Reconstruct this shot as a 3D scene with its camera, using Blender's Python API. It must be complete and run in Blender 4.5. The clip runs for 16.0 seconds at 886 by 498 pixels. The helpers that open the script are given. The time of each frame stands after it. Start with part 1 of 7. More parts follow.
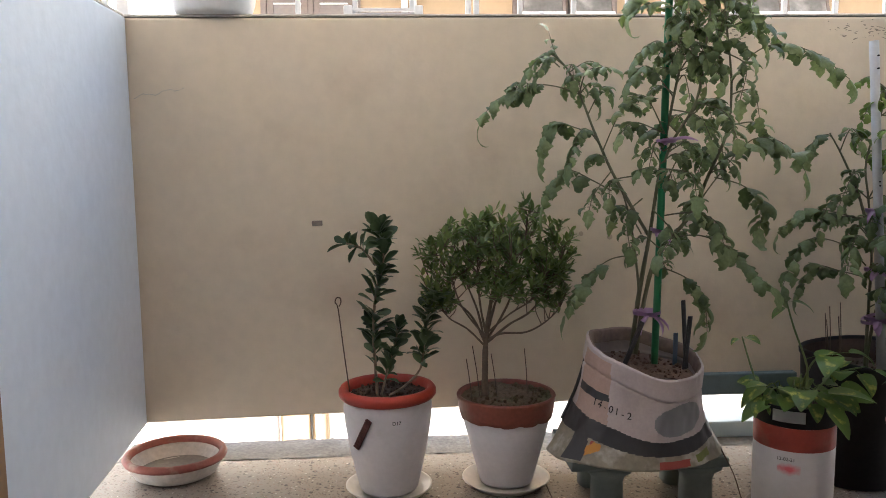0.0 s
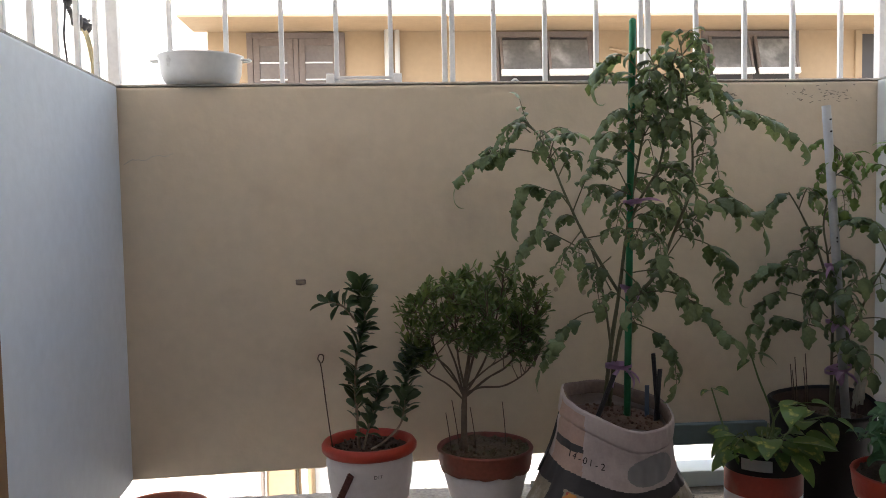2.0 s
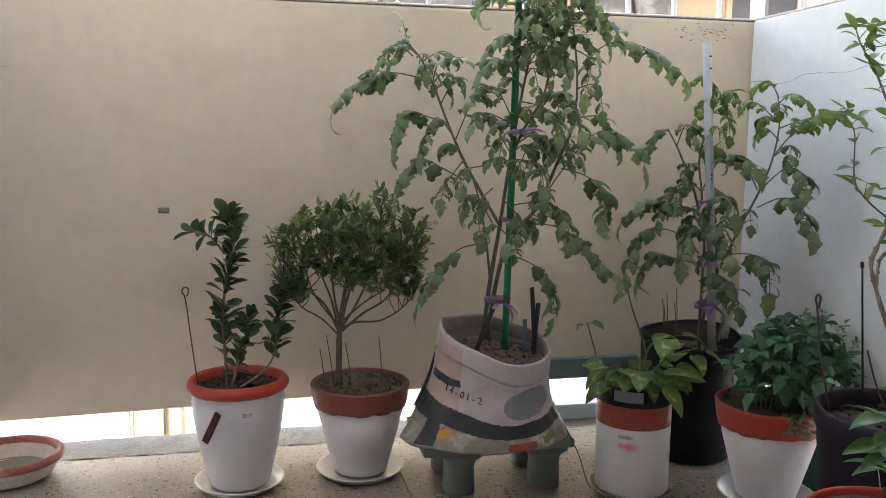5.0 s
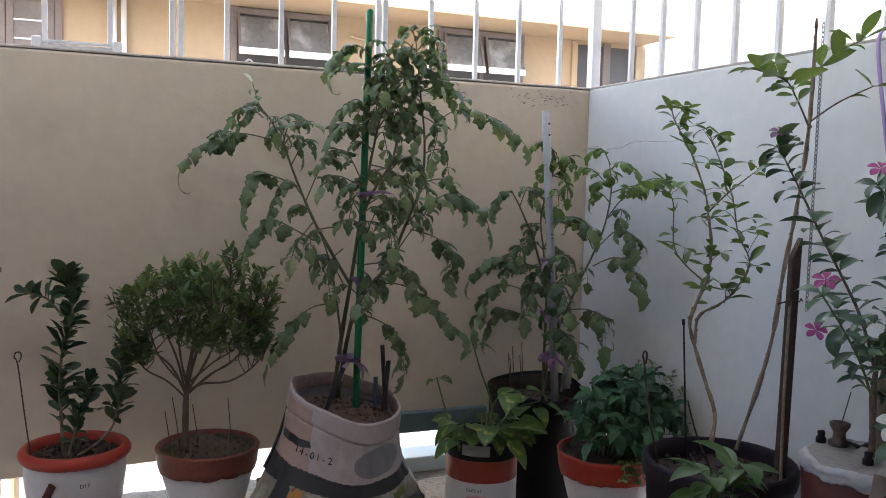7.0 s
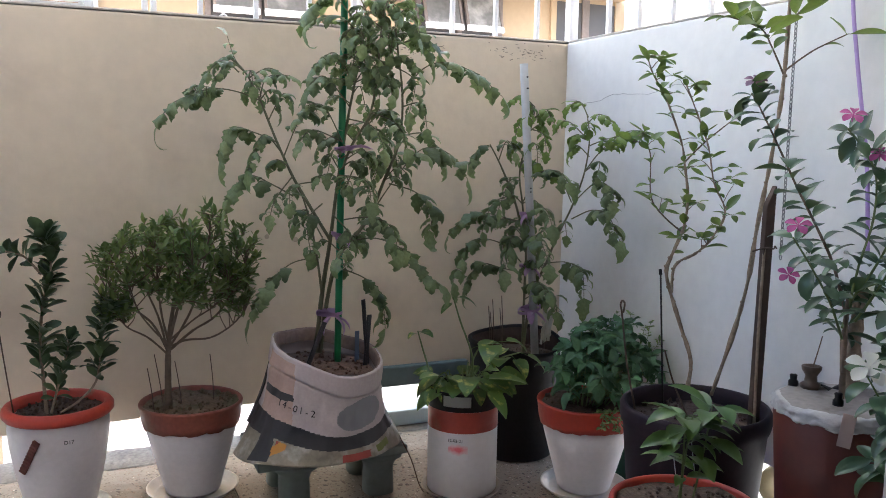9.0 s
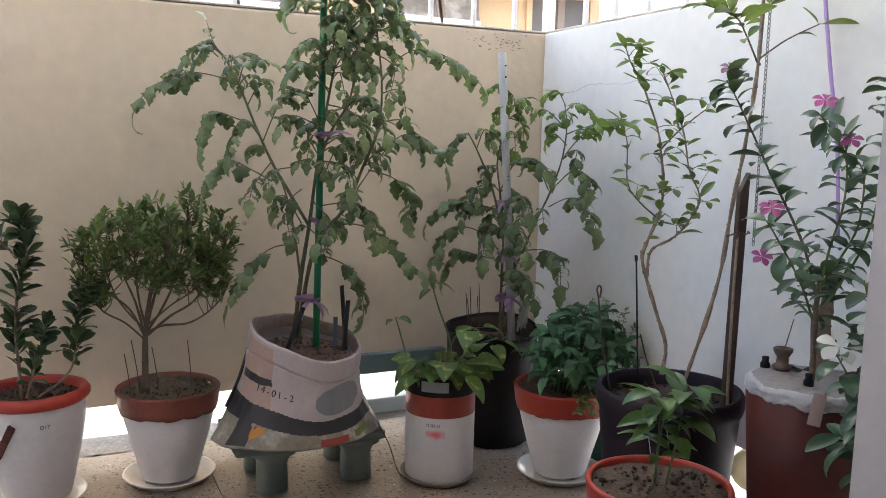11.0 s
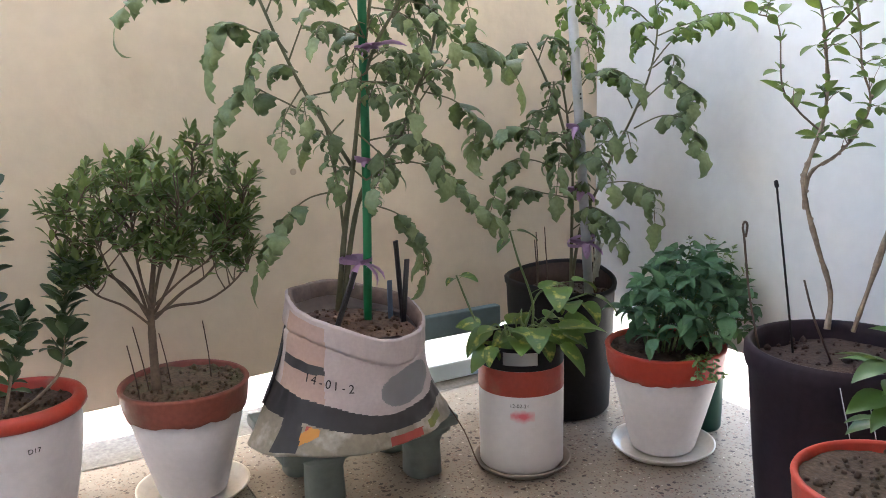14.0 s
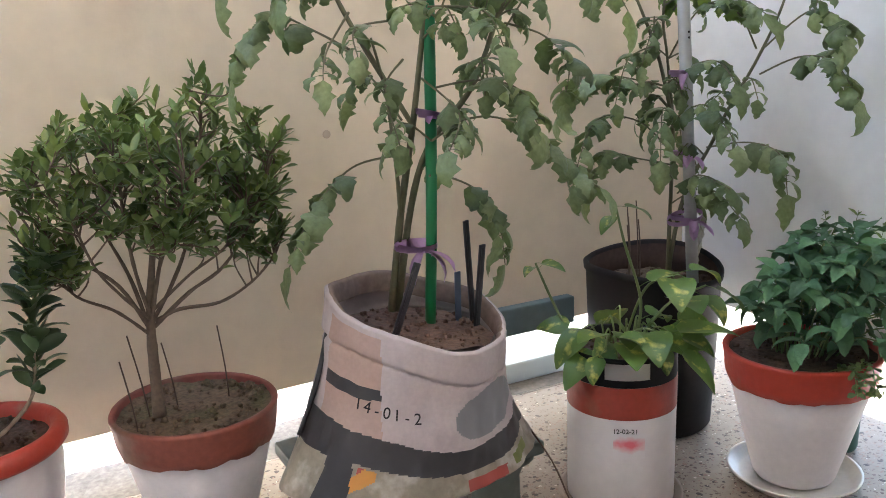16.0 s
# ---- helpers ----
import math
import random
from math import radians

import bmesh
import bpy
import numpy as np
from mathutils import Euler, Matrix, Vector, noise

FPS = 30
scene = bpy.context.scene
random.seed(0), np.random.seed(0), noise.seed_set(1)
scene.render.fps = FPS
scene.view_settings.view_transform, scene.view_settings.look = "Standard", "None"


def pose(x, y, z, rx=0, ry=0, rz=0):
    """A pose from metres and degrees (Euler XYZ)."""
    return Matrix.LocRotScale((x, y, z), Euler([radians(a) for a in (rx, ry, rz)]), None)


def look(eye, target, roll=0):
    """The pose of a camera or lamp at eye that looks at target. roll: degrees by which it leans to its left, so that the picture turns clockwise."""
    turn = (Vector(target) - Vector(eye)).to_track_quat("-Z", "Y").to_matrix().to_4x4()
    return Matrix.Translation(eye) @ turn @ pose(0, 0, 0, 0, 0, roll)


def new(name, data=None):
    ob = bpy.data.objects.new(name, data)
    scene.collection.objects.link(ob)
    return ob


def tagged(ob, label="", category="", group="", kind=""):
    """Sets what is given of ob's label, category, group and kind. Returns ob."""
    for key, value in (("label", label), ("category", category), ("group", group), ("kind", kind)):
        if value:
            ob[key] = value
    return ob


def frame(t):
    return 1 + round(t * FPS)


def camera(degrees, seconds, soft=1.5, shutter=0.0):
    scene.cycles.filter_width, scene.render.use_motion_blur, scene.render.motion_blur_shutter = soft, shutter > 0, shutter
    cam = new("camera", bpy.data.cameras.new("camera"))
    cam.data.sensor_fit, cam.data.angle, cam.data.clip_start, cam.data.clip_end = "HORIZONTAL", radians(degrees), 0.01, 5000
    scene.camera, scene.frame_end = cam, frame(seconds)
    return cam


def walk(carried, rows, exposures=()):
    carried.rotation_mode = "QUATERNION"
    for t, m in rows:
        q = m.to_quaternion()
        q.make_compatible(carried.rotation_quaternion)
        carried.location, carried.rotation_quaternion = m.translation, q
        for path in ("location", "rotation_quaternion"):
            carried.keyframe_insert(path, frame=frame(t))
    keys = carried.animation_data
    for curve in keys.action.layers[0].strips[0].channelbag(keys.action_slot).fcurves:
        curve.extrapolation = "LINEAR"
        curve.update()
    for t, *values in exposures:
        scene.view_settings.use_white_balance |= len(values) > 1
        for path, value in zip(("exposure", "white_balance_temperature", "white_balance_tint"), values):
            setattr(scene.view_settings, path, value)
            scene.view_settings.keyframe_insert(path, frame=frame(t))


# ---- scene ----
cam = camera(55.7, 16.0, soft=0.9)
PATH = [
    (0, (-0.322, 0.366, 0.875), (-0.205, 2.348, 0.633), -0.61),
    (0.5, (-0.309, 0.312, 0.874), (-0.207, 2.303, 0.718), -0.87),
    (1, (-0.306, 0.273, 0.893), (-0.190, 2.266, 0.767), -1.65),
    (1.5, (-0.305, 0.279, 0.899), (-0.163, 2.270, 0.778), -1.23),
    (2, (-0.305, 0.284, 0.903), (-0.155, 2.275, 0.779), -1.09),
    (2.5, (-0.304, 0.282, 0.889), (-0.149, 2.270, 0.737), -0.59),
    (3, (-0.307, 0.295, 0.883), (-0.154, 2.276, 0.655), -0.55),
    (3.2, (-0.308, 0.294, 0.876), (-0.160, 2.276, 0.653), -0.66),
    (5.3, (-0.287, 0.370, 0.867), (0.221, 2.287, 0.605), 1.15),
    (5.5, (-0.276, 0.358, 0.876), (0.279, 2.267, 0.655), 1.36),
    (6, (-0.300, 0.351, 0.908), (0.328, 2.243, 0.745), 1.29),
    (6.5, (-0.301, 0.339, 0.931), (0.363, 2.219, 0.774), 0.46),
    (7, (-0.281, 0.326, 0.918), (0.470, 2.172, 0.757), 1.47),
    (7.5, (-0.287, 0.322, 0.926), (0.490, 2.155, 0.740), 1.45),
    (8, (-0.283, 0.317, 0.902), (0.511, 2.138, 0.668), 1.35),
    (8.5, (-0.289, 0.313, 0.897), (0.496, 2.138, 0.668), 1.02),
    (9, (-0.281, 0.315, 0.900), (0.510, 2.135, 0.649), 0.92),
    (9.2, (-0.281, 0.311, 0.895), (0.533, 2.119, 0.635), 0.85),
    (11.3, (-0.307, 0.301, 0.878), (0.555, 2.088, 0.622), 1.59),
    (11.5, (-0.356, 0.298, 0.880), (0.617, 2.031, 0.665), 1.66),
    (12, (-0.313, 0.321, 0.882), (0.599, 2.089, 0.677), 0.22),
    (12.5, (-0.304, 0.368, 0.871), (0.539, 2.160, 0.594), -0.29),
    (13, (-0.329, 0.519, 0.859), (0.387, 2.354, 0.509), -1.38),
    (13.5, (-0.336, 0.738, 0.822), (0.360, 2.558, 0.373), -0.97),
    (14, (-0.342, 0.801, 0.823), (0.595, 2.522, 0.424), -1.57),
    (14.5, (-0.333, 0.790, 0.845), (0.555, 2.554, 0.528), 0.44),
    (15, (-0.302, 0.831, 0.837), (0.587, 2.588, 0.490), -1.19),
    (15.5, (-0.255, 0.973, 0.787), (0.670, 2.711, 0.440), -1.34),
    (16, (-0.269, 1.194, 0.761), (0.652, 2.909, 0.304), -2.18),
]
EXPOSURES = [(0.0, 2.45, 6450, 10), (0.5, 2.33, 6400, 10), (1.0, 2.0, 6400, 10), (1.5, 1.66, 6450, 10), (2.0, 1.76, 6450, 10), (2.5, 1.83, 6480, 10), (3.0, 2.25, 6420, 10), (5.5, 2.66, 6080, 8), (6.0, 2.33, 6000, 8), (6.5, 2.1, 5950, 8), (7.0, 2.01, 5900, 10), (7.5, 2.08, 5900, 10), (8.0, 2.42, 5930, 10), (8.5, 2.58, 5950, 10), (9.0, 2.6, 5950, 10), (11.5, 2.73, 6250, 10), (12.0, 2.38, 6250, 10), (12.5, 2.68, 6250, 10), (13.0, 2.83, 6200, 10), (13.5, 3.08, 6300, 10), (14.0, 3.33, 6200, 10), (14.5, 3.08, 6150, 10), (15.0, 3.03, 6200, 10), (15.5, 3.13, 6250, 10), (16.0, 3.43, 6300, 10)]
walk(cam, [(t, look(eye, target, roll)) for t, eye, target, roll in PATH], EXPOSURES)

# ---- world and sun ----
world = bpy.data.worlds.new("sky")
scene.world = world
world.use_nodes = True
wn = world.node_tree.nodes
sky = wn.new("ShaderNodeTexSky")
sky.sky_type = "NISHITA"
sky.sun_disc = False
SUN_UP, SUN_TURN = radians(38), radians(214)
sky.sun_elevation, sky.sun_rotation = SUN_UP, SUN_TURN
sky.air_density, sky.dust_density, sky.ozone_density = 1.0, 2.5, 1.0
world.node_tree.links.new(sky.outputs[0], wn["Background"].inputs[0])
wn["Background"].inputs[1].default_value = 0.15
sun = new("sun", bpy.data.lights.new("sun", "SUN"))
sun.data.energy, sun.data.angle, sun.data.color = 2.7, radians(0.6), (1.0, 0.95, 0.86)
sun_way = Vector((math.sin(SUN_TURN) * math.cos(SUN_UP), math.cos(SUN_TURN) * math.cos(SUN_UP), math.sin(SUN_UP)))
sun.matrix_world = look(sun_way * 20, (0, 0, 0))
scene.view_settings.exposure = 0.0


# ---- materials ----
def material(name, colour, rough=0.6, second=None, scale=8.0, amount=0.5, fine=0.0, fine_scale=120.0, bump=0.0, bump_scale=60.0,
             metal=0.0, random_value=0.0, island=0.0, through_light=0.0, stains=None, stain_scale=2.0, stain_low=0.55, stain_high=0.75, spec=0.5, sheen=0.0):
    """A surface with broad and fine variation, stains and relief, all at real size."""
    m = bpy.data.materials.new(name)
    m.use_nodes = True
    nt = m.node_tree
    b = nt.nodes["Principled BSDF"]
    link = nt.links.new
    geo = nt.nodes.new("ShaderNodeTexCoord")
    b.inputs["Roughness"].default_value = rough
    b.inputs["Metallic"].default_value = metal
    b.inputs["Specular IOR Level"].default_value = spec
    if sheen:
        b.inputs["Sheen Weight"].default_value = sheen

    def nz(scale_, detail=5.0):
        n = nt.nodes.new("ShaderNodeTexNoise")
        n.inputs["Scale"].default_value = scale_
        n.inputs["Detail"].default_value = detail
        link(geo.outputs["Object"], n.inputs["Vector"])
        return n

    def ramp(src, lo, hi):
        r = nt.nodes.new("ShaderNodeMapRange")
        r.inputs["From Min"].default_value, r.inputs["From Max"].default_value = lo, hi
        link(src, r.inputs["Value"])
        return r.outputs[0]

    def mix(fac, a, c):
        x = nt.nodes.new("ShaderNodeMix")
        x.data_type = "RGBA"
        for sock, v in ((x.inputs[0], fac), (x.inputs[6], a), (x.inputs[7], c)):
            if isinstance(v, bpy.types.NodeSocket):
                link(v, sock)
            elif isinstance(v, (int, float)):
                sock.default_value = v
            else:
                sock.default_value = (*v, 1)
        return x.outputs[2]

    col = colour
    if second is not None:
        f = ramp(nz(scale).outputs["Fac"], 0.5 - amount * 0.5, 0.5 + amount * 0.5)
        col = mix(f, colour, second)
    if stains is not None:
        f = ramp(nz(stain_scale, 8.0).outputs["Fac"], stain_low, stain_high)
        col = mix(f, col, stains)
    if fine:
        f = nz(fine_scale, 3.0).outputs["Fac"]
        dark = nt.nodes.new("ShaderNodeHueSaturation")
        r = ramp(f, 0.3, 0.7)
        mr = nt.nodes.new("ShaderNodeMapRange")
        mr.inputs["To Min"].default_value, mr.inputs["To Max"].default_value = 1 - fine, 1 + fine
        link(r, mr.inputs["Value"])
        link(mr.outputs[0], dark.inputs["Value"])
        if isinstance(col, bpy.types.NodeSocket):
            link(col, dark.inputs["Color"])
        else:
            dark.inputs["Color"].default_value = (*col, 1)
        col = dark.outputs[0]
    if random_value or island:
        hs = nt.nodes.new("ShaderNodeHueSaturation")
        if island:
            src = nt.nodes.new("ShaderNodeNewGeometry").outputs["Random Per Island"]
        else:
            src = nt.nodes.new("ShaderNodeObjectInfo").outputs["Random"]
        k = island or random_value
        mr = nt.nodes.new("ShaderNodeMapRange")
        mr.inputs["To Min"].default_value, mr.inputs["To Max"].default_value = 1 - k, 1 + k
        link(src, mr.inputs["Value"])
        link(mr.outputs[0], hs.inputs["Value"])
        mh = nt.nodes.new("ShaderNodeMapRange")
        mh.inputs["To Min"].default_value, mh.inputs["To Max"].default_value = 0.5 + 0.03 * k, 0.5 - 0.06 * k
        link(src, mh.inputs["Value"])
        link(mh.outputs[0], hs.inputs["Hue"])
        if isinstance(col, bpy.types.NodeSocket):
            link(col, hs.inputs["Color"])
        else:
            hs.inputs["Color"].default_value = (*col, 1)
        col = hs.outputs[0]
    if isinstance(col, bpy.types.NodeSocket):
        link(col, b.inputs["Base Color"])
    else:
        b.inputs["Base Color"].default_value = (*col, 1)
    if bump:
        bp = nt.nodes.new("ShaderNodeBump")
        bp.inputs["Strength"].default_value = bump
        bp.inputs["Distance"].default_value = 0.004
        link(nz(bump_scale, 6.0).outputs["Fac"], bp.inputs["Height"])
        link(bp.outputs[0], b.inputs["Normal"])
    if through_light:
        out = nt.nodes["Material Output"]
        tr = nt.nodes.new("ShaderNodeBsdfTranslucent")
        if isinstance(col, bpy.types.NodeSocket):
            warm = mix(0.35, col, (0.35, 0.45, 0.05))
            link(warm, tr.inputs["Color"])
        else:
            tr.inputs["Color"].default_value = (*col, 1)
        ms = nt.nodes.new("ShaderNodeMixShader")
        ms.inputs[0].default_value = through_light
        link(b.outputs[0], ms.inputs[1])
        link(tr.outputs[0], ms.inputs[2])
        link(ms.outputs[0], out.inputs["Surface"])
    return m


M_WALL = material("cream_wall_paint", (0.72, 0.615, 0.475), 0.75, (0.66, 0.56, 0.43), 1.6, 0.5, 0.03, 30, 0.25, 45, stains=(0.5, 0.4, 0.3), stain_scale=3.0, stain_low=0.58, stain_high=0.85)
# one white paint twice: warm bounce tinted in for east, cool skylight for west
M_WALL_WARM_BOUNCE = material("white_wall_warm_bounce_tint", (0.77, 0.763, 0.737), 0.7, (0.72, 0.712, 0.685), 1.8, 0.5, 0.03, 30, 0.2, 45, stains=(0.6, 0.56, 0.5), stain_scale=2.5, stain_low=0.6, stain_high=0.9)
M_WALL_SKY_TINT = material("white_wall_sky_tint", (0.72, 0.76, 0.8), 0.7, (0.68, 0.72, 0.76), 1.8, 0.5, 0.03, 30, 0.2, 45, stains=(0.6, 0.59, 0.57), stain_scale=2.5, stain_low=0.6, stain_high=0.9)
M_INNER = material("pink_grey_plaster", (0.52, 0.475, 0.465), 0.8, (0.47, 0.43, 0.42), 3, 0.5, 0.04, 40, 0.2, 60)
M_ROOMFLOOR = material("worn_room_tiles", (0.4, 0.37, 0.34), 0.5, (0.34, 0.31, 0.28), 3, 0.5, 0.04, 30)
M_CEIL = material("white_ceiling_paint", (0.78, 0.77, 0.74), 0.85, (0.72, 0.71, 0.68), 2, 0.5)
M_RAIL = material("white_enamel_paint", (0.78, 0.78, 0.78), 0.4, (0.7, 0.69, 0.67), 14, 0.5, 0.05, 80, 0.15, 90, stains=(0.42, 0.36, 0.3), stain_scale=30, stain_low=0.68, stain_high=0.8)
M_COPING = material("weathered_cement", (0.62, 0.57, 0.5), 0.9, (0.5, 0.45, 0.39), 9, 0.6, 0.15, 90, 0.5, 70)
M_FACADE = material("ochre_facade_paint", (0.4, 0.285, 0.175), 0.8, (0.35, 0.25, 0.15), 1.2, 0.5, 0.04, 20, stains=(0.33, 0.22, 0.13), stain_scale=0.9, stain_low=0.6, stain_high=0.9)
M_FACADE_WHITE = material("white_facade_and_sun_glare", (0.8, 0.79, 0.76), 0.8, (0.75, 0.73, 0.7), 0.7, 0.5)
M_WOOD_GREY = material("grey_weathered_shutter", (0.19, 0.15, 0.13), 0.7, (0.14, 0.11, 0.095), 6, 0.6, 0.1, 60)
M_SHUTTER_GLASS = material("dusty_brown_glass", (0.13, 0.1, 0.085), 0.35, (0.17, 0.14, 0.12), 6, 0.7, 0.1, 40)
# near-black colour that stands in for the shade inside windows and doorway
M_DARK = material("painted_dark_interior", (0.05, 0.045, 0.045), 0.5, (0.08, 0.07, 0.065), 3, 0.5)
M_GLASS_FROST = material("dusty_window_glass", (0.1, 0.095, 0.09), 0.3, (0.17, 0.165, 0.155), 7.0, 0.9, 0.15, 30, stains=(0.33, 0.32, 0.3), stain_scale=5, stain_low=0.5, stain_high=0.72)
M_BROWN_FRAME = material("varnished_brown_wood", (0.3, 0.16, 0.06), 0.4, (0.2, 0.1, 0.04), 12, 0.7, 0.1, 80)
M_POTWHITE = material("white_pot_paint", (0.72, 0.68, 0.69), 0.55, (0.66, 0.615, 0.62), 9, 0.6, 0.04, 70, 0.2, 50, stains=(0.5, 0.42, 0.36), stain_scale=11, stain_low=0.66, stain_high=0.9)
M_POTRED = material("red_pot_paint", (0.37, 0.052, 0.03), 0.5, (0.3, 0.045, 0.028), 12, 0.6, 0.08, 90, 0.25, 60, stains=(0.28, 0.13, 0.08), stain_scale=16, stain_low=0.6, stain_high=0.85)
M_POTRED_BRIGHT = material("orange_red_pot_paint", (0.47, 0.05, 0.028), 0.45, (0.4, 0.045, 0.026), 12, 0.6, 0.06, 90, 0.3, 60, stains=(0.3, 0.12, 0.08), stain_scale=24, stain_low=0.64, stain_high=0.8)
M_TERRACOTTA = material("terracotta", (0.34, 0.16, 0.09), 0.8, (0.26, 0.12, 0.07), 14, 0.6, 0.1, 90, 0.3, 70)
M_SOIL = material("garden_soil", (0.07, 0.045, 0.03), 0.95, (0.12, 0.08, 0.052), 45, 0.7, 0.3, 160, 0.9, 110)
M_SOIL_DRY = material("dry_sandy_soil", (0.2, 0.135, 0.085), 0.95, (0.11, 0.075, 0.045), 26, 0.8, 0.3, 160, 0.9, 100, stains=(0.13, 0.12, 0.06), stain_scale=14, stain_low=0.5, stain_high=0.7)
M_SAUCER = material("white_plastic_saucer", (0.72, 0.7, 0.66), 0.3, (0.6, 0.55, 0.48), 14, 0.6, 0.06, 70)
M_DISHWHITE = material("chalky_white_wash", (0.62, 0.58, 0.54), 0.8, (0.5, 0.42, 0.36), 16, 0.7, 0.1, 80, 0.3, 60)
M_BLACK = material("black_plastic", (0.014, 0.012, 0.012), 0.6, (0.022, 0.018, 0.018), 14, 0.6, 0.1, 90, 0.1, 60, spec=0.15)
M_PLUM = material("plum_black_plastic", (0.026, 0.018, 0.023), 0.5, (0.034, 0.025, 0.03), 10, 0.6, 0.08, 80, 0.12, 40, stains=(0.05, 0.038, 0.036), stain_scale=7, stain_low=0.62, stain_high=0.9, spec=0.05)
M_MAROON = material("maroon_bucket_paint", (0.1092, 0.0234, 0.0164), 0.42, (0.1, 0.023, 0.017), 10, 0.6, 0.1, 70, stains=(0.05, 0.02, 0.02), stain_scale=6, stain_low=0.58, stain_high=0.75)

# ---- helpers ----
def part(name, bm, mat, parent=None, label="", smooth=True, m=None):
    me = bpy.data.meshes.new(name)
    bm.to_mesh(me)
    bm.free()
    if smooth:
        for p in me.polygons:
            p.use_smooth = True
    for one in (mat if isinstance(mat, (list, tuple)) else [mat]):
        me.materials.append(one)
    ob = new(name, me)
    if m is not None:
        ob.matrix_basis = m
    if parent is not None:
        ob.parent = parent
        if parent.type == "EMPTY":
            ob.matrix_parent_inverse = Matrix.Translation(-parent.location)
        elif parent.matrix_basis != Matrix.Identity(4):
            ob.matrix_parent_inverse = parent.matrix_basis.inverted()
    if label:
        ob["label"] = label
    return ob


def empty(name, x, y, z=0.0, label="", category="", group=""):
    ob = new(name)
    ob.empty_display_size = 0.05
    ob.location = (x, y, z)
    return tagged(ob, label, category, group)


def add_box(bm, x0, x1, y0, y1, z0, z1, bevel=0.0, m=None):
    made = bmesh.ops.create_cube(bm, size=1)["verts"]
    bmesh.ops.scale(bm, vec=(x1 - x0, y1 - y0, z1 - z0), verts=made)
    bmesh.ops.translate(bm, vec=((x0 + x1) / 2, (y0 + y1) / 2, (z0 + z1) / 2), verts=made)
    if bevel:
        edges = list({e for v in made for e in v.link_edges})
        out = bmesh.ops.bevel(bm, geom=edges, offset=bevel, segments=2, affect="EDGES", profile=0.6)
        made = list({v for f in out["faces"] for v in f.verts} | {v for v in made if v.is_valid})
    if m is not None:
        bmesh.ops.transform(bm, matrix=m, verts=made)
    return made


def box(name, x0, x1, y0, y1, z0, z1, mat, parent=None, bevel=0.0, label="", m=None):
    bm = bmesh.new()
    add_box(bm, x0, x1, y0, y1, z0, z1, bevel)
    return part(name, bm, mat, parent, label, smooth=False, m=m)


def structure(ob, label, category):
    return tagged(ob, label, category, kind="structure")


def lathe(profile, seg=48, wobble=0.0, seed=0, ripple=None):
    """A turned shape from (radius, height) pairs, with a little hand-made unevenness."""
    bm = bmesh.new()
    rnd = random.Random(seed)
    phase = [rnd.uniform(0, 6.28) for _ in range(3)]
    rings = []
    for r, z in profile:
        if r < 1e-5:
            rings.append([bm.verts.new((0, 0, z))])
            continue
        ring = []
        for k in range(seg):
            a = 2 * math.pi * k / seg
            f = 1 + wobble * (math.sin(2 * a + phase[0]) + 0.6 * math.sin(3 * a + phase[1] + z * 20))
            if ripple:
                f *= 1 + ripple * math.sin(a * 24)
            ring.append(bm.verts.new((r * f * math.cos(a), r * f * math.sin(a), z + wobble * 0.15 * math.sin(2 * a + phase[2]))))
        rings.append(ring)
    for a, b in zip(rings, rings[1:]):
        n = max(len(a), len(b))
        for k in range(n):
            quad = [a[k % len(a)], a[(k + 1) % len(a)], b[(k + 1) % len(b)], b[k % len(b)]]
            quad = [v for j, v in enumerate(quad) if v not in quad[:j]]
            if len(quad) > 2:
                bm.faces.new(quad)
    bmesh.ops.recalc_face_normals(bm, faces=bm.faces)
    return bm


def spline(points, n):
    """Points along a smooth line through the given ones."""
    p = [Vector(q) for q in points]
    if len(p) == 2:
        return [p[0].lerp(p[1], k / n) for k in range(n + 1)]
    out = []
    segs = len(p) - 1
    for k in range(n + 1):
        u = k / n * segs
        i = min(int(u), segs - 1)
        t = u - i
        a, b, c, d = p[max(i - 1, 0)], p[i], p[i + 1], p[min(i + 2, segs)]
        out.append(0.5 * (2 * b + (c - a) * t + (2 * a - 5 * b + 4 * c - d) * t * t + (3 * b - a - 3 * c + d) * t ** 3))
    return out


def add_tube(bm, pts, r0, r1, sides=6, knots=0.0, seed=0, cap=True):
    rnd = random.Random(seed)
    pts = [Vector(p) for p in pts]
    rings = []
    n = len(pts)
    side = None
    for i, p in enumerate(pts):
        way = (pts[min(i + 1, n - 1)] - pts[max(i - 1, 0)]).normalized()
        if side is None:
            side = way.cross(Vector((0.3, 0.9, 0.2))).normalized()
        side = (side - way * side.dot(way)).normalized()
        up = way.cross(side)
        r = r0 + (r1 - r0) * i / max(n - 1, 1)
        if knots:
            r *= 1 + knots * rnd.uniform(-0.5, 1)
        rings.append([bm.verts.new(p + (side * math.cos(a) + up * math.sin(a)) * r) for a in (2 * math.pi * k / sides for k in range(sides))])
    for a, b in zip(rings, rings[1:]):
        for k in range(sides):
            bm.faces.new((a[k], a[(k + 1) % sides], b[(k + 1) % sides], b[k]))
    if cap:
        bm.faces.new(rings[0][::-1])
        bm.faces.new(rings[-1])


def tube(name, pts, r0, r1, mat, parent=None, n=12, sides=6, knots=0.0, seed=0, label=""):
    bm = bmesh.new()
    add_tube(bm, spline(pts, n), r0, r1, sides, knots, seed)
    return part(name, bm, mat, parent, label)


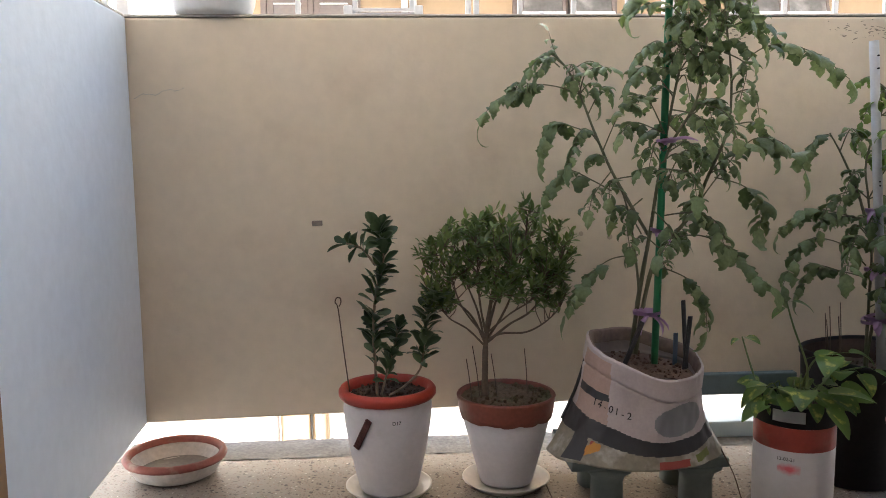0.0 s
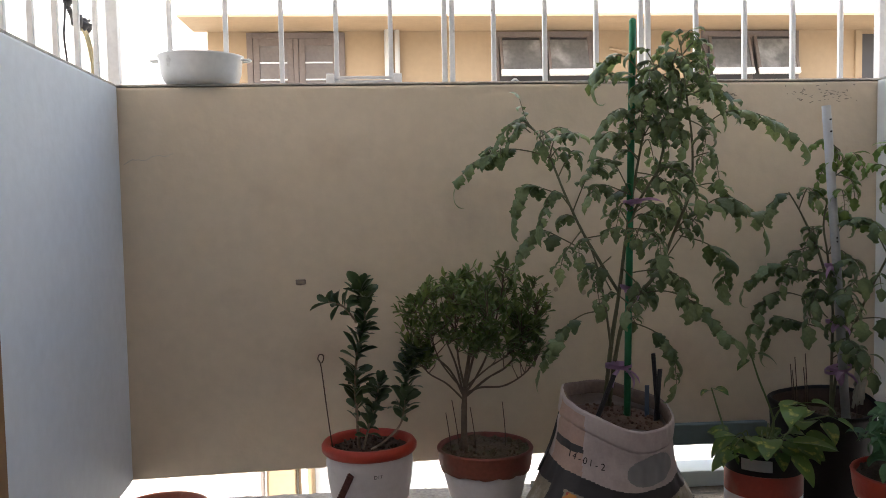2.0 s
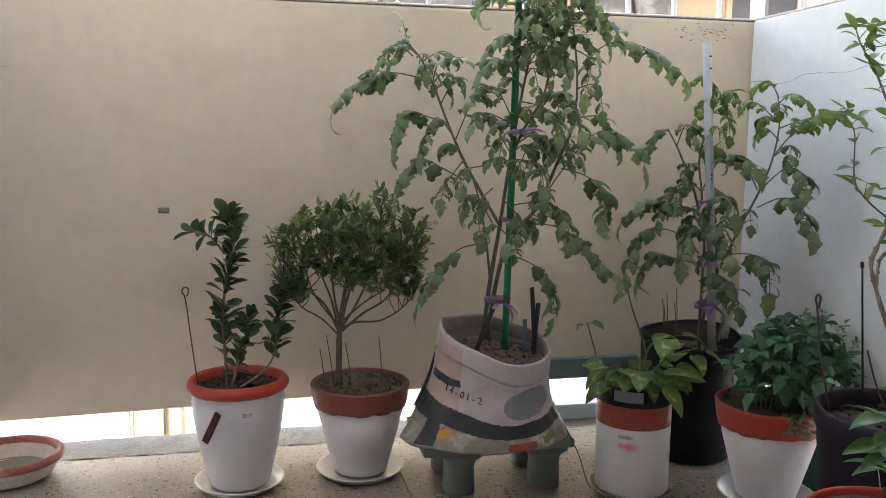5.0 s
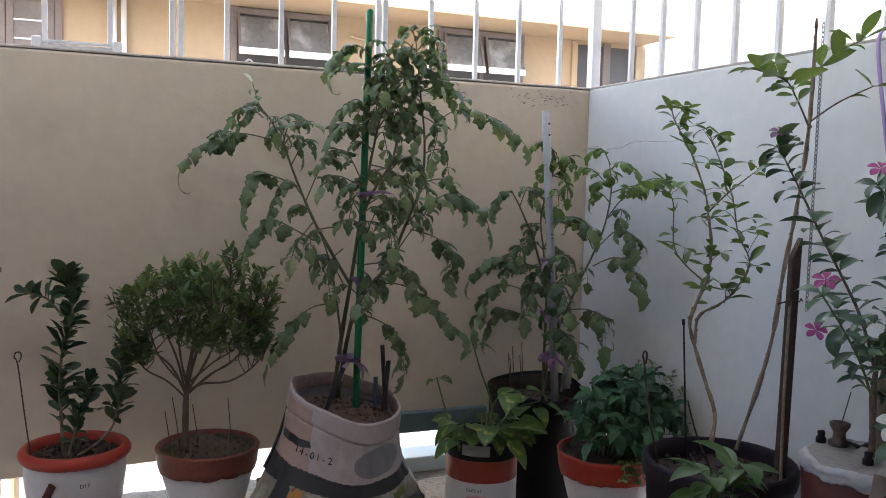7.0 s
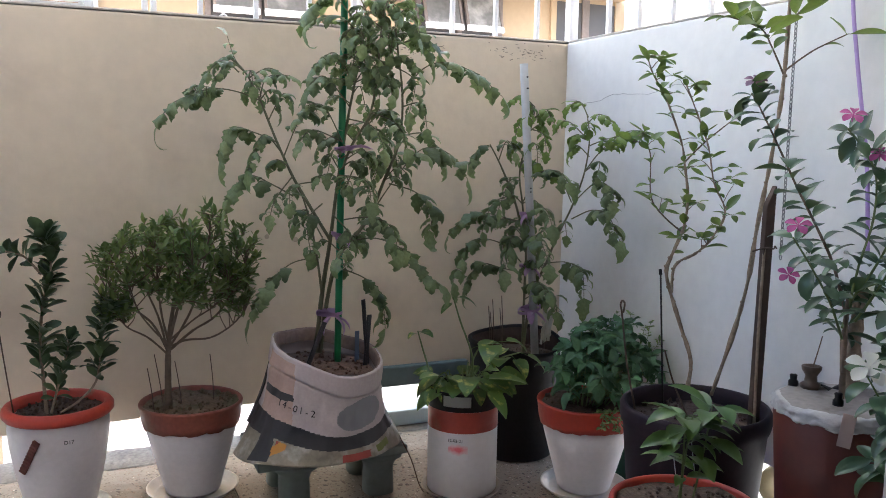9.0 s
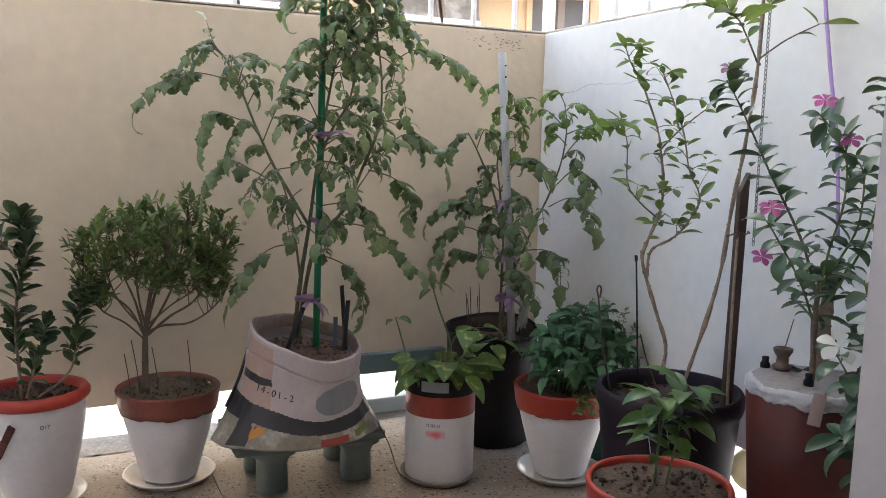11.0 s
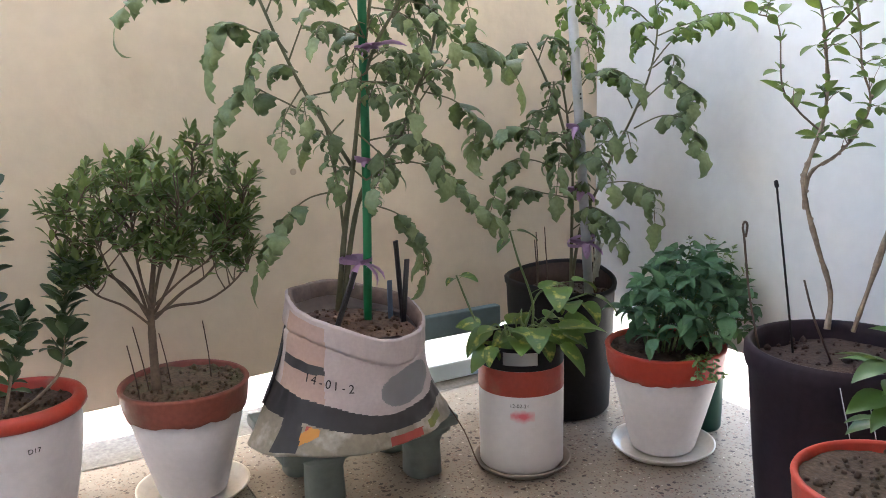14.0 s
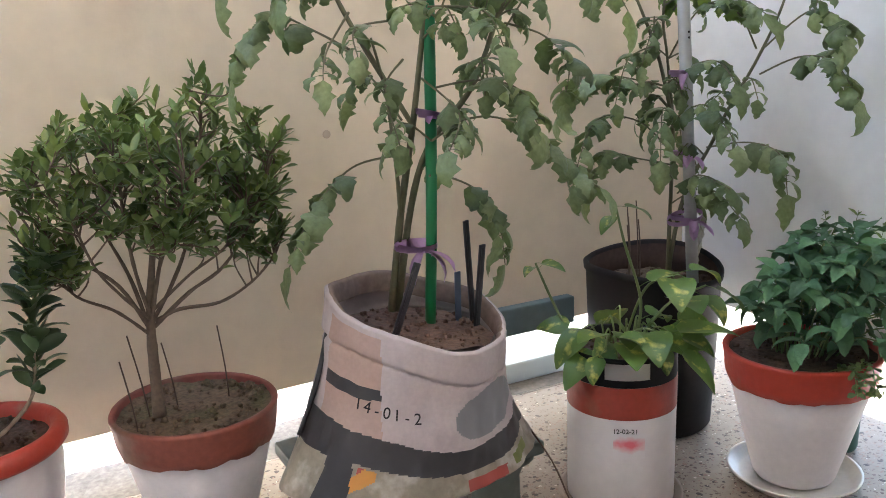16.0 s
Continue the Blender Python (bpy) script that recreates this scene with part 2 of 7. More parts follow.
# ---- balcony ----
WEST, EAST, NORTH, SOUTH, TOP, GAP, CEILING = -1.0, 1.1325, 2.622, 1.0, 1.213, 0.158, 2.5
GAP_RISE, WEST_TURN = 0.0232, 0.0354
SLAB_N = 2.85
floor = structure(box("floor", WEST - 0.13, EAST + 0.13, 0.86, SLAB_N, -0.16, -0.006, M_COPING), "speckled terrazzo balcony floor with pale cream ground and dark chips", "floor")


def parapet(name, x0, x1, y0, y1, top, mat, turn=0.0):
    """A parapet wall over the drainage gap, whose foot rises a little to the east."""
    bm = bmesh.new()
    add_box(bm, x0, x1, y0, y1, GAP, top, 0.006)
    for v in bm.verts:
        if v.co.z < 0.5:
            v.co.z += GAP_RISE * v.co.x
        v.co.x += turn * (NORTH - v.co.y)
    return part(name, bm, mat, smooth=False)


structure(parapet("wall_north", WEST - 0.13, EAST + 0.13, NORTH, NORTH + 0.17, TOP, M_WALL), "cream painted balcony parapet wall with a drainage gap below", "wall")
structure(parapet("wall_west", WEST - 0.13, WEST, SOUTH + 0.002, NORTH - 0.002, TOP + 0.002, M_WALL_SKY_TINT, WEST_TURN), "white painted side parapet wall, cool skylight tinted into its colour", "wall")
structure(parapet("wall_east", EAST, EAST + 0.13, SOUTH + 0.002, NORTH - 0.002, TOP + 0.002, M_WALL_WARM_BOUNCE), "white painted side parapet wall with a hairline crack, warm bounce tinted in", "wall")
ceiling = structure(box("ceiling", -3.2, 3.2, -2.8, SOUTH, CEILING, CEILING + 0.15, M_CEIL), "white painted ceiling of the room behind", "ceiling")

# out of view; reaches to 2.3 to cut the overhead skylight
structure(box("ceiling_balcony", -3.2, 3.2, SOUTH + 0.002, 2.3, CEILING + 0.1, CEILING + 0.22, M_CEIL), "unseen white slab over the balcony, its depth set to shape the skylight", "ceiling")
# the house wall with its open doorway, and the room behind the doorway
DOOR_W, DOOR_E = -0.646, 0.61
bm = bmesh.new()
add_box(bm, -3.2, DOOR_W, 0.86, SOUTH, 0.0, CEILING)
# unseen upper wall, its height chosen to keep direct sun off the parapets
add_box(bm, -3.2, 3.2, 0.86, SOUTH, CEILING + 0.152, 3.05)
add_box(bm, DOOR_E, 3.2, 0.86, SOUTH, 0.0, CEILING)
add_box(bm, DOOR_W, DOOR_E, 0.86, SOUTH, 2.1, CEILING)
structure(part("wall_south", bm, M_INNER, smooth=False), "pinkish grey plastered house wall with a doorway and an unseen sun-blocking top", "wall")
# unseen room; its small south opening is added to let fill light through
bm = bmesh.new()
for x0, x1, z0, z1 in ((-2.4, -0.2, 0, CEILING), (0.2, 2.4, 0, CEILING), (-0.2, 0.2, 1.9, CEILING), (-0.2, 0.2, 0, 1.3)):
    add_box(bm, x0, x1, -2.75, -2.6, z0, z1)
add_box(bm, -2.4, -2.25, -2.6, 0.86, 0.0, CEILING)
add_box(bm, 2.25, 2.4, -2.6, 0.86, 0.0, CEILING)
structure(part("wall_room", bm, M_INNER, smooth=False), "plain walls of the unseen room behind with an added opening for fill light", "wall")
structure(box("floor_room", -2.4, 2.4, -2.75, 0.86, -0.16, -0.004, M_ROOMFLOOR), "plain room floor", "floor")
bm = bmesh.new()
add_box(bm, DOOR_W, DOOR_W + 0.02, 0.88, SOUTH + 0.012, 0.0, 2.1)
structure(part("door_frame", bm, M_BROWN_FRAME, smooth=False), "varnished brown wooden door frame", "door frame")


# floor panels with fine joints between them
def terrazzo():
    m = material("terrazzo", (0.31, 0.265, 0.215), 0.5, (0.255, 0.21, 0.165), 3.0, 0.6, 0.08, 60, 0.15, 80, stains=(0.33, 0.27, 0.2), stain_scale=4.0, stain_low=0.55, stain_high=0.85)
    nt = m.node_tree
    b = nt.nodes["Principled BSDF"]
    src = b.inputs["Base Color"].links[0].from_socket
    geo = nt.nodes.new("ShaderNodeTexCoord")
    wave = nt.nodes.new("ShaderNodeTexNoise")
    wave.inputs["Scale"].default_value = 70
    nt.links.new(geo.outputs["Object"], wave.inputs["Vector"])
    push = nt.nodes.new("ShaderNodeVectorMath")
    push.operation = "SCALE"
    push.inputs["Scale"].default_value = 0.012
    nt.links.new(wave.outputs["Color"], push.inputs[0])
    bent = nt.nodes.new("ShaderNodeVectorMath")
    nt.links.new(geo.outputs["Object"], bent.inputs[0])
    nt.links.new(push.outputs[0], bent.inputs[1])
    for scale, cut, tone in ((58, 0.24, (0.055, 0.038, 0.032)), (105, 0.26, (0.1, 0.06, 0.045)), (80, 0.15, (0.6, 0.54, 0.47)), (150, 0.3, (0.17, 0.12, 0.095)), (130, 0.26, (0.27, 0.17, 0.13))):
        v = nt.nodes.new("ShaderNodeTexVoronoi")
        v.inputs["Scale"].default_value = scale
        nt.links.new(bent.outputs[0], v.inputs["Vector"])
        mask = nt.nodes.new("ShaderNodeMapRange")
        mask.inputs["From Min"].default_value, mask.inputs["From Max"].default_value = cut + 0.04, cut
        sep = nt.nodes.new("ShaderNodeSeparateColor")
        nt.links.new(v.outputs["Color"], sep.inputs[0])
        grow = nt.nodes.new("ShaderNodeMapRange")
        grow.inputs["To Min"].default_value, grow.inputs["To Max"].default_value = 0.45, 1.35
        nt.links.new(sep.outputs[1], grow.inputs["Value"])
        size = nt.nodes.new("ShaderNodeMath")
        size.operation = "DIVIDE"
        nt.links.new(v.outputs["Distance"], size.inputs[0])
        nt.links.new(grow.outputs[0], size.inputs[1])
        nt.links.new(size.outputs[0], mask.inputs["Value"])
        keep = nt.nodes.new("ShaderNodeMath")
        keep.operation = "GREATER_THAN"
        keep.inputs[1].default_value = 0.48
        nt.links.new(sep.outputs[0], keep.inputs[0])
        mul = nt.nodes.new("ShaderNodeMath")
        mul.operation = "MULTIPLY"
        nt.links.new(mask.outputs[0], mul.inputs[0])
        nt.links.new(keep.outputs[0], mul.inputs[1])
        x = nt.nodes.new("ShaderNodeMix")
        x.data_type = "RGBA"
        nt.links.new(mul.outputs[0], x.inputs[0])
        nt.links.new(src, x.inputs[6])
        x.inputs[7].default_value = (*tone, 1)
        src = x.outputs[2]
    nt.links.new(src, b.inputs["Base Color"])
    return m


M_TERRAZZO = terrazzo()
for x0, x1 in ((WEST - 0.11, 0.06), (0.063, EAST + 0.11)):
    for y0, y1 in ((0.865, 1.6), (1.603, 2.68)):
        box("panel", x0, x1, y0, y1, -0.02, 0.0, M_TERRAZZO, floor, bevel=0.0015)
# broken cement lip along the open edge
def rough_strip(bm, p, q, side, width, seed):
    """A broken cement lip from p to q, uneven on top and along its outer edge."""
    p, q, side = Vector(p), Vector(q), Vector(side)
    n = int((q - p).length / 0.012)
    rows = []
    for k in range(n + 1):
        base = p.lerp(q, k / n)
        w = width + 0.01 * noise.noise(base * 14 + Vector((seed, 0, 0))) + 0.005 * noise.noise(base * 70)
        row = []
        for t in (0.0, 0.25, 0.5, 0.75, 0.93, 1.0):
            z = 0.0005 + 0.0022 * noise.noise(base * 30 + Vector((t * 5, seed, 0))) + 0.002 * noise.noise(base * 110 + Vector((0, t * 14, 0))) - 0.003 * t ** 4
            row.append(bm.verts.new(base + side * (w * t) + UP_AXIS * z))
        row.append(bm.verts.new(base + side * w - UP_AXIS * 0.06))
        rows.append(row)
    for a, b in zip(rows, rows[1:]):
        for k in range(len(a) - 1):
            bm.faces.new((a[k], a[k + 1], b[k + 1], b[k]))


UP_AXIS = Vector((0, 0, 1))
bm = bmesh.new()
rough_strip(bm, (WEST - 0.11, 2.683, 0), (EAST + 0.12, 2.683, 0), (0, 1, 0), 0.16, 2)
rough_strip(bm, (WEST - 0.111, 2.7, 0), (WEST - 0.111, 1.02, 0), (-1, 0, 0), 0.02, 7)
bmesh.ops.recalc_face_normals(bm, faces=bm.faces)
structure(part("trim_slab_edge", bm, material("broken_grey_cement", (0.3, 0.28, 0.25), 0.95, (0.16, 0.14, 0.125), 14, 0.8, 0.2, 90, 0.8, 60), smooth=False), "chipped grey cement edge of the slab", "slab edge")

# wall coping lips, cracks and marks
M_MARK = material("bare_cement_patch", (0.3, 0.25, 0.2), 0.9, (0.24, 0.2, 0.16), 40, 0.6, 0.1, 120)
M_DIRT = material("dark_mould", (0.26, 0.22, 0.18), 0.95, (0.3, 0.25, 0.2), 60, 0.8)
M_CRACK = material("crack_shadow", (0.33, 0.32, 0.31), 0.95, (0.4, 0.39, 0.38), 50, 0.6)
for name, x0, x1, y0, y1 in (("trim_coping_north", WEST - 0.135, EAST + 0.135, NORTH + 0.002, NORTH + 0.176),
                             ("trim_coping_west", WEST - 0.134, WEST - 0.003, SOUTH, NORTH - 0.006),
                             ("trim_coping_east", EAST + 0.003, EAST + 0.134, SOUTH, NORTH - 0.006)):
    bm = bmesh.new()
    add_box(bm, x0, x1, y0, y1, TOP + 0.0025, TOP + 0.009, 0.003)
    if name == "trim_coping_west":
        for v in bm.verts:
            v.co.x += WEST_TURN * (NORTH - v.co.y)
    structure(part(name, bm, M_COPING, smooth=False), "thin weathered cement coping on the parapet", "coping")
bm = bmesh.new()
add_box(bm, -0.54, -0.512, NORTH - 0.003, NORTH + 0.004, 0.668, 0.682, 0.002)
structure(part("trim_patch", bm, M_MARK, smooth=False), "small bare cement patch on the cream wall", "wall patch")


def crack(name, p, q, normal, seed, wave=0.004, width=0.0008, label="hairline crack in the painted wall"):
    rnd = random.Random(seed)
    p, q = Vector(p), Vector(q)
    n = 26
    pts = [p.lerp(q, k / n) + Vector((0, 0, rnd.uniform(-wave, wave) + wave * 2 * math.sin(k * 0.55 + seed))) for k in range(n + 1)]
    bm = bmesh.new()
    add_tube(bm, [v + Vector(normal) * 0.0003 for v in pts], width, width * 0.6, 4)
    structure(part(name, bm, M_CRACK, smooth=False), label, "crack")


crack("trim_crack_east", (EAST, 2.58, 1.028), (EAST, 2.0, 1.055), (-1, 0, 0), 2)
crack("trim_crack_west", (-0.99, NORTH, 1.01), (-0.86, NORTH, 1.035), (0, -1, 0), 5, 0.002, 0.0007)
bm = bmesh.new()
rnd = random.Random(11)
for _ in range(110):
    cx = rnd.choice((rnd.uniform(0.56, 0.72), rnd.uniform(0.86, 1.08)))
    cz = TOP - abs(rnd.gauss(0.035, 0.014))
    w, h = rnd.uniform(0.001, 0.009), rnd.uniform(0.0006, 0.0022)
    ring = [bm.verts.new((cx + w * rnd.uniform(0.5, 1.2) * math.cos(a), NORTH - 0.0011 - 0.0001 * rnd.random(), cz + h * rnd.uniform(0.4, 1.3) * math.sin(a) + 0.3 * w * math.cos(a) * math.sin(_)))
            for a in (math.pi * 2 * q / 9 for q in range(9))]
    bm.faces.new(ring)
structure(part("trim_mould", bm, M_DIRT, smooth=False), "dark mould specks under the coping", "wall stain")
M_SPOT = material("smudged_wall_spot", (0.4, 0.31, 0.24), 0.85, (0.58, 0.48, 0.37), 30, 0.6)
bm = bmesh.new()
for cx, cz, r in ((0.27, 0.625, 0.008), (0.19, 0.635, 0.007), (0.37, 0.635, 0.006)):
    add_tube(bm, [(cx, NORTH + 0.001, cz), (cx, NORTH - 0.0012, cz)], r, r * 0.9, 14)
structure(part("trim_spots", bm, M_SPOT, smooth=False), "filled screw holes in the cream wall", "wall mark")
M_TEAL = material("teal_grey_paint", (0.16, 0.22, 0.23), 0.7, (0.13, 0.18, 0.19), 9, 0.6, 0.06, 60)
structure(box("trim_teal_block", 0.5, 0.8, NORTH - 0.03, NORTH - 0.003, GAP + 0.02, GAP + 0.08, M_TEAL, bevel=0.004), "teal painted board along the wall foot", "board")
M_PALEBLUE = material("pale_blue_paint", (0.6, 0.68, 0.7), 0.7, (0.55, 0.63, 0.66), 6, 0.6)

structure(box("trim_kerb", 0.36, EAST + 0.1, 2.735, 2.845, 0.002, 0.052, M_PALEBLUE, bevel=0.006), "low pale blue painted kerb on the slab edge", "kerb")

# ---- railings ----
RAIL_LABEL = "white painted steel bar grille on the parapet"


def railing(name, axis, fixed, start, count, step, label=RAIL_LABEL, skip=()):
    """A row of square bars from parapet to ceiling with a flat foot rail."""
    def place(a, half, half2, z0, z1):
        bm = bmesh.new()
        if axis == "x":
            add_box(bm, a - half, a + half, fixed - half2, fixed + half2, z0, z1, 0.0015)
        else:
            add_box(bm, fixed - half2, fixed + half2, a - half, a + half, z0, z1, 0.0015)
        return bm
    mid = start + step * (count - 1) / 2
    thing = empty(name, *((mid, fixed) if axis == "x" else (fixed, mid)), TOP, label, "railing")
    for k in range(count):
        if k in skip:
            continue
        part("bar", place(start + k * step, 0.0068, 0.0068, TOP + 0.006, CEILING - 0.004), M_RAIL, thing, smooth=False)
    part("foot_rail", place(mid, step * (count - 1) / 2 + 0.03, 0.009, TOP + 0.0095, TOP + 0.0155), M_RAIL, thing, smooth=False)
    part("head_rail", place(mid, step * (count - 1) / 2 + 0.03, 0.009, CEILING - 0.03, CEILING - 0.004), M_RAIL, thing, smooth=False)
    return thing


RY = NORTH + 0.138
railing("railing", "x", RY, -0.888, 5, 0.157)
railing("railing", "x", RY, 0.651, 4, 0.15)
railing("railing", "y", WEST - 0.05, 1.3325, 10, 0.1435)
railing("railing", "y", EAST + 0.048, 1.285, 9, 0.148)
# a locked slide bar low on the grille
slide = empty("slide_bolt", -0.34, RY - 0.014, TOP + 0.012, "white painted slide bolt across the foot of the grille", "bolt")
box("bar", -0.442, -0.236, RY - 0.02, RY - 0.009, TOP + 0.034, TOP + 0.043, M_RAIL, slide, 0.002)
box("plate", -0.42, -0.25, RY - 0.013, RY - 0.009, TOP + 0.0165, TOP + 0.032, M_RAIL, slide, 0.001)
for a in (-0.436, -0.242):
    box("lug", a - 0.012, a + 0.012, RY - 0.026, RY - 0.0085, TOP + 0.0165, TOP + 0.05, M_RAIL, slide, 0.004)
# the hinged panel in the middle
gate = empty("grille_panel", 0.18, RY, TOP, "hinged white steel grille panel with its own frame and latch", "grille")
for a in (-0.0805, 0.482):
    box("stile", a - 0.0075, a + 0.0075, RY - 0.008, RY + 0.008, TOP + 0.012, CEILING - 0.03, M_RAIL, gate, 0.0015)
for a in (-0.103, 0.504):
    box("post", a - 0.0075, a + 0.0075, RY - 0.008, RY + 0.008, TOP + 0.006, CEILING - 0.004, M_RAIL, gate, 0.0015)
for a in (0.042, 0.194, 0.348):
    box("bar", a - 0.0068, a + 0.0068, RY - 0.0068, RY + 0.0068, TOP + 0.024, CEILING - 0.045, M_RAIL, gate, 0.0015)
box("bottom_rail", -0.0805, 0.482, RY - 0.0075, RY + 0.0075, TOP + 0.012, TOP + 0.025, M_RAIL, gate, 0.0015)
box("top_rail", -0.0805, 0.482, RY - 0.0075, RY + 0.0075, CEILING - 0.045, CEILING - 0.03, M_RAIL, gate, 0.0015)
tube("latch", [(0.06, RY - 0.012, TOP + 0.012), (0.08, RY - 0.018, TOP + 0.013), (0.1, RY - 0.02, TOP + 0.03), (0.115, RY - 0.014, TOP + 0.02)], 0.0035, 0.003, M_RAIL, gate)
for name, cx, cy in (("corner_post", WEST - 0.045, RY), ("corner_post", EAST + 0.1, RY)):
    p = box(name, cx - 0.016, cx + 0.016, cy - 0.016, cy + 0.016, TOP + 0.006, CEILING - 0.004, M_RAIL, None, 0.002)
    tagged(p, "white painted square steel corner post of the grille", "post", "corner posts")

# ---- building across ----
FY = 7.5
M_GROUND = material("pale_sunlit_ground", (0.5, 0.47, 0.42), 0.9, (0.4, 0.38, 0.34), 0.4, 0.6, 0.08, 4)
bm = bmesh.new()
bmesh.ops.create_grid(bm, x_segments=1, y_segments=1, size=900)
bmesh.ops.translate(bm, vec=(0, 0, -6.0), verts=bm.verts)
structure(part("ground", bm, M_GROUND, smooth=False), "pale sunlit ground far below the balcony", "ground")
facade = empty("apartment_building", 1.6, FY, -6.0, "ochre painted apartment building with a sunshade ledge and awning windows", "building")
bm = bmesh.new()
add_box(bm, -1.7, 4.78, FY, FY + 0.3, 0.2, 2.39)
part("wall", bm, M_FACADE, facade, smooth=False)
bm = bmesh.new()
add_box(bm, -1.7, 4.78, FY + 0.02, FY + 0.3, -6.0, 0.2)
add_box(bm, -1.7, 4.78, FY, FY + 0.3, 2.39, 9.0)
part("wall", bm, M_FACADE_WHITE, facade, "white painted wall in full sun", smooth=False)
bm = bmesh.new()
add_box(bm, -1.7, 4.78, FY + 0.3, FY + 8, -6.0, 9.0)
part("block", bm, M_FACADE_WHITE, facade, "white painted body of the building", smooth=False)
bm = bmesh.new()
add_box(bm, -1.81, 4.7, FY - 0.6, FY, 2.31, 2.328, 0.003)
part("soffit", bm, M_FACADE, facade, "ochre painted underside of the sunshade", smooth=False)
# white here paints the sun glare on the fascia; the ochre soffit is separate
bm = bmesh.new()
add_box(bm, -1.8, 4.69, FY - 0.592, FY, 2.33, 2.4, 0.008)
part("ledge", bm, M_FACADE_WHITE, facade, "projecting concrete sunshade, sun glare painted as white", smooth=False)


def window_block(x0, x1, z0, z1, kind):
    f = 0.05
    bm = bmesh.new()
    add_box(bm, x0, x0 + f, FY - 0.03, FY + 0.05, z0, z1, 0.004)
    add_box(bm, x1 - f, x1, FY - 0.03, FY + 0.05, z0, z1, 0.004)
    add_box(bm, x0 + f, x1 - f, FY - 0.03, FY + 0.05, z1 - f, z1, 0.004)
    add_box(bm, x0 + f, x1 - f, FY - 0.03, FY + 0.05, z0, z0 + f, 0.004)
    mid = (x0 + x1) / 2
    add_box(bm, mid - 0.02, mid + 0.02, FY - 0.03, FY + 0.05, z0 + f, z1 - f, 0.004)
    frame_ob = part("window", bm, M_WOOD_GREY, facade, smooth=False)
    # dark sheet on the solid wall, painted as the unlit room
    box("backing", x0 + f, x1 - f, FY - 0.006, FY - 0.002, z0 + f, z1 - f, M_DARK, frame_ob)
    for a, b in ((x0 + f, mid - 0.02), (mid + 0.02, x1 - f)):
        bm = bmesh.new()
        if kind == "awning":
            h = z1 - f - z0 - 0.09
            tilt = Matrix.Translation((0, FY - 0.035, z1 - f)) @ Matrix.Rotation(radians(-20), 4, "X")
            add_box(bm, a + 0.025, b - 0.025, -0.008, 0.004, -h + 0.05, -0.03, 0, tilt)
            part("pane", bm, M_GLASS_FROST, frame_ob, smooth=False)
            bm = bmesh.new()
            for c in (a, b - 0.022):
                add_box(bm, c, c + 0.022, -0.014, 0.01, -h + 0.05, 0, 0, tilt)
                part("sash_stile", bm, M_WOOD_GREY, frame_ob, smooth=False)
                bm = bmesh.new()
            add_box(bm, a, b, -0.016, 0.012, -h, -h + 0.05, 0, tilt)
            part("sash_rail", bm, M_RAIL, frame_ob, "white bottom rail of the sash", smooth=False)
        else:
            add_box(bm, a + 0.004, a + 0.055, FY - 0.026, FY - 0.008, z0 + f, z1 - f, 0.003)
            add_box(bm, b - 0.055, b - 0.004, FY - 0.026, FY - 0.008, z0 + f, z1 - f, 0.003)
            add_box(bm, a + 0.055, b - 0.055, FY - 0.026, FY - 0.008, z1 - f - 0.06, z1 - f, 0.003)
            add_box(bm, a + 0.055, b - 0.055, FY - 0.026, FY - 0.008, z0 + f, z0 + f + 0.3, 0.003)
            part("shutter", bm, M_WOOD_GREY, frame_ob, smooth=False)
            bars = 6
            low, high = z0 + f + 0.3, z1 - f - 0.06
            for k in range(1, bars):
                z = low + (high - low) * k / bars
                box("glazing_bar", a + 0.055, b - 0.055, FY - 0.03, FY - 0.018, z - 0.006, z + 0.006, M_RAIL, frame_ob)
            box("pane", a + 0.055, b - 0.055, FY - 0.016, FY - 0.012, low, high, M_SHUTTER_GLASS, frame_ob)


window_block(-1.375, -0.56, 1.0, 2.3, "shutter")
window_block(0.7, 1.58, 1.8, 2.3, "awning")
window_block(2.53, 3.4, 1.8, 2.3, "awning")
bm = bmesh.new()
for a, b in ((3.98, 4.27), (4.35, 4.65)):
    add_box(bm, a, b, FY - 0.012, FY - 0.002, 0.4, 2.27, 0.003)
d = part("door", bm, M_DARK, facade, "flat dark panel standing in for the unlit doorway", smooth=False)
box("frame", 3.92, 3.98, FY - 0.03, FY - 0.002, 0.35, 2.3, M_FACADE, d, 0.004)
box("frame", 4.27, 4.35, FY - 0.03, FY - 0.002, 0.35, 2.3, M_WOOD_GREY, d, 0.004)
box("frame", 4.65, 4.71, FY - 0.03, FY - 0.002, 0.35, 2.3, M_FACADE, d, 0.004)
for px, pr in ((-0.2, 0.03), (-0.12, 0.022), (1.98, 0.035)):
    tube("drain_pipe", [(px, FY - 0.06, -5.9), (px, FY - 0.06, 2.31)], pr, pr, M_FACADE_WHITE, facade, 2, 10)
tube("cable", [(1.7, FY - 0.05, 2.15), (2.1, FY - 0.08, 2.08), (2.48, FY - 0.05, 2.13)], 0.012, 0.012, M_FACADE, facade)
# one ochre pier with pipes low on the sunlit wall
bm = bmesh.new()
add_box(bm, -1.31, -1.07, FY - 0.14, FY + 0.02, -6.0, 0.15, 0.01)
part("pier", bm, M_FACADE, facade, "ochre pier", smooth=False)
box("pier", -1.05, -0.91, FY - 0.05, FY + 0.02, -6.0, 0.15, M_FACADE, facade, 0.01)
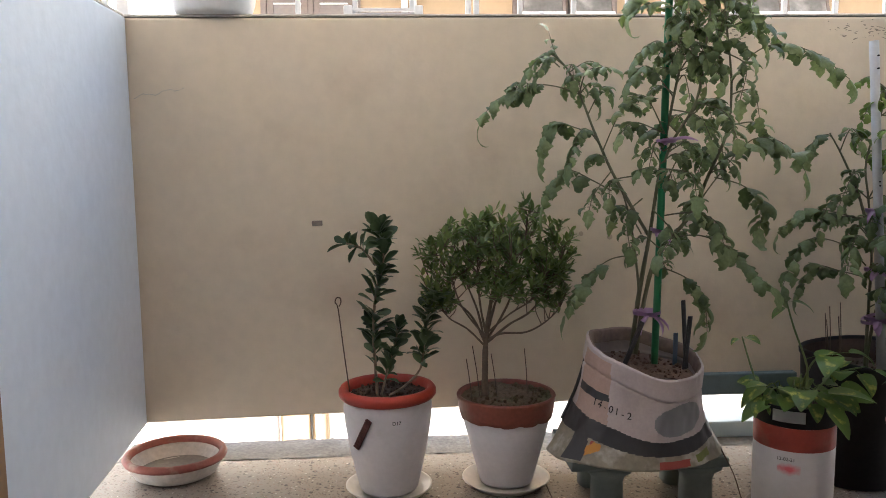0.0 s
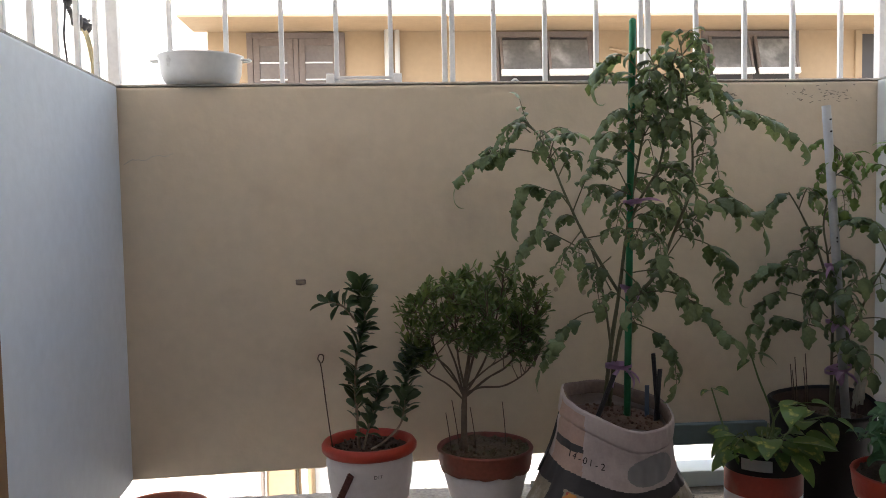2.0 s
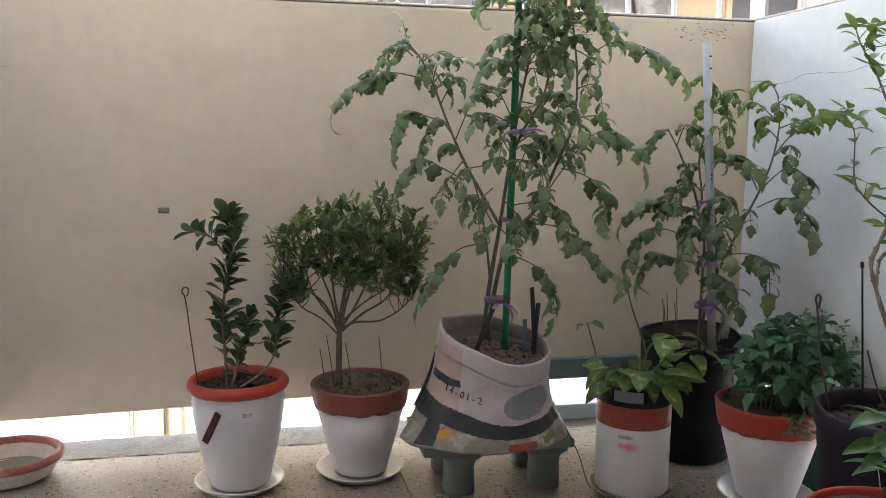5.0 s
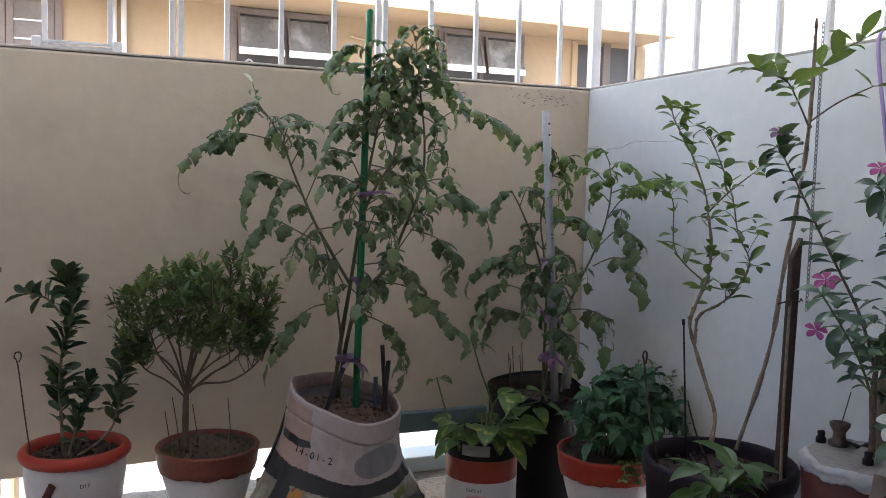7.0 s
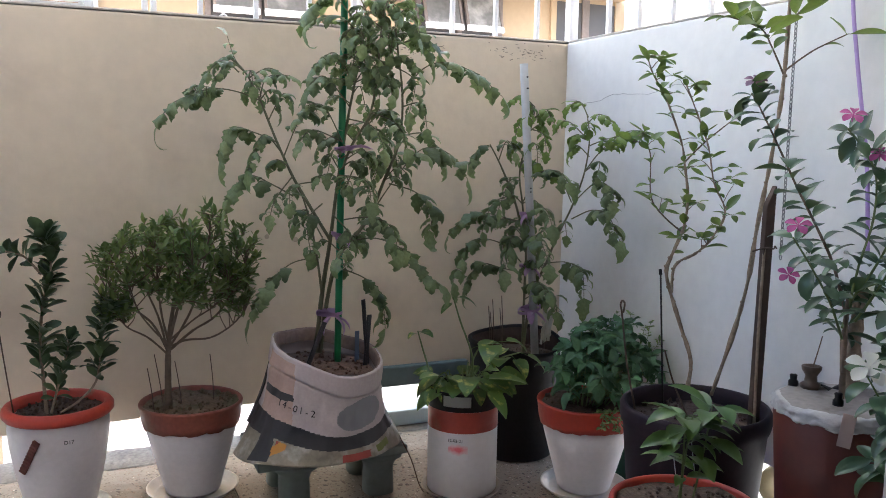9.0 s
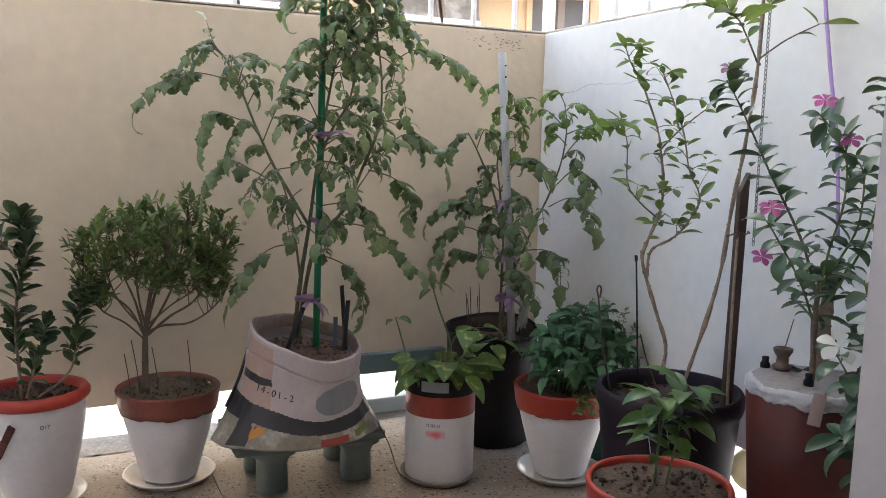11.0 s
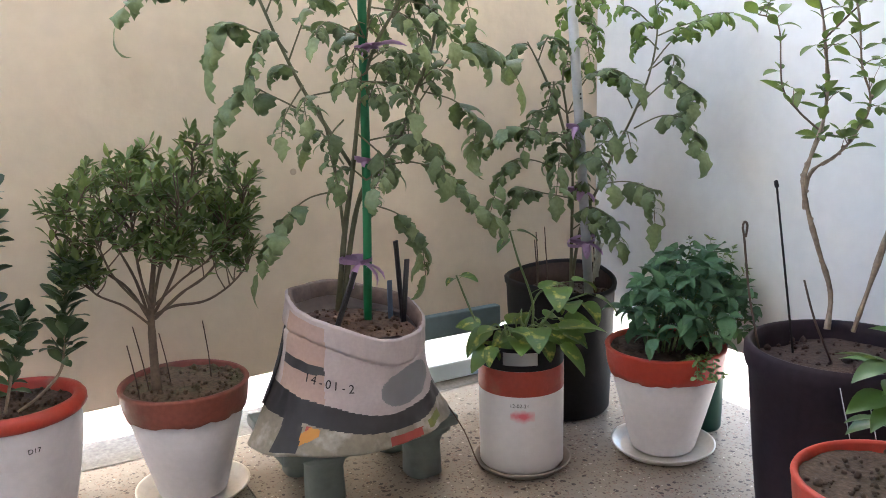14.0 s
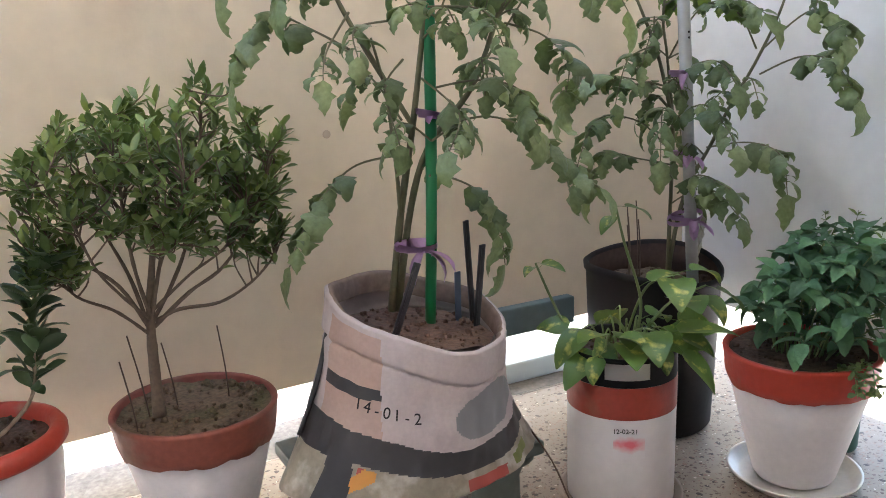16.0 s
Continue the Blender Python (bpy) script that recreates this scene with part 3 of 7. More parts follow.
for px, pr in ((-1.335, 0.02), (-0.985, 0.03)):
    tube("drain_pipe", [(px, FY - 0.17, -5.9), (px, FY - 0.17, 0.17)], pr, pr, M_WOOD_GREY if pr < 0.025 else M_FACADE_WHITE, facade, 2, 8)
# paler buildings on both sides
M_HOUSE_EAST = material("pale_grey_house_paint", (0.5, 0.48, 0.45), 0.8, (0.44, 0.42, 0.4), 0.7, 0.5)
for x0, x1, y0, h, lab, paint in ((-14, -1.85, 13, 9, "white sunlit house further away", M_FACADE_WHITE), (6.2, 16, 12.5, 8, "pale grey sunlit house further away", M_HOUSE_EAST)):
    far = empty("house", (x0 + x1) / 2, y0, -6.0, lab, "house", "far houses")
    bm = bmesh.new()
    add_box(bm, x0, x1, y0, y0 + 9, -6.0, h)
    part("wall", bm, paint, far, smooth=False)
    bm = bmesh.new()
    add_box(bm, x0 - 0.3, x1 + 0.3, y0 - 0.3, y0 + 9.3, h + 0.002, h + 0.25, 0.02)
    part("roof", bm, M_COPING, far, smooth=False)

# ---- pots ----
# soil colour darkened to stand in for the weak light low on the right
M_SOIL_SHADED = material("shade_darkened_brown_soil", (0.06, 0.034, 0.024), 0.95, (0.035, 0.02, 0.015), 40, 0.7, 0.35, 160, 0.9, 100)
M_SOIL_RED = material("red_brown_soil", (0.15, 0.085, 0.056), 0.95, (0.09, 0.05, 0.034), 40, 0.7, 0.3, 160, 0.9, 100)
def turned(name, profile, mat, parent, x, y, z, seg=48, wobble=0.004, seed=0, label="", **k):
    return part(name, lathe(profile, seg, wobble, seed, **k), mat, parent, label, m=Matrix.Translation((x, y, z)))


def soil_disc(parent, x, y, z, r, mat, seed=0, name="soil"):
    bm = bmesh.new()
    rnd = random.Random(seed)
    bmesh.ops.create_circle(bm, cap_ends=True, cap_tris=False, segments=36, radius=r)
    bmesh.ops.inset_region(bm, faces=bm.faces[:], thickness=r * 0.12)
    for _ in range(3):
        big = max(bm.faces, key=lambda f: len(f.verts))
        bmesh.ops.inset_region(bm, faces=[big], thickness=r * 0.2)
    for v in bm.verts:
        v.co.z += 0.012 * noise.noise(Vector((v.co.x * 18 + seed, v.co.y * 18, 0))) + 0.006 * noise.noise(Vector((v.co.x * 60, v.co.y * 60, seed)))
    # loose clods
    for k in range(130):
        a, q = rnd.uniform(0, 6.28), r * 0.93 * math.sqrt(rnd.random())
        s = rnd.uniform(0.0012, 0.0045) * (1 if k % 9 else 1.8)
        made = bmesh.ops.create_icosphere(bm, subdivisions=1, radius=s)["verts"]
        bmesh.ops.translate(bm, vec=(q * math.cos(a), q * math.sin(a), 0.002 + s * 0.2), verts=made)
        for v in made:
            v.co += Vector((rnd.uniform(-1, 1), rnd.uniform(-1, 1), rnd.uniform(-1, 1))) * s * 0.25
    return part(name, bm, mat, parent, m=Matrix.Translation((x, y, z)))


def saucer(x, y, r, label="white plastic plant saucer on the floor", mat=None):
    prof = [(0, 0.001), (r * 0.78, 0.001), (r * 0.84, 0.003), (r * 0.97, 0.017), (r, 0.0185), (r * 1.0, 0.021), (r * 0.955, 0.02), (r * 0.83, 0.0065), (r * 0.78, 0.0045), (r * 0.4, 0.0052), (0, 0.005)]
    ob = part("saucer", lathe(prof, 56, 0.003, int(x * 100)), mat or M_SAUCER, m=Matrix.Translation((x, y, 0)))
    return tagged(ob, label, "saucer", "plant saucers")


def text_on(words, size, x, y, z, parent, turn=0.0, roll=0.0, mat=None, name="writing", lean=0.0):
    cu = bpy.data.curves.new(name, "FONT")
    cu.body, cu.size, cu.extrude, cu.align_x, cu.align_y = words, size, 0.0003, "CENTER", "CENTER"
    cu.materials.append(mat or M_BLACK)
    ob = new(name, cu)
    ob.matrix_basis = Matrix.Translation((x, y, z)) @ Matrix.Rotation(turn, 4, "Z") @ Matrix.Rotation(radians(90) + lean, 4, "X") @ Matrix.Rotation(roll, 4, "Z")
    ob.parent = parent
    if parent.type == "EMPTY":
        ob.matrix_parent_inverse = Matrix.Translation(-parent.location)
    else:
        ob.matrix_parent_inverse = parent.matrix_basis.inverted()
    return ob


# shallow dish in the corner
M_DISHRIM = material("worn_red_brown_rim_paint", (0.3, 0.065, 0.045), 0.6, (0.24, 0.085, 0.06), 18, 0.7, 0.1, 80, 0.3, 60, stains=(0.3, 0.2, 0.15), stain_scale=20, stain_low=0.55, stain_high=0.7)
M_SILT = material("grey_dried_silt", (0.27, 0.24, 0.21), 0.85, (0.17, 0.145, 0.12), 22, 0.7, 0.15, 90, 0.4, 70)
DX, DY = -0.922, 2.59
dish = empty("planter_dish", DX, DY, 0.0, "shallow clay planter dish, whitewashed with a red painted rim", "dish")
turned("bowl", [(0, 0.002), (0.0872, 0.002), (0.1068, 0.012), (0.1221, 0.04), (0.1254, 0.052), (0.1166, 0.052), (0.109, 0.038), (0.0927, 0.018), (0, 0.016)], M_DISHWHITE, dish, DX, DY, 0, 56, 0.006, 1)
turned("rim", [(0.1221, 0.047), (0.133, 0.05), (0.1363, 0.057), (0.1319, 0.066), (0.1221, 0.068), (0.1155, 0.063), (0.1155, 0.05)], M_DISHRIM, dish, DX, DY, 0, 56, 0.006, 1, "red painted rolled rim")
turned("dried_silt", [(0, 0.0195), (0.0545, 0.02), (0.0872, 0.0195), (0.0929, 0.021)], M_SILT, dish, DX, DY, 0, 40, 0.01, 2)

# pot with the upright dark-leaved plant
P1 = (-0.3446, 2.437)
saucer(P1[0], P1[1], 0.1105)
plant1 = empty("potted_euphorbia", *P1, 0.006, "white pot with orange-red rim and an upright dark-leaved plant", "potted plant", "potted plants")
turned("pot", [(0, 0.006), (0.07, 0.006), (0.0745, 0.012), (0.084, 0.052), (0.1, 0.125), (0.1095, 0.187), (0.112, 0.22), (0.109, 0.245), (0.106, 0.251), (0.1, 0.251), (0.1, 0.21), (0, 0.2)], M_POTWHITE, plant1, *P1, 0.004, 56, 0.004, 3, "white painted bulging pot body")
turned("rim", [(0.107, 0.247), (0.117, 0.247), (0.1225, 0.254), (0.1225, 0.265), (0.117, 0.273), (0.108, 0.275), (0.101, 0.269), (0.099, 0.249)], M_POTRED_BRIGHT, plant1, *P1, 0.004, 56, 0.004, 3, "orange-red rolled rim")
soil_disc(plant1, *P1, 0.258, 0.101, M_SOIL, 3)
M_TAPE = material("brown_fabric_tape", (0.12, 0.028, 0.02), 0.8, (0.08, 0.02, 0.015), 60, 0.7, 0.2, 200, 0.5, 150)
bm = bmesh.new()
add_box(bm, -0.0085, 0.0085, -0.0035, 0.002, -0.046, 0.046, 0.002)
for k in range(11):
    add_box(bm, -0.009, 0.009, -0.0048, -0.003, -0.0445 + k * 0.0085, -0.0395 + k * 0.0085, 0.001)
part("tape", bm, M_TAPE, plant1, "ribbed brown tape handle", m=Matrix.Translation((P1[0] - 0.0605, P1[1] - 0.0915, 0.182)) @ Matrix.Rotation(radians(-32), 4, "Z") @ Matrix.Rotation(radians(30), 4, "Y") @ Matrix.Rotation(radians(6), 4, "X"))
text_on("D17", 0.0125, P1[0] + 0.022, P1[1] - 0.1115, 0.213, plant1, radians(11))

# pot with the round shrub
P2 = (-0.0395, 2.459)


def tapered_pot(name, x, y, r, h, label, group="potted plants", rim_mat=None, body_mat=None, seed=0, soil_mat=None, base=0.54, category="potted plant", drip=True):
    thing = empty(name, x, y, 0.006, label, category, group)
    b = r * base
    turned("pot", [(0, 0.006), (b * 0.95, 0.006), (b, 0.012), (b + (r * 0.9 - b) * 0.5, h * 0.4), (r * 0.9, h * 0.77), (r * 0.86, h * 0.78), (r * 0.84, h * 0.9)], body_mat or M_POTWHITE, thing, x, y, 0.004, 56, 0.004, seed, "white painted tapered pot body")
    rim = lathe([(r * 0.895, h * 0.755), (r * 0.925, h * 0.76), (r * 0.955, h * 0.82), (r * 0.99, h * 0.97), (r, h * 0.985), (r * 0.985, h), (r * 0.935, h), (r * 0.92, h * 0.985), (r * 0.885, h * 0.8)], 72, 0.004, seed)
    for v in rim.verts:
        if v.co.z < h * 0.79 and v.co.xy.length > r * 0.89:
            v.co.z += 0.006 * noise.noise(v.co * 28 + Vector((seed, 0, 0))) + 0.003 * noise.noise(v.co * 90)
    part("rim", rim, rim_mat or M_POTRED, thing, "red painted band of the rim", m=Matrix.Translation((x, y, 0.004)))
    soil_disc(thing, x, y, h * 0.978, r * 0.918, soil_mat or M_SOIL_DRY, seed)
    return thing


M_POTRED_WORN = material("worn_brick_red_paint", (0.27, 0.075, 0.05), 0.6, (0.22, 0.07, 0.048), 14, 0.7, 0.12, 90, 0.3, 60, stains=(0.22, 0.13, 0.09), stain_scale=13, stain_low=0.5, stain_high=0.75)
plant2 = tapered_pot("potted_shrub", *P2, 0.128, 0.24, "white tapered pot with dull red rim and a round bushy shrub", rim_mat=M_POTRED_WORN, seed=5)
saucer(P2[0], P2[1], 0.114)
# pot with the basil
P4 = (0.912, 2.105)
plant4 = tapered_pot("potted_basil", *P4, 0.129, 0.242, "white tapered pot with red rim and a dense green herb", rim_mat=M_POTRED_BRIGHT, seed=7, soil_mat=M_SOIL)
saucer(P4[0], P4[1], 0.1138)
# chilli pot nearest the doorway
P7 = (0.656, 1.412)
plant7 = tapered_pot("potted_chilli", *P7, 0.127, 0.288, "red rimmed clay pot of bare soil with a young chilli plant", rim_mat=M_POTRED_BRIGHT, body_mat=M_TERRACOTTA, seed=9, soil_mat=M_SOIL)

# painted drum with the pothos
P3 = (0.607, 2.213)
M_STEEL = material("white_drum_paint", (0.7, 0.67, 0.67), 0.4, (0.65, 0.61, 0.6), 7, 0.6, 0.03, 60, stains=(0.55, 0.5, 0.47), stain_scale=9, stain_low=0.64, stain_high=0.9)
drum = empty("potted_pothos", *P3, 0.006, "white drum with a red band and trailing variegated pothos", "potted plant", "potted plants")
turned("drum_body", [(0, 0.014), (0.08685, 0.014), (0.08974, 0.018), (0.09023, 0.185), (0.08984, 0.187)], M_STEEL, drum, *P3, 0, 56, 0.002, 2, "white painted steel drum wall")
turned("red_band", [(0.09032, 0.184), (0.09071, 0.186), (0.09071, 0.236), (0.09032, 0.238)], M_POTRED, drum, *P3, 0, 56, 0.002, 2, "red painted band")
turned("black_band", [(0.08994, 0.238), (0.09013, 0.24), (0.09013, 0.276), (0.09216, 0.279), (0.09216, 0.284), (0.08974, 0.286), (0.08685, 0.283), (0.08685, 0.24)], M_BLACK, drum, *P3, 0, 56, 0.002, 2, "black band under the drum lip")
soil_disc(drum, *P3, 0.262, 0.087, M_SOIL, 12)
M_PAPER = material("white_paper_label", (0.82, 0.82, 0.8), 0.7, (0.76, 0.76, 0.74), 20, 0.6)
bm = bmesh.new()
cols = []
for k in range(9):
    a = radians(-147 + k * 5.6)
    cols.append([bm.verts.new((0.0917 * math.cos(a), 0.0917 * math.sin(a), z)) for z in (0.2515, 0.2835)])
for a, b in zip(cols, cols[1:]):
    bm.faces.new((a[0], b[0], b[1], a[1]))
bmesh.ops.solidify(bm, geom=bm.faces[:], thickness=0.0008)
part("paper_label", bm, M_PAPER, drum, "blank white paper label", m=Matrix.Translation((*P3, 0)))
text_on("12-02-21", 0.011, P3[0] - 0.054, P3[1] - 0.0742, 0.166, drum, radians(-36))


def smudge(name, base, tone, middle, size, seed=0.0):
    """Print that fades out into the paint round it."""
    m = material(name, base, 0.5)
    nt = m.node_tree
    geo = nt.nodes.new("ShaderNodeTexCoord")
    sub_ = nt.nodes.new("ShaderNodeVectorMath")
    sub_.operation = "SUBTRACT"
    sub_.inputs[1].default_value = middle
    nt.links.new(geo.outputs["Object"], sub_.inputs[0])
    sc = nt.nodes.new("ShaderNodeVectorMath")
    sc.operation = "DIVIDE"
    sc.inputs[1].default_value = size
    nt.links.new(sub_.outputs[0], sc.inputs[0])
    ln = nt.nodes.new("ShaderNodeVectorMath")
    ln.operation = "LENGTH"
    nt.links.new(sc.outputs[0], ln.inputs[0])
    nz = nt.nodes.new("ShaderNodeTexNoise")
    nz.inputs["Scale"].default_value = 70
    nt.links.new(geo.outputs["Object"], nz.inputs["Vector"])
    add = nt.nodes.new("ShaderNodeMath")
    nt.links.new(ln.outputs["Value"], add.inputs[0])
    nt.links.new(nz.outputs["Fac"], add.inputs[1])
    mr = nt.nodes.new("ShaderNodeMapRange")
    mr.inputs["From Min"].default_value, mr.inputs["From Max"].default_value = 1.5, 0.7
    nt.links.new(add.outputs[0], mr.inputs["Value"])
    x = nt.nodes.new("ShaderNodeMix")
    x.data_type = "RGBA"
    nt.links.new(mr.outputs[0], x.inputs[0])
    x.inputs[6].default_value, x.inputs[7].default_value = (*base, 1), (*tone, 1)
    nt.links.new(x.outputs[2], nt.nodes["Principled BSDF"].inputs["Base Color"])
    return m


for a0, a1, z0, z1, mid, size in ((-138, -106, 0.118, 0.162, (-0.048, -0.077, 0.143), (0.034, 0.034, 0.015)),):
    bm = bmesh.new()
    cols = []
    for k in range(13):
        a = radians(a0 + (a1 - a0) * k / 12)
        cols.append([bm.verts.new((0.0911 * math.cos(a), 0.0911 * math.sin(a), z0 + (z1 - z0) * j / 6)) for j in range(7)])
    for ca, cb in zip(cols, cols[1:]):
        for j in range(6):
            bm.faces.new((ca[j], cb[j], cb[j + 1], ca[j + 1]))
    part("pink_stain", bm, smudge("faded_pink_print", (0.69, 0.66, 0.66), (0.72, 0.14, 0.17), mid, size), drum, "faded pink print on the drum", m=Matrix.Translation((*P3, 0)))
saucer(P3[0], P3[1], 0.105, "dark-rimmed plastic saucer under the drum", material("dusty_brown_saucer", (0.4, 0.34, 0.29), 0.5, (0.28, 0.22, 0.18), 12, 0.7, 0.1, 80))

# tall black grow pot with the second tomato
P5 = (0.876, 2.435)
plant5 = empty("potted_tomato", *P5, 0.0, "tall black plastic grow pot with a tied tomato plant", "potted plant", "potted plants")
bm = lathe([(0, 0.003), (0.117, 0.003), (0.122, 0.01), (0.129, 0.2), (0.133, 0.335), (0.137, 0.338), (0.138, 0.35), (0.133, 0.354), (0.128, 0.35), (0.126, 0.3)], 64, 0.006, 8)
for v in bm.verts:
    a = math.atan2(v.co.y, v.co.x)
    v.co.z += (v.co.z / 0.35) ** 3 * (0.007 * math.sin(2 * a + 0.8) + 0.012 * math.sin(a))
    v.co.z *= 0.955
part("pot", bm, M_BLACK, plant5, m=Matrix.Translation((*P5, 0)))
# inner wall of the pot, browner than its outside
M_POT_INSIDE = material("brown_pot_inside", (0.07, 0.042, 0.03), 0.85, (0.045, 0.028, 0.022), 18, 0.7, 0.15, 90, 0.3, 60, spec=0.15)
bm = lathe([(0.1262, 0.27), (0.1268, 0.3), (0.1275, 0.344), (0.1262, 0.346), (0.1245, 0.3), (0.124, 0.27)], 64, 0.006, 8)
for v in bm.verts:
    a = math.atan2(v.co.y, v.co.x)
    v.co.z += (v.co.z / 0.35) ** 3 * (0.007 * math.sin(2 * a + 0.8) + 0.012 * math.sin(a))
    v.co.z *= 0.955
part("inner_wall", bm, M_POT_INSIDE, plant5, "brown inner wall of the pot", m=Matrix.Translation((*P5, 0)))
soil_disc(plant5, *P5, 0.287, 0.1235, M_SOIL, 14)

# wide plum-black pot with the climbing stems
P6 = (0.892, 1.67)
plant6 = empty("potted_climber", *P6, 0.0, "wide plum-black plastic pot with two woody climbing stems", "potted plant", "potted plants")
turned("pot", [(0, 0.003), (0.11235, 0.003), (0.11724, 0.01), (0.1319, 0.145), (0.14655, 0.317), (0.15095, 0.324), (0.15437, 0.337), (0.15437, 0.357), (0.14948, 0.365), (0.14264, 0.363), (0.13873, 0.347), (0.13483, 0.3)], M_PLUM, plant6, *P6, 0, 64, 0.003, 4)
soil_disc(plant6, *P6, 0.33, 0.138, M_SOIL_SHADED, 15)

# maroon bucket with the periwinkle
P8 = (0.951, 1.356)
M_CLOTH = material("white_plastic_sheet", (0.56, 0.55, 0.55), 0.45, (0.4, 0.39, 0.39), 22, 0.7, 0.05, 80, 0.7, 50)
M_LID = material("grey_dusty_lid", (0.33, 0.3, 0.28), 0.6, (0.25, 0.22, 0.2), 18, 0.7, 0.1, 90, stains=(0.13, 0.1, 0.08), stain_scale=14, stain_low=0.6, stain_high=0.75)
LID = 0.047
plant8 = empty("potted_periwinkle", *P8, 0.0, "maroon bucket with a sheeted lid and a pink-flowered periwinkle", "potted plant", "potted plants")
turned("bucket", [(0, 0.003), (0.082, 0.003), (0.086, 0.01), (0.1, 0.225), (0.115, 0.436), (0.112, 0.44)], M_MAROON, plant8, *P8, 0, 56, 0.004, 6)
bm = lathe([(0.1145, 0.389), (0.117, 0.386), (0.1185, 0.388), (0.119, 0.391), (0.1192, 0.395), (0.119, 0.4), (0.118, 0.404), (0.1165, 0.408), (0.114, 0.411), (0.11, 0.4128), (0.105, 0.4125)], 120, 0.004, 7)
for v in bm.verts:
    a = math.atan2(v.co.y, v.co.x)
    ridge = abs(math.sin(v.co.z * 420 + 3 * noise.noise(Vector((math.cos(a) * 3, math.sin(a) * 3, 0)))))
    out = Vector((math.cos(a), math.sin(a), 0))
    v.co += out * (0.0045 * noise.noise(v.co * 90) - 0.0035 * ridge) + Vector((0, 0, 0.007 * noise.noise(v.co * 24) + 0.002 * noise.noise(v.co * 120)))
part("sheet_band", bm, M_CLOTH, plant8, "crumpled white plastic sheet round the lip", m=Matrix.Translation((*P8, LID)))
# black disc on the lid in place of the shade in a hole
turned("lid_hole", [(0, 0.4125), (0.02, 0.4128), (0.022, 0.4122)], M_BLACK, plant8, P8[0] + 0.04, P8[1] + 0.06, LID, 20, 0.05, 3, "flat black disc painted as the dark of a lid hole")
turned("lid", [(0, 0.411), (0.06, 0.412), (0.104, 0.412), (0.111, 0.408)], M_LID, plant8, *P8, LID, 48, 0.003, 6, "dusty grey lid")
M_BRASS = material("rusty_brass", (0.16, 0.11, 0.08), 0.55, (0.1, 0.07, 0.05), 40, 0.7, 0.15, 120, metal=0.5)
VX, VY = 0.953, 1.431
turned("valve", [(0, 0.412), (0.017, 0.412), (0.018, 0.421), (0.0115, 0.425), (0.0105, 0.436), (0.017, 0.447), (0.018, 0.454), (0.014, 0.455), (0.011, 0.446), (0, 0.444)], M_BRASS, plant8, VX, VY, LID, 8, 0.0, 0, "rusty brass valve fitting")
for k, (kx, ky) in enumerate(((-0.015, 0.1), (-0.035, -0.02), (0.085, -0.03))):
    turned("knob", [(0, 0.41), (0.009, 0.41), (0.009, 0.42), (0.006, 0.424), (0.007, 0.432), (0.0045, 0.434), (0, 0.434)], M_BLACK, plant8, P8[0] + kx, P8[1] + ky, LID, 8, label="small black plastic knob")
bm = bmesh.new()
add_box(bm, -0.011, 0.011, -0.0008, 0.0008, -0.055, 0, 0.0006)
part("tag", bm, material("faded_cloth_tag", (0.5, 0.4, 0.36), 0.9, (0.4, 0.3, 0.27), 30, 0.7), plant8, "faded cloth tag", m=Matrix.Translation((0.87, 1.271, 0.467)) @ Matrix.Rotation(radians(-35), 4, "Z") @ Matrix.Rotation(radians(12), 4, "Y") @ Matrix.Rotation(radians(-14), 4, "X"))

# ---- sack on its stool ----
SX, SY = 0.262, 2.284
M_STOOL = material("grey_green_stool_paint", (0.2, 0.23, 0.205), 0.6, (0.155, 0.18, 0.16), 12, 0.6, 0.08, 70, stains=(0.16, 0.15, 0.13), stain_scale=10, stain_low=0.6, stain_high=0.85)
STX, STY = 0.283, 2.345
stool = empty("stool", STX, STY, 0.0, "low grey-green painted stool with thick flared legs", "stool")
box("seat", STX - 0.2, STX + 0.18, STY - 0.115, STY + 0.13, 0.114, 0.138, M_STOOL, stool, 0.006)
for lx in (-0.1, 0.12):
    for ly in (-0.055, 0.09):
        bm = bmesh.new()
        prof = [(0.034, 0.001), (0.038, 0.004), (0.036, 0.072), (0.042, 0.09), (0.057, 0.102), (0.059, 0.1135)]
        rings = []
        for q, z in prof:
            ring = []
            for k in range(24):
                a = 2 * math.pi * k / 24
                p = 3.2
                f = (abs(math.cos(a)) ** p + abs(math.sin(a)) ** p) ** (-1 / p)
                ring.append(bm.verts.new((STX + lx + q * f * math.cos(a), STY + ly + q * f * math.sin(a), z)))
            rings.append(ring)
        for a, b in zip(rings, rings[1:]):
            for k in range(24):
                bm.faces.new((a[k], a[(k + 1) % 24], b[(k + 1) % 24], b[k]))
        bm.faces.new(rings[0][::-1])
        bm.faces.new(rings[-1])
        part("leg", bm, M_STOOL, stool)

M_SACK = material("pinkish_white_woven_sack", (0.5, 0.43, 0.42), 0.75, (0.44, 0.37, 0.36), 8, 0.6, 0.05, 150, 0.35, 30)
M_SACK_TAN = material("faded_tan_print_on_sack", (0.42, 0.28, 0.22), 0.75, (0.45, 0.33, 0.28), 10, 0.6, 0.05, 150, 0.35, 30)
M_SACK_BLACK = material("black_print_on_sack", (0.03, 0.028, 0.03), 0.55, (0.045, 0.04, 0.04), 10, 0.6, 0.05, 100, 0.3, 30)
M_SACK_GREY = material("grey_print_on_sack", (0.2, 0.2, 0.21), 0.6, (0.24, 0.24, 0.24), 12, 0.6)
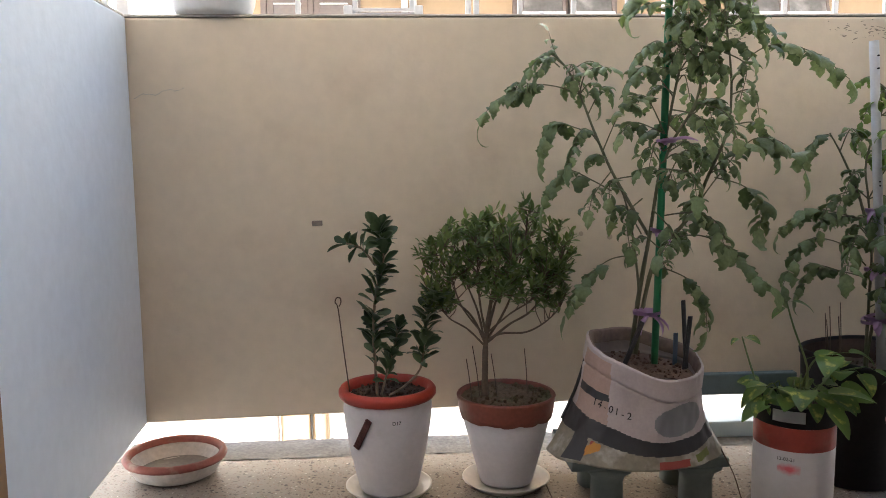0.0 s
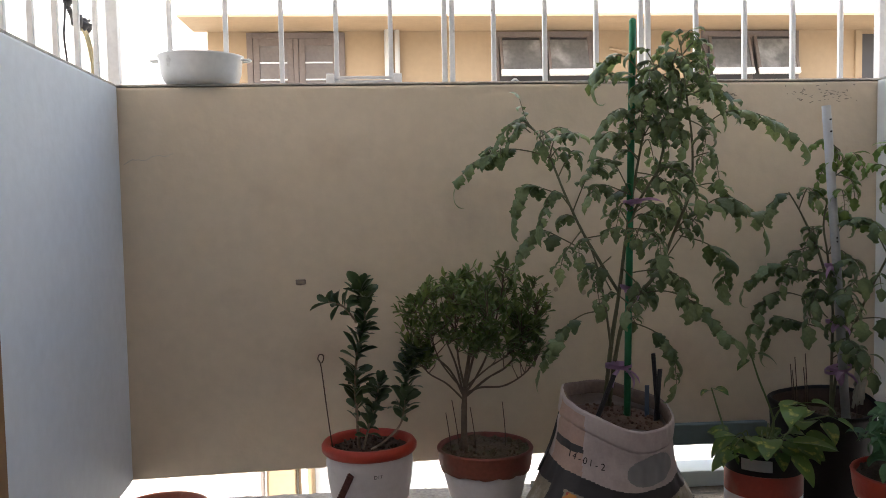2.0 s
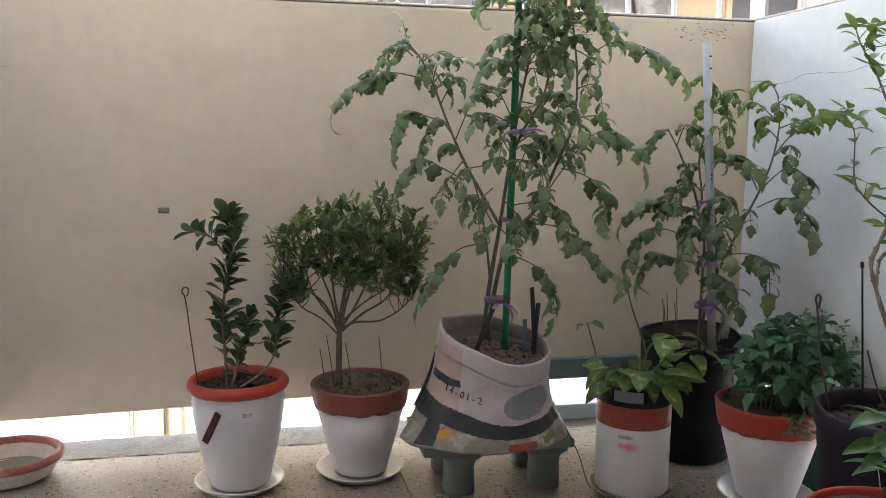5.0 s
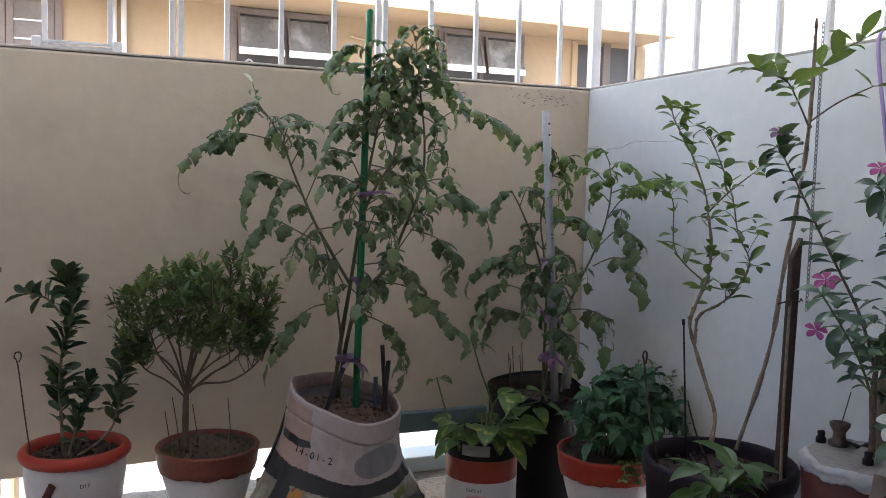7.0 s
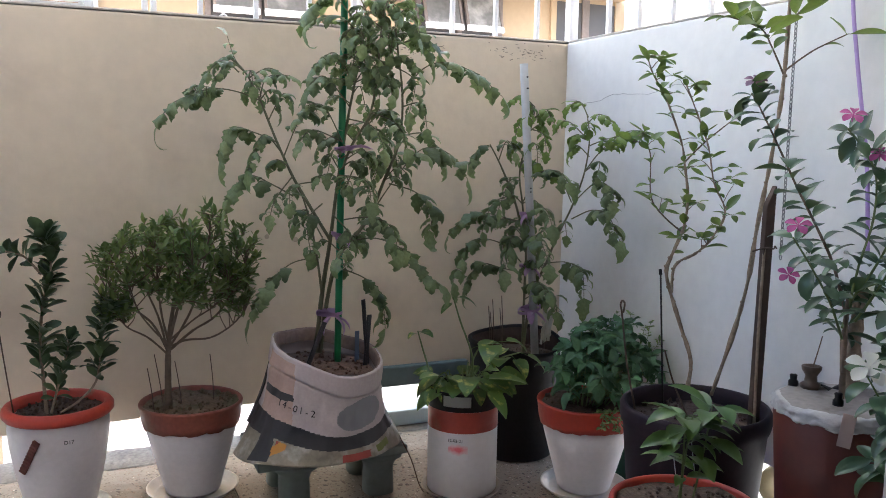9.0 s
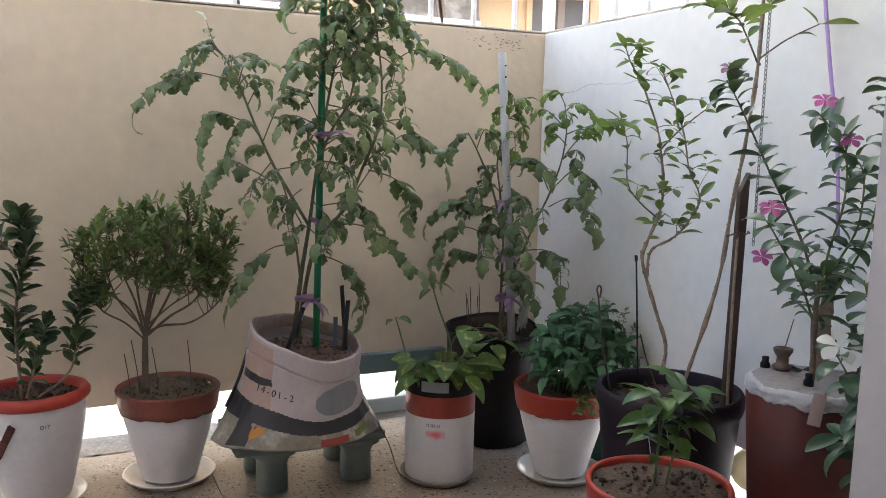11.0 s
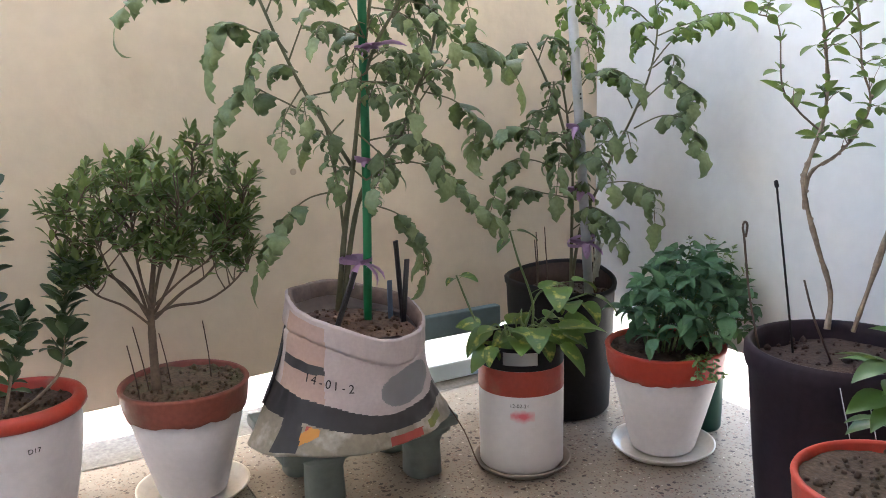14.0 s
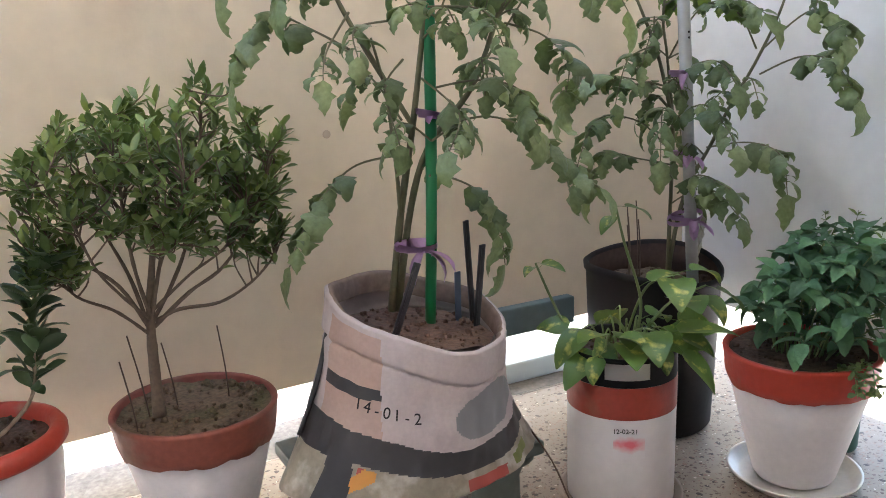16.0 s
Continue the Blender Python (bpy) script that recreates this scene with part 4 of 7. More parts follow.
M_SACK_LOW = material("olive_photo_print_on_sack", (0.33, 0.29, 0.22), 0.55, (0.21, 0.185, 0.135), 13, 0.5, 0.12, 90, 0.5, 30, stains=(0.42, 0.38, 0.32), stain_scale=20, stain_low=0.5, stain_high=0.62)
M_ORANGE = material("orange_print_on_sack", (0.5, 0.17, 0.03), 0.6, (0.55, 0.28, 0.05), 25, 0.7)
M_SACK_RED = material("red_print_on_sack", (0.38, 0.07, 0.05), 0.6, (0.28, 0.05, 0.04), 20, 0.6)
M_SACK_GREEN = material("green_print_on_sack", (0.12, 0.17, 0.03), 0.6, (0.2, 0.2, 0.05), 30, 0.6)
plant3 = empty("potted_tomato", SX, SY, 0.138, "folded white printed sack of soil with a tall staked tomato", "potted plant", "potted plants")


def sack():
    """The filled sack: round at the folded mouth, slumped and wide at the foot, with folds."""
    bm = bmesh.new()
    seg, rows = 320, 120
    grid = []
    for i in range(rows + 1):
        v = i / rows
        ring = []
        for k in range(seg):
            a = 2 * math.pi * k / seg
            c, s = math.cos(a), math.sin(a)
            low = (1 - v) ** 1.25
            slump = (1 - v) ** 2.4
            rx = 0.134 + 0.077 * slump
            ry = 0.134 + 0.028 * slump
            corner = 0.014 * low * abs(c) ** 6
            lip = 0.388 + 0.028 * s - 0.024 * c + 0.005 * math.sin(2 * a + 1.0) + 0.003 * math.sin(5 * a)
            z = 0.139 + (lip - 0.139) * v - 0.012 * low * abs(c) ** 8
            fold = 0.0055 * noise.noise(Vector((c * 2.2, s * 2.2, v * 3.0))) + 0.003 * noise.noise(Vector((c * 7, s * 7, v * 7)))
            hem = 0.8 + 0.035 * math.sin(a * 2 + 0.6)
            crease = -0.005 * math.exp(-((v - hem) / 0.014) ** 2) + (0.003 if v > hem else 0.0)
            if v < 0.08:
                shrink = 1 - 0.35 * ((0.08 - v) / 0.08) ** 2
            else:
                shrink = 1.0
            q = 1 + (fold + crease) / 0.15
            mx = SX + 0.005 * v - 0.014 * (1 - v)
            ring.append(bm.verts.new((mx + (rx + corner) * q * shrink * c, SY + ry * q * shrink * s, z)))
        grid.append(ring)
    # the mouth turns in over a thick lip
    for dr, dz in ((-0.006, 0.003), (-0.013, -0.002), (-0.015, -0.03)):
        ring = []
        for k in range(seg):
            p = grid[rows][k].co
            d = Vector((p.x - SX, p.y - SY, 0))
            ring.append(bm.verts.new(p + d.normalized() * dr + Vector((0, 0, dz))))
        grid.append(ring)
    for i in range(len(grid) - 1):
        for k in range(seg):
            f = bm.faces.new((grid[i][k], grid[i][(k + 1) % seg], grid[i + 1][(k + 1) % seg], grid[i + 1][k]))
            a = math.degrees(math.atan2(f.calc_center_median().y - SY, f.calc_center_median().x - SX))
            mid = f.calc_center_median()
            a += 1.5 * noise.noise(mid * 12)
            v = (i + 0.5) / rows + 0.006 * noise.noise(mid * 16 + Vector((4, 0, 0)))
            band = 0.25 - 0.05 * math.cos(math.radians(2 * (a + 85)))
            if i >= rows:
                f.material_index = 8 if i > rows else 0
            elif v < band:
                f.material_index = 4
                if -150 < a < -133 and 0.13 + 0.006 * (a + 150) < v < band - 0.012:
                    f.material_index = 5 if noise.noise(mid * 34) > -0.1 else 6 if noise.noise(mid * 60) > 0 else 4
                if -165 < a < -150 and v > 0.08:
                    f.material_index = 2
                if -90 < a < -62 and band - 0.13 < v < band - 0.05:
                    f.material_index = 6
                if -55 < a < -36 and band - 0.12 < v < band - 0.04:
                    f.material_index = 7
            elif v < band + 0.17 - 0.02 * math.cos(math.radians(a + 90)):
                f.material_index = 2
            elif -178 < a < -136 and v < 0.97:
                f.material_index = 1
                if 0.62 < v < 0.68 and a < -112:
                    f.material_index = 2
            if i < rows and band + 0.17 < v < 0.76 and ((a + 66 - 40 * (v - 0.58)) / 27) ** 2 + ((v - 0.57) / 0.17) ** 2 < 1:
                f.material_index = 3
    bm.faces.new(grid[0][::-1])
    return bm


part("sack", sack(), [M_SACK, M_SACK_TAN, M_SACK_BLACK, M_SACK_GREY, M_SACK_LOW, M_ORANGE, M_SACK_RED, M_SACK_GREEN, material("soil_stained_sack_lining", (0.24, 0.17, 0.135), 0.85, (0.16, 0.105, 0.08), 18, 0.7, 0.15, 100, 0.3, 40)], plant3, "slumped woven sack with faded print and a black band")
soil3 = soil_disc(plant3, SX, SY, 0.356, 0.121, M_SOIL_RED, 21)
soil3.matrix_basis = Matrix.Translation((SX, SY, 0.356)) @ Matrix.Rotation(radians(7), 4, "Y")
for k, sign in enumerate("14-01-2"):
    a = radians(-145 + 5.3 * k)
    nx, ny = math.cos(a) / 0.152, math.sin(a) / 0.139
    n = math.hypot(nx, ny)
    text_on(sign, 0.0225, SX - 0.004 + 0.152 * math.cos(a) + nx / n * 0.004, SY + 0.139 * math.sin(a) + ny / n * 0.004, 0.293 - 0.0035 * k, plant3, math.atan2(nx / n, -ny / n), radians(-9 if k % 2 else -3), lean=radians(-17))

# ---- plants: materials and builders ----
M_TOMATO = material("tomato_leaf", (0.17, 0.235, 0.115), 0.4, (0.115, 0.165, 0.072), 34, 0.6, 0.2, 140, 0.5, 130, island=0.45, through_light=0.3, spec=0.5)
M_TOMATO_PALE = material("young_tomato_leaf", (0.17, 0.26, 0.065), 0.45, (0.13, 0.21, 0.055), 30, 0.7, 0.1, 140, 0.25, 160, island=0.25, through_light=0.3, spec=0.35)
M_TOMATO_STEM = material("tomato_stem", (0.17, 0.175, 0.085), 0.65, (0.12, 0.1, 0.06), 40, 0.7, 0.1, 150)
M_SHRUB = material("glossy_shrub_leaf", (0.15, 0.22, 0.08), 0.32, (0.09, 0.145, 0.048), 40, 0.7, 0.08, 150, random_value=0.42, through_light=0.3, spec=0.5)
M_SHRUB_STUFF = material("glossy_shrub_leaf_inner", (0.15, 0.215, 0.08), 0.32, (0.1, 0.155, 0.052), 40, 0.7, 0.08, 150, island=0.4, through_light=0.3, spec=0.5)
M_YOUNG = material("young_shrub_leaf", (0.19, 0.26, 0.07), 0.34, (0.14, 0.2, 0.055), 40, 0.7, 0.08, 150, island=0.3, through_light=0.2, spec=0.5)
M_DARKLEAF = material("dark_glossy_leaf", (0.055, 0.098, 0.042), 0.33, (0.07, 0.12, 0.05), 40, 0.7, 0.08, 150, random_value=0.38, through_light=0.08, spec=0.5)
M_BARK = material("grey_brown_bark", (0.2, 0.145, 0.1), 0.85, (0.13, 0.09, 0.065), 30, 0.7, 0.15, 150, 0.6, 120)
M_BARK_PALE = material("pale_brown_stem", (0.38, 0.3, 0.21), 0.75, (0.2, 0.14, 0.095), 45, 0.6, 0.2, 150, 0.7, 120)
M_BASIL = material("basil_leaf", (0.085, 0.19, 0.095), 0.6, (0.05, 0.12, 0.062), 50, 0.7, 0.1, 150, 0.4, 130, random_value=0.3, through_light=0.18)
M_POTHOS = material("variegated_pothos_leaf", (0.085, 0.165, 0.038), 0.33, (0.06, 0.125, 0.03), 20, 0.7, 0.06, 120, random_value=0.22, through_light=0.25, stains=(0.46, 0.45, 0.1), stain_scale=24, stain_low=0.545, stain_high=0.63)
M_CLIMBER = material("thin_green_leaf", (0.13, 0.2, 0.055), 0.42, (0.1, 0.165, 0.045), 30, 0.7, 0.08, 140, random_value=0.3, through_light=0.35)
M_PERI = material("periwinkle_leaf", (0.05, 0.105, 0.058), 0.33, (0.038, 0.082, 0.046), 40, 0.7, 0.06, 140, random_value=0.32, through_light=0.15)
M_PEPPER = material("chilli_leaf", (0.065, 0.145, 0.035), 0.34, (0.05, 0.115, 0.03), 30, 0.7, 0.06, 140, random_value=0.25, through_light=0.28)
M_MAGENTA = material("magenta_petal", (0.48, 0.07, 0.29), 0.55, (0.4, 0.055, 0.26), 60, 0.7, random_value=0.12, through_light=0.25)
M_WHITEPETAL = material("white_petal", (0.85, 0.85, 0.83), 0.5, (0.8, 0.81, 0.79), 60, 0.7, through_light=0.4)
M_GREENSTEM = material("fresh_green_stem", (0.14, 0.2, 0.06), 0.55, (0.12, 0.15, 0.05), 30, 0.7)
M_GREENPIPE = material("green_plastic_stake", (0.012, 0.19, 0.062), 0.42, (0.01, 0.16, 0.055), 20, 0.6, 0.05, 90)
M_LILAC = material("lilac_plastic_ribbon", (0.62, 0.4, 0.62), 0.35, (0.54, 0.33, 0.54), 30, 0.6)
M_PIPE = material("grey_pvc_pipe", (0.5, 0.51, 0.51), 0.45, (0.42, 0.42, 0.42), 12, 0.7, 0.05, 90, stains=(0.24, 0.22, 0.2), stain_scale=18, stain_low=0.64, stain_high=0.8)
M_WIRE = material("rusty_wire", (0.09, 0.06, 0.045), 0.7, (0.13, 0.08, 0.055), 80, 0.7, metal=0.3)
UP = Vector((0, 0, 1))


def add_leaf(bm, base, way, up, length, width, curl=0.5, fold=0.25, rows=6, shape="oval", rnd=None, twist=0.0):
    """One leaf blade: a folded, drooping strip with a midrib and an outline of its kind."""
    way = way.normalized()
    side = way.cross(up)
    if side.length < 1e-4:
        side = way.cross(Vector((0.3, 0.5, 0.1)))
    side.normalize()
    up = side.cross(way).normalized()
    grid = []
    p = base.copy()
    step = length / rows
    for i in range(rows + 1):
        t = i / rows
        if shape == "oval":
            w = math.sin(math.pi * min(t * 0.97 + 0.015, 1)) ** 0.75
        elif shape == "spoon":
            w = math.sin(math.pi * min(t ** 1.5 * 0.93 + 0.03, 1)) ** 0.8
        elif shape == "heart":
            w = math.sin(math.pi * min((t ** 0.55) * 0.97 + 0.02, 1)) ** 0.8 if t > 0 else 0.45
        elif shape == "lance":
            w = math.sin(math.pi * min(t ** 0.8 * 0.97 + 0.015, 1)) ** 1.0
        else:
            w = math.sin(math.pi * min(t ** 0.66 * 0.97 + 0.03, 1)) ** 1.05 * (0.8, 1.2, 1.0)[i % 3] * (rnd.uniform(0.88, 1.12) if rnd else 1.0)
        w = max(w, 0.03) * width / 2
        a = twist * t
        s2 = side * math.cos(a) + up * math.sin(a)
        u2 = up * math.cos(a) - side * math.sin(a)
        lift = fold * w
        jag = (rnd.uniform(-0.2, 0.2) * w if rnd else 0.0)
        grid.append([bm.verts.new(p - s2 * (w + jag) + u2 * lift), bm.verts.new(p - s2 * w * 0.5 + u2 * lift * 0.35), bm.verts.new(p),
                     bm.verts.new(p + s2 * w * 0.5 + u2 * lift * 0.35), bm.verts.new(p + s2 * (w - jag) + u2 * lift)])
        turn = Matrix.Rotation(-curl / rows * (0.35 + 2.0 * t * t if shape == "toothed" else 0.6 + 0.8 * t), 3, side)
        way = turn @ way
        up = turn @ up
        p = p + way * step
    for a, b in zip(grid, grid[1:]):
        for k in range(4):
            bm.faces.new((a[k], a[k + 1], b[k + 1], b[k]))


def stem(*points, parent, r0, r1, mat=None, name="stem", knots=0.12, sides=7):
    n = max(8, len(points) * 4)
    bm = bmesh.new()
    add_tube(bm, spline(points, n), r0, r1, sides, knots, int(points[0][0] * 1000) + len(points))
    return part(name, bm, mat or M_TOMATO_STEM, parent)


def compound_leaf(*points, parent, seed, mat=None, size=None, stalk_mat=None):
    """A drooping divided leaf: a stalk with pairs of toothed leaflets and one at the tip."""
    rnd = random.Random(seed * 7 + 1)
    line = spline(points, 24)
    total = sum((b - a).length for a, b in zip(line, line[1:]))
    size = size or min(max(total * 0.3, 0.034), 0.057)
    bm = bmesh.new()
    add_tube(bm, line, 0.0019, 0.0008, 5, 0, seed)
    for f in bm.faces:
        f.material_index = 1
    pairs = max(3, min(6, int(total / 0.03)))
    for k in range(pairs):
        t = 0.34 + 0.6 * (k + 0.5) / pairs
        for sgn in (-1, 1):
            i = int(min(t + rnd.uniform(-0.03, 0.03), 0.97) * 24)
            p = line[i]
            way = (line[min(i + 1, 24)] - line[max(i - 1, 0)]).normalized()
            side = way.cross(UP)
            if side.length < 0.2:
                side = way.cross(Vector((0, 1, 0.2)))
            side = side.normalized() * sgn
            go = side * rnd.uniform(0.45, 0.95) + way * rnd.uniform(0.2, 0.7) + Vector((0, 0, rnd.uniform(-0.55, 0.35)))
            s = size * rnd.uniform(0.65, 1.2) * (0.75 + 0.35 * math.sin(math.pi * t))
            start = p + side * 0.006
            add_tube(bm, [p, start], 0.0008, 0.0008, 4, 0, 0, False)
            add_leaf(bm, start, go, UP + side * 0.3, s, s * rnd.uniform(0.46, 0.62), rnd.uniform(1.2, 3.8), rnd.uniform(-0.9, 0.1), 9, "toothed", rnd, rnd.uniform(-0.5, 0.5))
            if k % 2 == 0 and total > 0.12:
                q = line[min(i + 2, 24)]
                add_leaf(bm, q, -side + Vector((0, 0, rnd.uniform(-0.4, 0.2))), UP, s * 0.4, s * 0.22, 1.0, 0.1, 4, "toothed", rnd)
    way = line[24] - line[22]
    add_leaf(bm, line[24], way + Vector((0, 0, -0.002)), UP, size * 1.25, size * 0.68, rnd.uniform(1.0, 2.8), rnd.uniform(-0.7, 0.1), 9, "toothed", rnd, rnd.uniform(-0.4, 0.4))
    return part("leaf", bm, [mat or M_TOMATO, stalk_mat or M_TOMATO_STEM], parent)


def leaf_mesh(name, length, width, shape, curl, fold, mat, rows=6, stalk=0.0, seed=None, twist=0.0, stalk_mat=None):
    """A blade along +Y with its upper side to +Z, shared by alike leaves."""
    bm = bmesh.new()
    if stalk:
        add_tube(bm, [(0, 0, 0), (0, stalk * 0.5, 0.001), (0, stalk, 0)], 0.0009, 0.0007, 4)
    add_leaf(bm, Vector((0, stalk, 0)), Vector((0, 1, 0)), UP, length, width, curl, fold, rows, shape, random.Random(seed) if seed is not None else None, twist)
    me = bpy.data.meshes.new(name)
    bm.to_mesh(me)
    bm.free()
    for p in me.polygons:
        p.use_smooth = True
    me.materials.append(mat)
    return me


def leaf_pose(p, way, up=UP, scale=1.0, roll=0.0):
    way = Vector(way).normalized()
    side = way.cross(up)
    if side.length < 1e-3:
        side = way.cross(Vector((1, 0.2, 0)))
    side.normalize()
    nor = side.cross(way)
    m = Matrix((side, way, nor)).transposed().to_4x4()
    return Matrix.Translation(p) @ m @ Matrix.Rotation(roll, 4, "Y") @ Matrix.Scale(scale, 4)


def put_leaf(me, m, parent, name="leaf"):
    ob = new(name, me)
    ob.matrix_basis = m
    ob.parent = parent
    if parent.type == "EMPTY":
        ob.matrix_parent_inverse = Matrix.Translation(-parent.location)
    return ob


def ribbon_tie(parent, x, y, z, r, seed, tails=2, mat=None, label="lilac plastic ribbon tie"):
    """A ribbon wound round a stake and knotted, with loose ends."""
    rnd = random.Random(seed)
    bm = bmesh.new()
    n = 18
    for lap in range(2):
        tilt = rnd.uniform(-0.3, 0.3)
        ring = []
        for k in range(n):
            a = 2 * math.pi * k / n
            q = r * (1.0 + 0.25 * lap)
            ring.append((Vector((x + q * math.cos(a), y + q * math.sin(a), z + tilt * q * math.cos(a) + lap * 0.003)), a))
        prev = None
        vs = [(bm.verts.new(p + Vector((0, 0, -0.004))), bm.verts.new(p + Vector((0, 0, 0.004)))) for p, a in ring]
        for k in range(n):
            a, b = vs[k], vs[(k + 1) % n]
            bm.faces.new((a[0], b[0], b[1], a[1]))
    for k in range(tails):
        d = Vector((rnd.choice((-1, 1)) * rnd.uniform(0.6, 1), -0.6, rnd.uniform(-0.5, 0.3))).normalized()
        add_leaf(bm, Vector((x, y - r, z)), d, UP, rnd.uniform(0.035, 0.075), 0.018, rnd.uniform(0.3, 1.6), 0.5, 5, "oval", rnd, rnd.uniform(-1, 1))
    add_leaf(bm, Vector((x, y - r - 0.001, z)), Vector((1, -0.4, 0.5)), UP, 0.018, 0.013, 2.6, 0.3, 5, "oval", rnd)
    add_leaf(bm, Vector((x, y - r - 0.001, z)), Vector((-1, -0.4, 0.4)), UP, 0.018, 0.013, 2.6, 0.3, 5, "oval", rnd)
    bmesh.ops.solidify(bm, geom=bm.faces[:], thickness=0.0006)
    return part("ribbon", bm, mat or M_LILAC, parent, label)


# ---- tall tomato in the sack ----
stem((0.254, 2.346, 0.368), (0.263, 2.316, 0.523), (0.276, 2.284, 0.667), (0.287, 2.26, 0.805), (0.311, 2.257, 0.953), (0.337, 2.254, 1.087), (0.359, 2.252, 1.208), parent=plant3, r0=0.0062, r1=0.0016)
stem((0.267, 2.35, 0.366), (0.28, 2.319, 0.523), (0.301, 2.29, 0.625), (0.363, 2.265, 0.709), (0.4, 2.249, 0.807), (0.437, 2.243, 0.903), (0.444, 2.244, 1.012), (0.431, 2.247, 1.132), (0.417, 2.252, 1.265), parent=plant3, r0=0.0058, r1=0.0016)
stem((0.277, 2.29, 0.66), (0.212, 2.294, 0.769), (0.181, 2.302, 0.829), (0.148, 2.312, 0.908), (0.116, 2.322, 0.993), (0.084, 2.331, 1.057), (0.048, 2.342, 1.094), parent=plant3, r0=0.0042, r1=0.0016)
stem((0.287, 2.26, 0.805), (0.316, 2.247, 0.887), (0.359, 2.233, 0.968), (0.374, 2.224, 1.074), (0.382, 2.217, 1.179), (0.395, 2.206, 1.237), parent=plant3, r0=0.0036, r1=0.0016)
stem((0.261, 2.311, 0.525), (0.241, 2.277, 0.615), (0.215, 2.243, 0.713), (0.187, 2.218, 0.782), parent=plant3, r0=0.0034, r1=0.0016)
compound_leaf((0.115, 2.318, 0.992), (0.071, 2.332, 1.01), (0.015, 2.352, 1.018), (-0.033, 2.37, 1.003), (-0.082, 2.385, 0.976), (-0.11, 2.392, 0.928), parent=plant3, seed=1)
compound_leaf((0.115, 2.318, 0.999), (0.126, 2.284, 1.044), (0.167, 2.235, 1.047), parent=plant3, seed=2)
compound_leaf((0.083, 2.326, 1.056), (0.061, 2.336, 1.088), (0.046, 2.345, 1.14), parent=plant3, seed=3)
compound_leaf((0.07, 2.331, 1.056), (0.029, 2.317, 1.079), (-0.017, 2.305, 1.038), parent=plant3, seed=4)
compound_leaf((0.151, 2.298, 0.895), (0.101, 2.313, 0.917), (0.052, 2.327, 0.925), (0.022, 2.329, 0.852), parent=plant3, seed=5)
compound_leaf((0.166, 2.298, 0.862), (0.194, 2.254, 0.95), (0.214, 2.211, 0.976), parent=plant3, seed=6)
compound_leaf((0.133, 2.308, 0.947), (0.168, 2.315, 1.008), (0.191, 2.325, 0.996), parent=plant3, seed=7)
compound_leaf((0.185, 2.287, 0.769), (0.14, 2.298, 0.795), (0.089, 2.31, 0.817), (0.051, 2.316, 0.787), (0.028, 2.321, 0.737), parent=plant3, seed=8)
compound_leaf((0.181, 2.273, 0.817), (0.134, 2.243, 0.766), (0.114, 2.208, 0.732), parent=plant3, seed=9)
compound_leaf((0.365, 2.271, 0.708), (0.42, 2.249, 0.8), (0.493, 2.235, 0.884), (0.562, 2.219, 0.872), (0.605, 2.206, 0.811), parent=plant3, seed=10)
compound_leaf((0.442, 2.24, 1.014), (0.495, 2.237, 1.078), (0.559, 2.231, 1.095), (0.633, 2.222, 1.068), (0.702, 2.213, 1.015), parent=plant3, seed=11)
compound_leaf((0.316, 2.271, 0.657), (0.375, 2.235, 0.668), (0.437, 2.204, 0.64), (0.481, 2.18, 0.588), (0.511, 2.153, 0.558), parent=plant3, seed=12)
compound_leaf((0.292, 2.267, 0.71), (0.346, 2.219, 0.721), (0.388, 2.176, 0.706), (0.399, 2.144, 0.651), parent=plant3, seed=13)
compound_leaf((0.415, 2.254, 0.799), (0.48, 2.247, 0.779), (0.528, 2.251, 0.736), (0.529, 2.265, 0.679), parent=plant3, seed=14)
compound_leaf((0.253, 2.3, 0.617), (0.193, 2.305, 0.608), (0.15, 2.308, 0.578), (0.113, 2.311, 0.532), (0.084, 2.312, 0.473), parent=plant3, seed=15)
compound_leaf((0.303, 2.291, 0.589), (0.362, 2.272, 0.563), (0.399, 2.259, 0.515), (0.408, 2.254, 0.438), parent=plant3, seed=16)
compound_leaf((0.245, 2.246, 0.753), (0.201, 2.212, 0.717), (0.196, 2.166, 0.647), parent=plant3, seed=17)
compound_leaf((0.269, 2.24, 0.727), (0.294, 2.183, 0.68), (0.254, 2.14, 0.636), parent=plant3, seed=18)
compound_leaf((0.23, 2.251, 0.805), (0.169, 2.227, 0.794), (0.153, 2.185, 0.759), parent=plant3, seed=19)
compound_leaf((0.278, 2.23, 0.821), (0.325, 2.165, 0.812), (0.321, 2.11, 0.765), parent=plant3, seed=20)
compound_leaf((0.294, 2.245, 0.899), (0.221, 2.232, 0.925), (0.182, 2.207, 0.899), parent=plant3, seed=21)
compound_leaf((0.294, 2.245, 0.899), (0.247, 2.231, 0.978), (0.203, 2.218, 0.981), parent=plant3, seed=22)
compound_leaf((0.307, 2.245, 0.953), (0.353, 2.196, 0.935), (0.367, 2.152, 0.884), parent=plant3, seed=23)
compound_leaf((0.313, 2.245, 0.98), (0.247, 2.234, 1.048), (0.203, 2.219, 1.014), parent=plant3, seed=24)
compound_leaf((0.36, 2.236, 0.968), (0.406, 2.187, 0.944), (0.419, 2.142, 0.886), parent=plant3, seed=25)
compound_leaf((0.45, 2.252, 0.917), (0.513, 2.249, 0.919), (0.561, 2.247, 0.85), parent=plant3, seed=26)
compound_leaf((0.446, 2.254, 0.985), (0.485, 2.224, 0.993), (0.49, 2.196, 0.933), parent=plant3, seed=27)
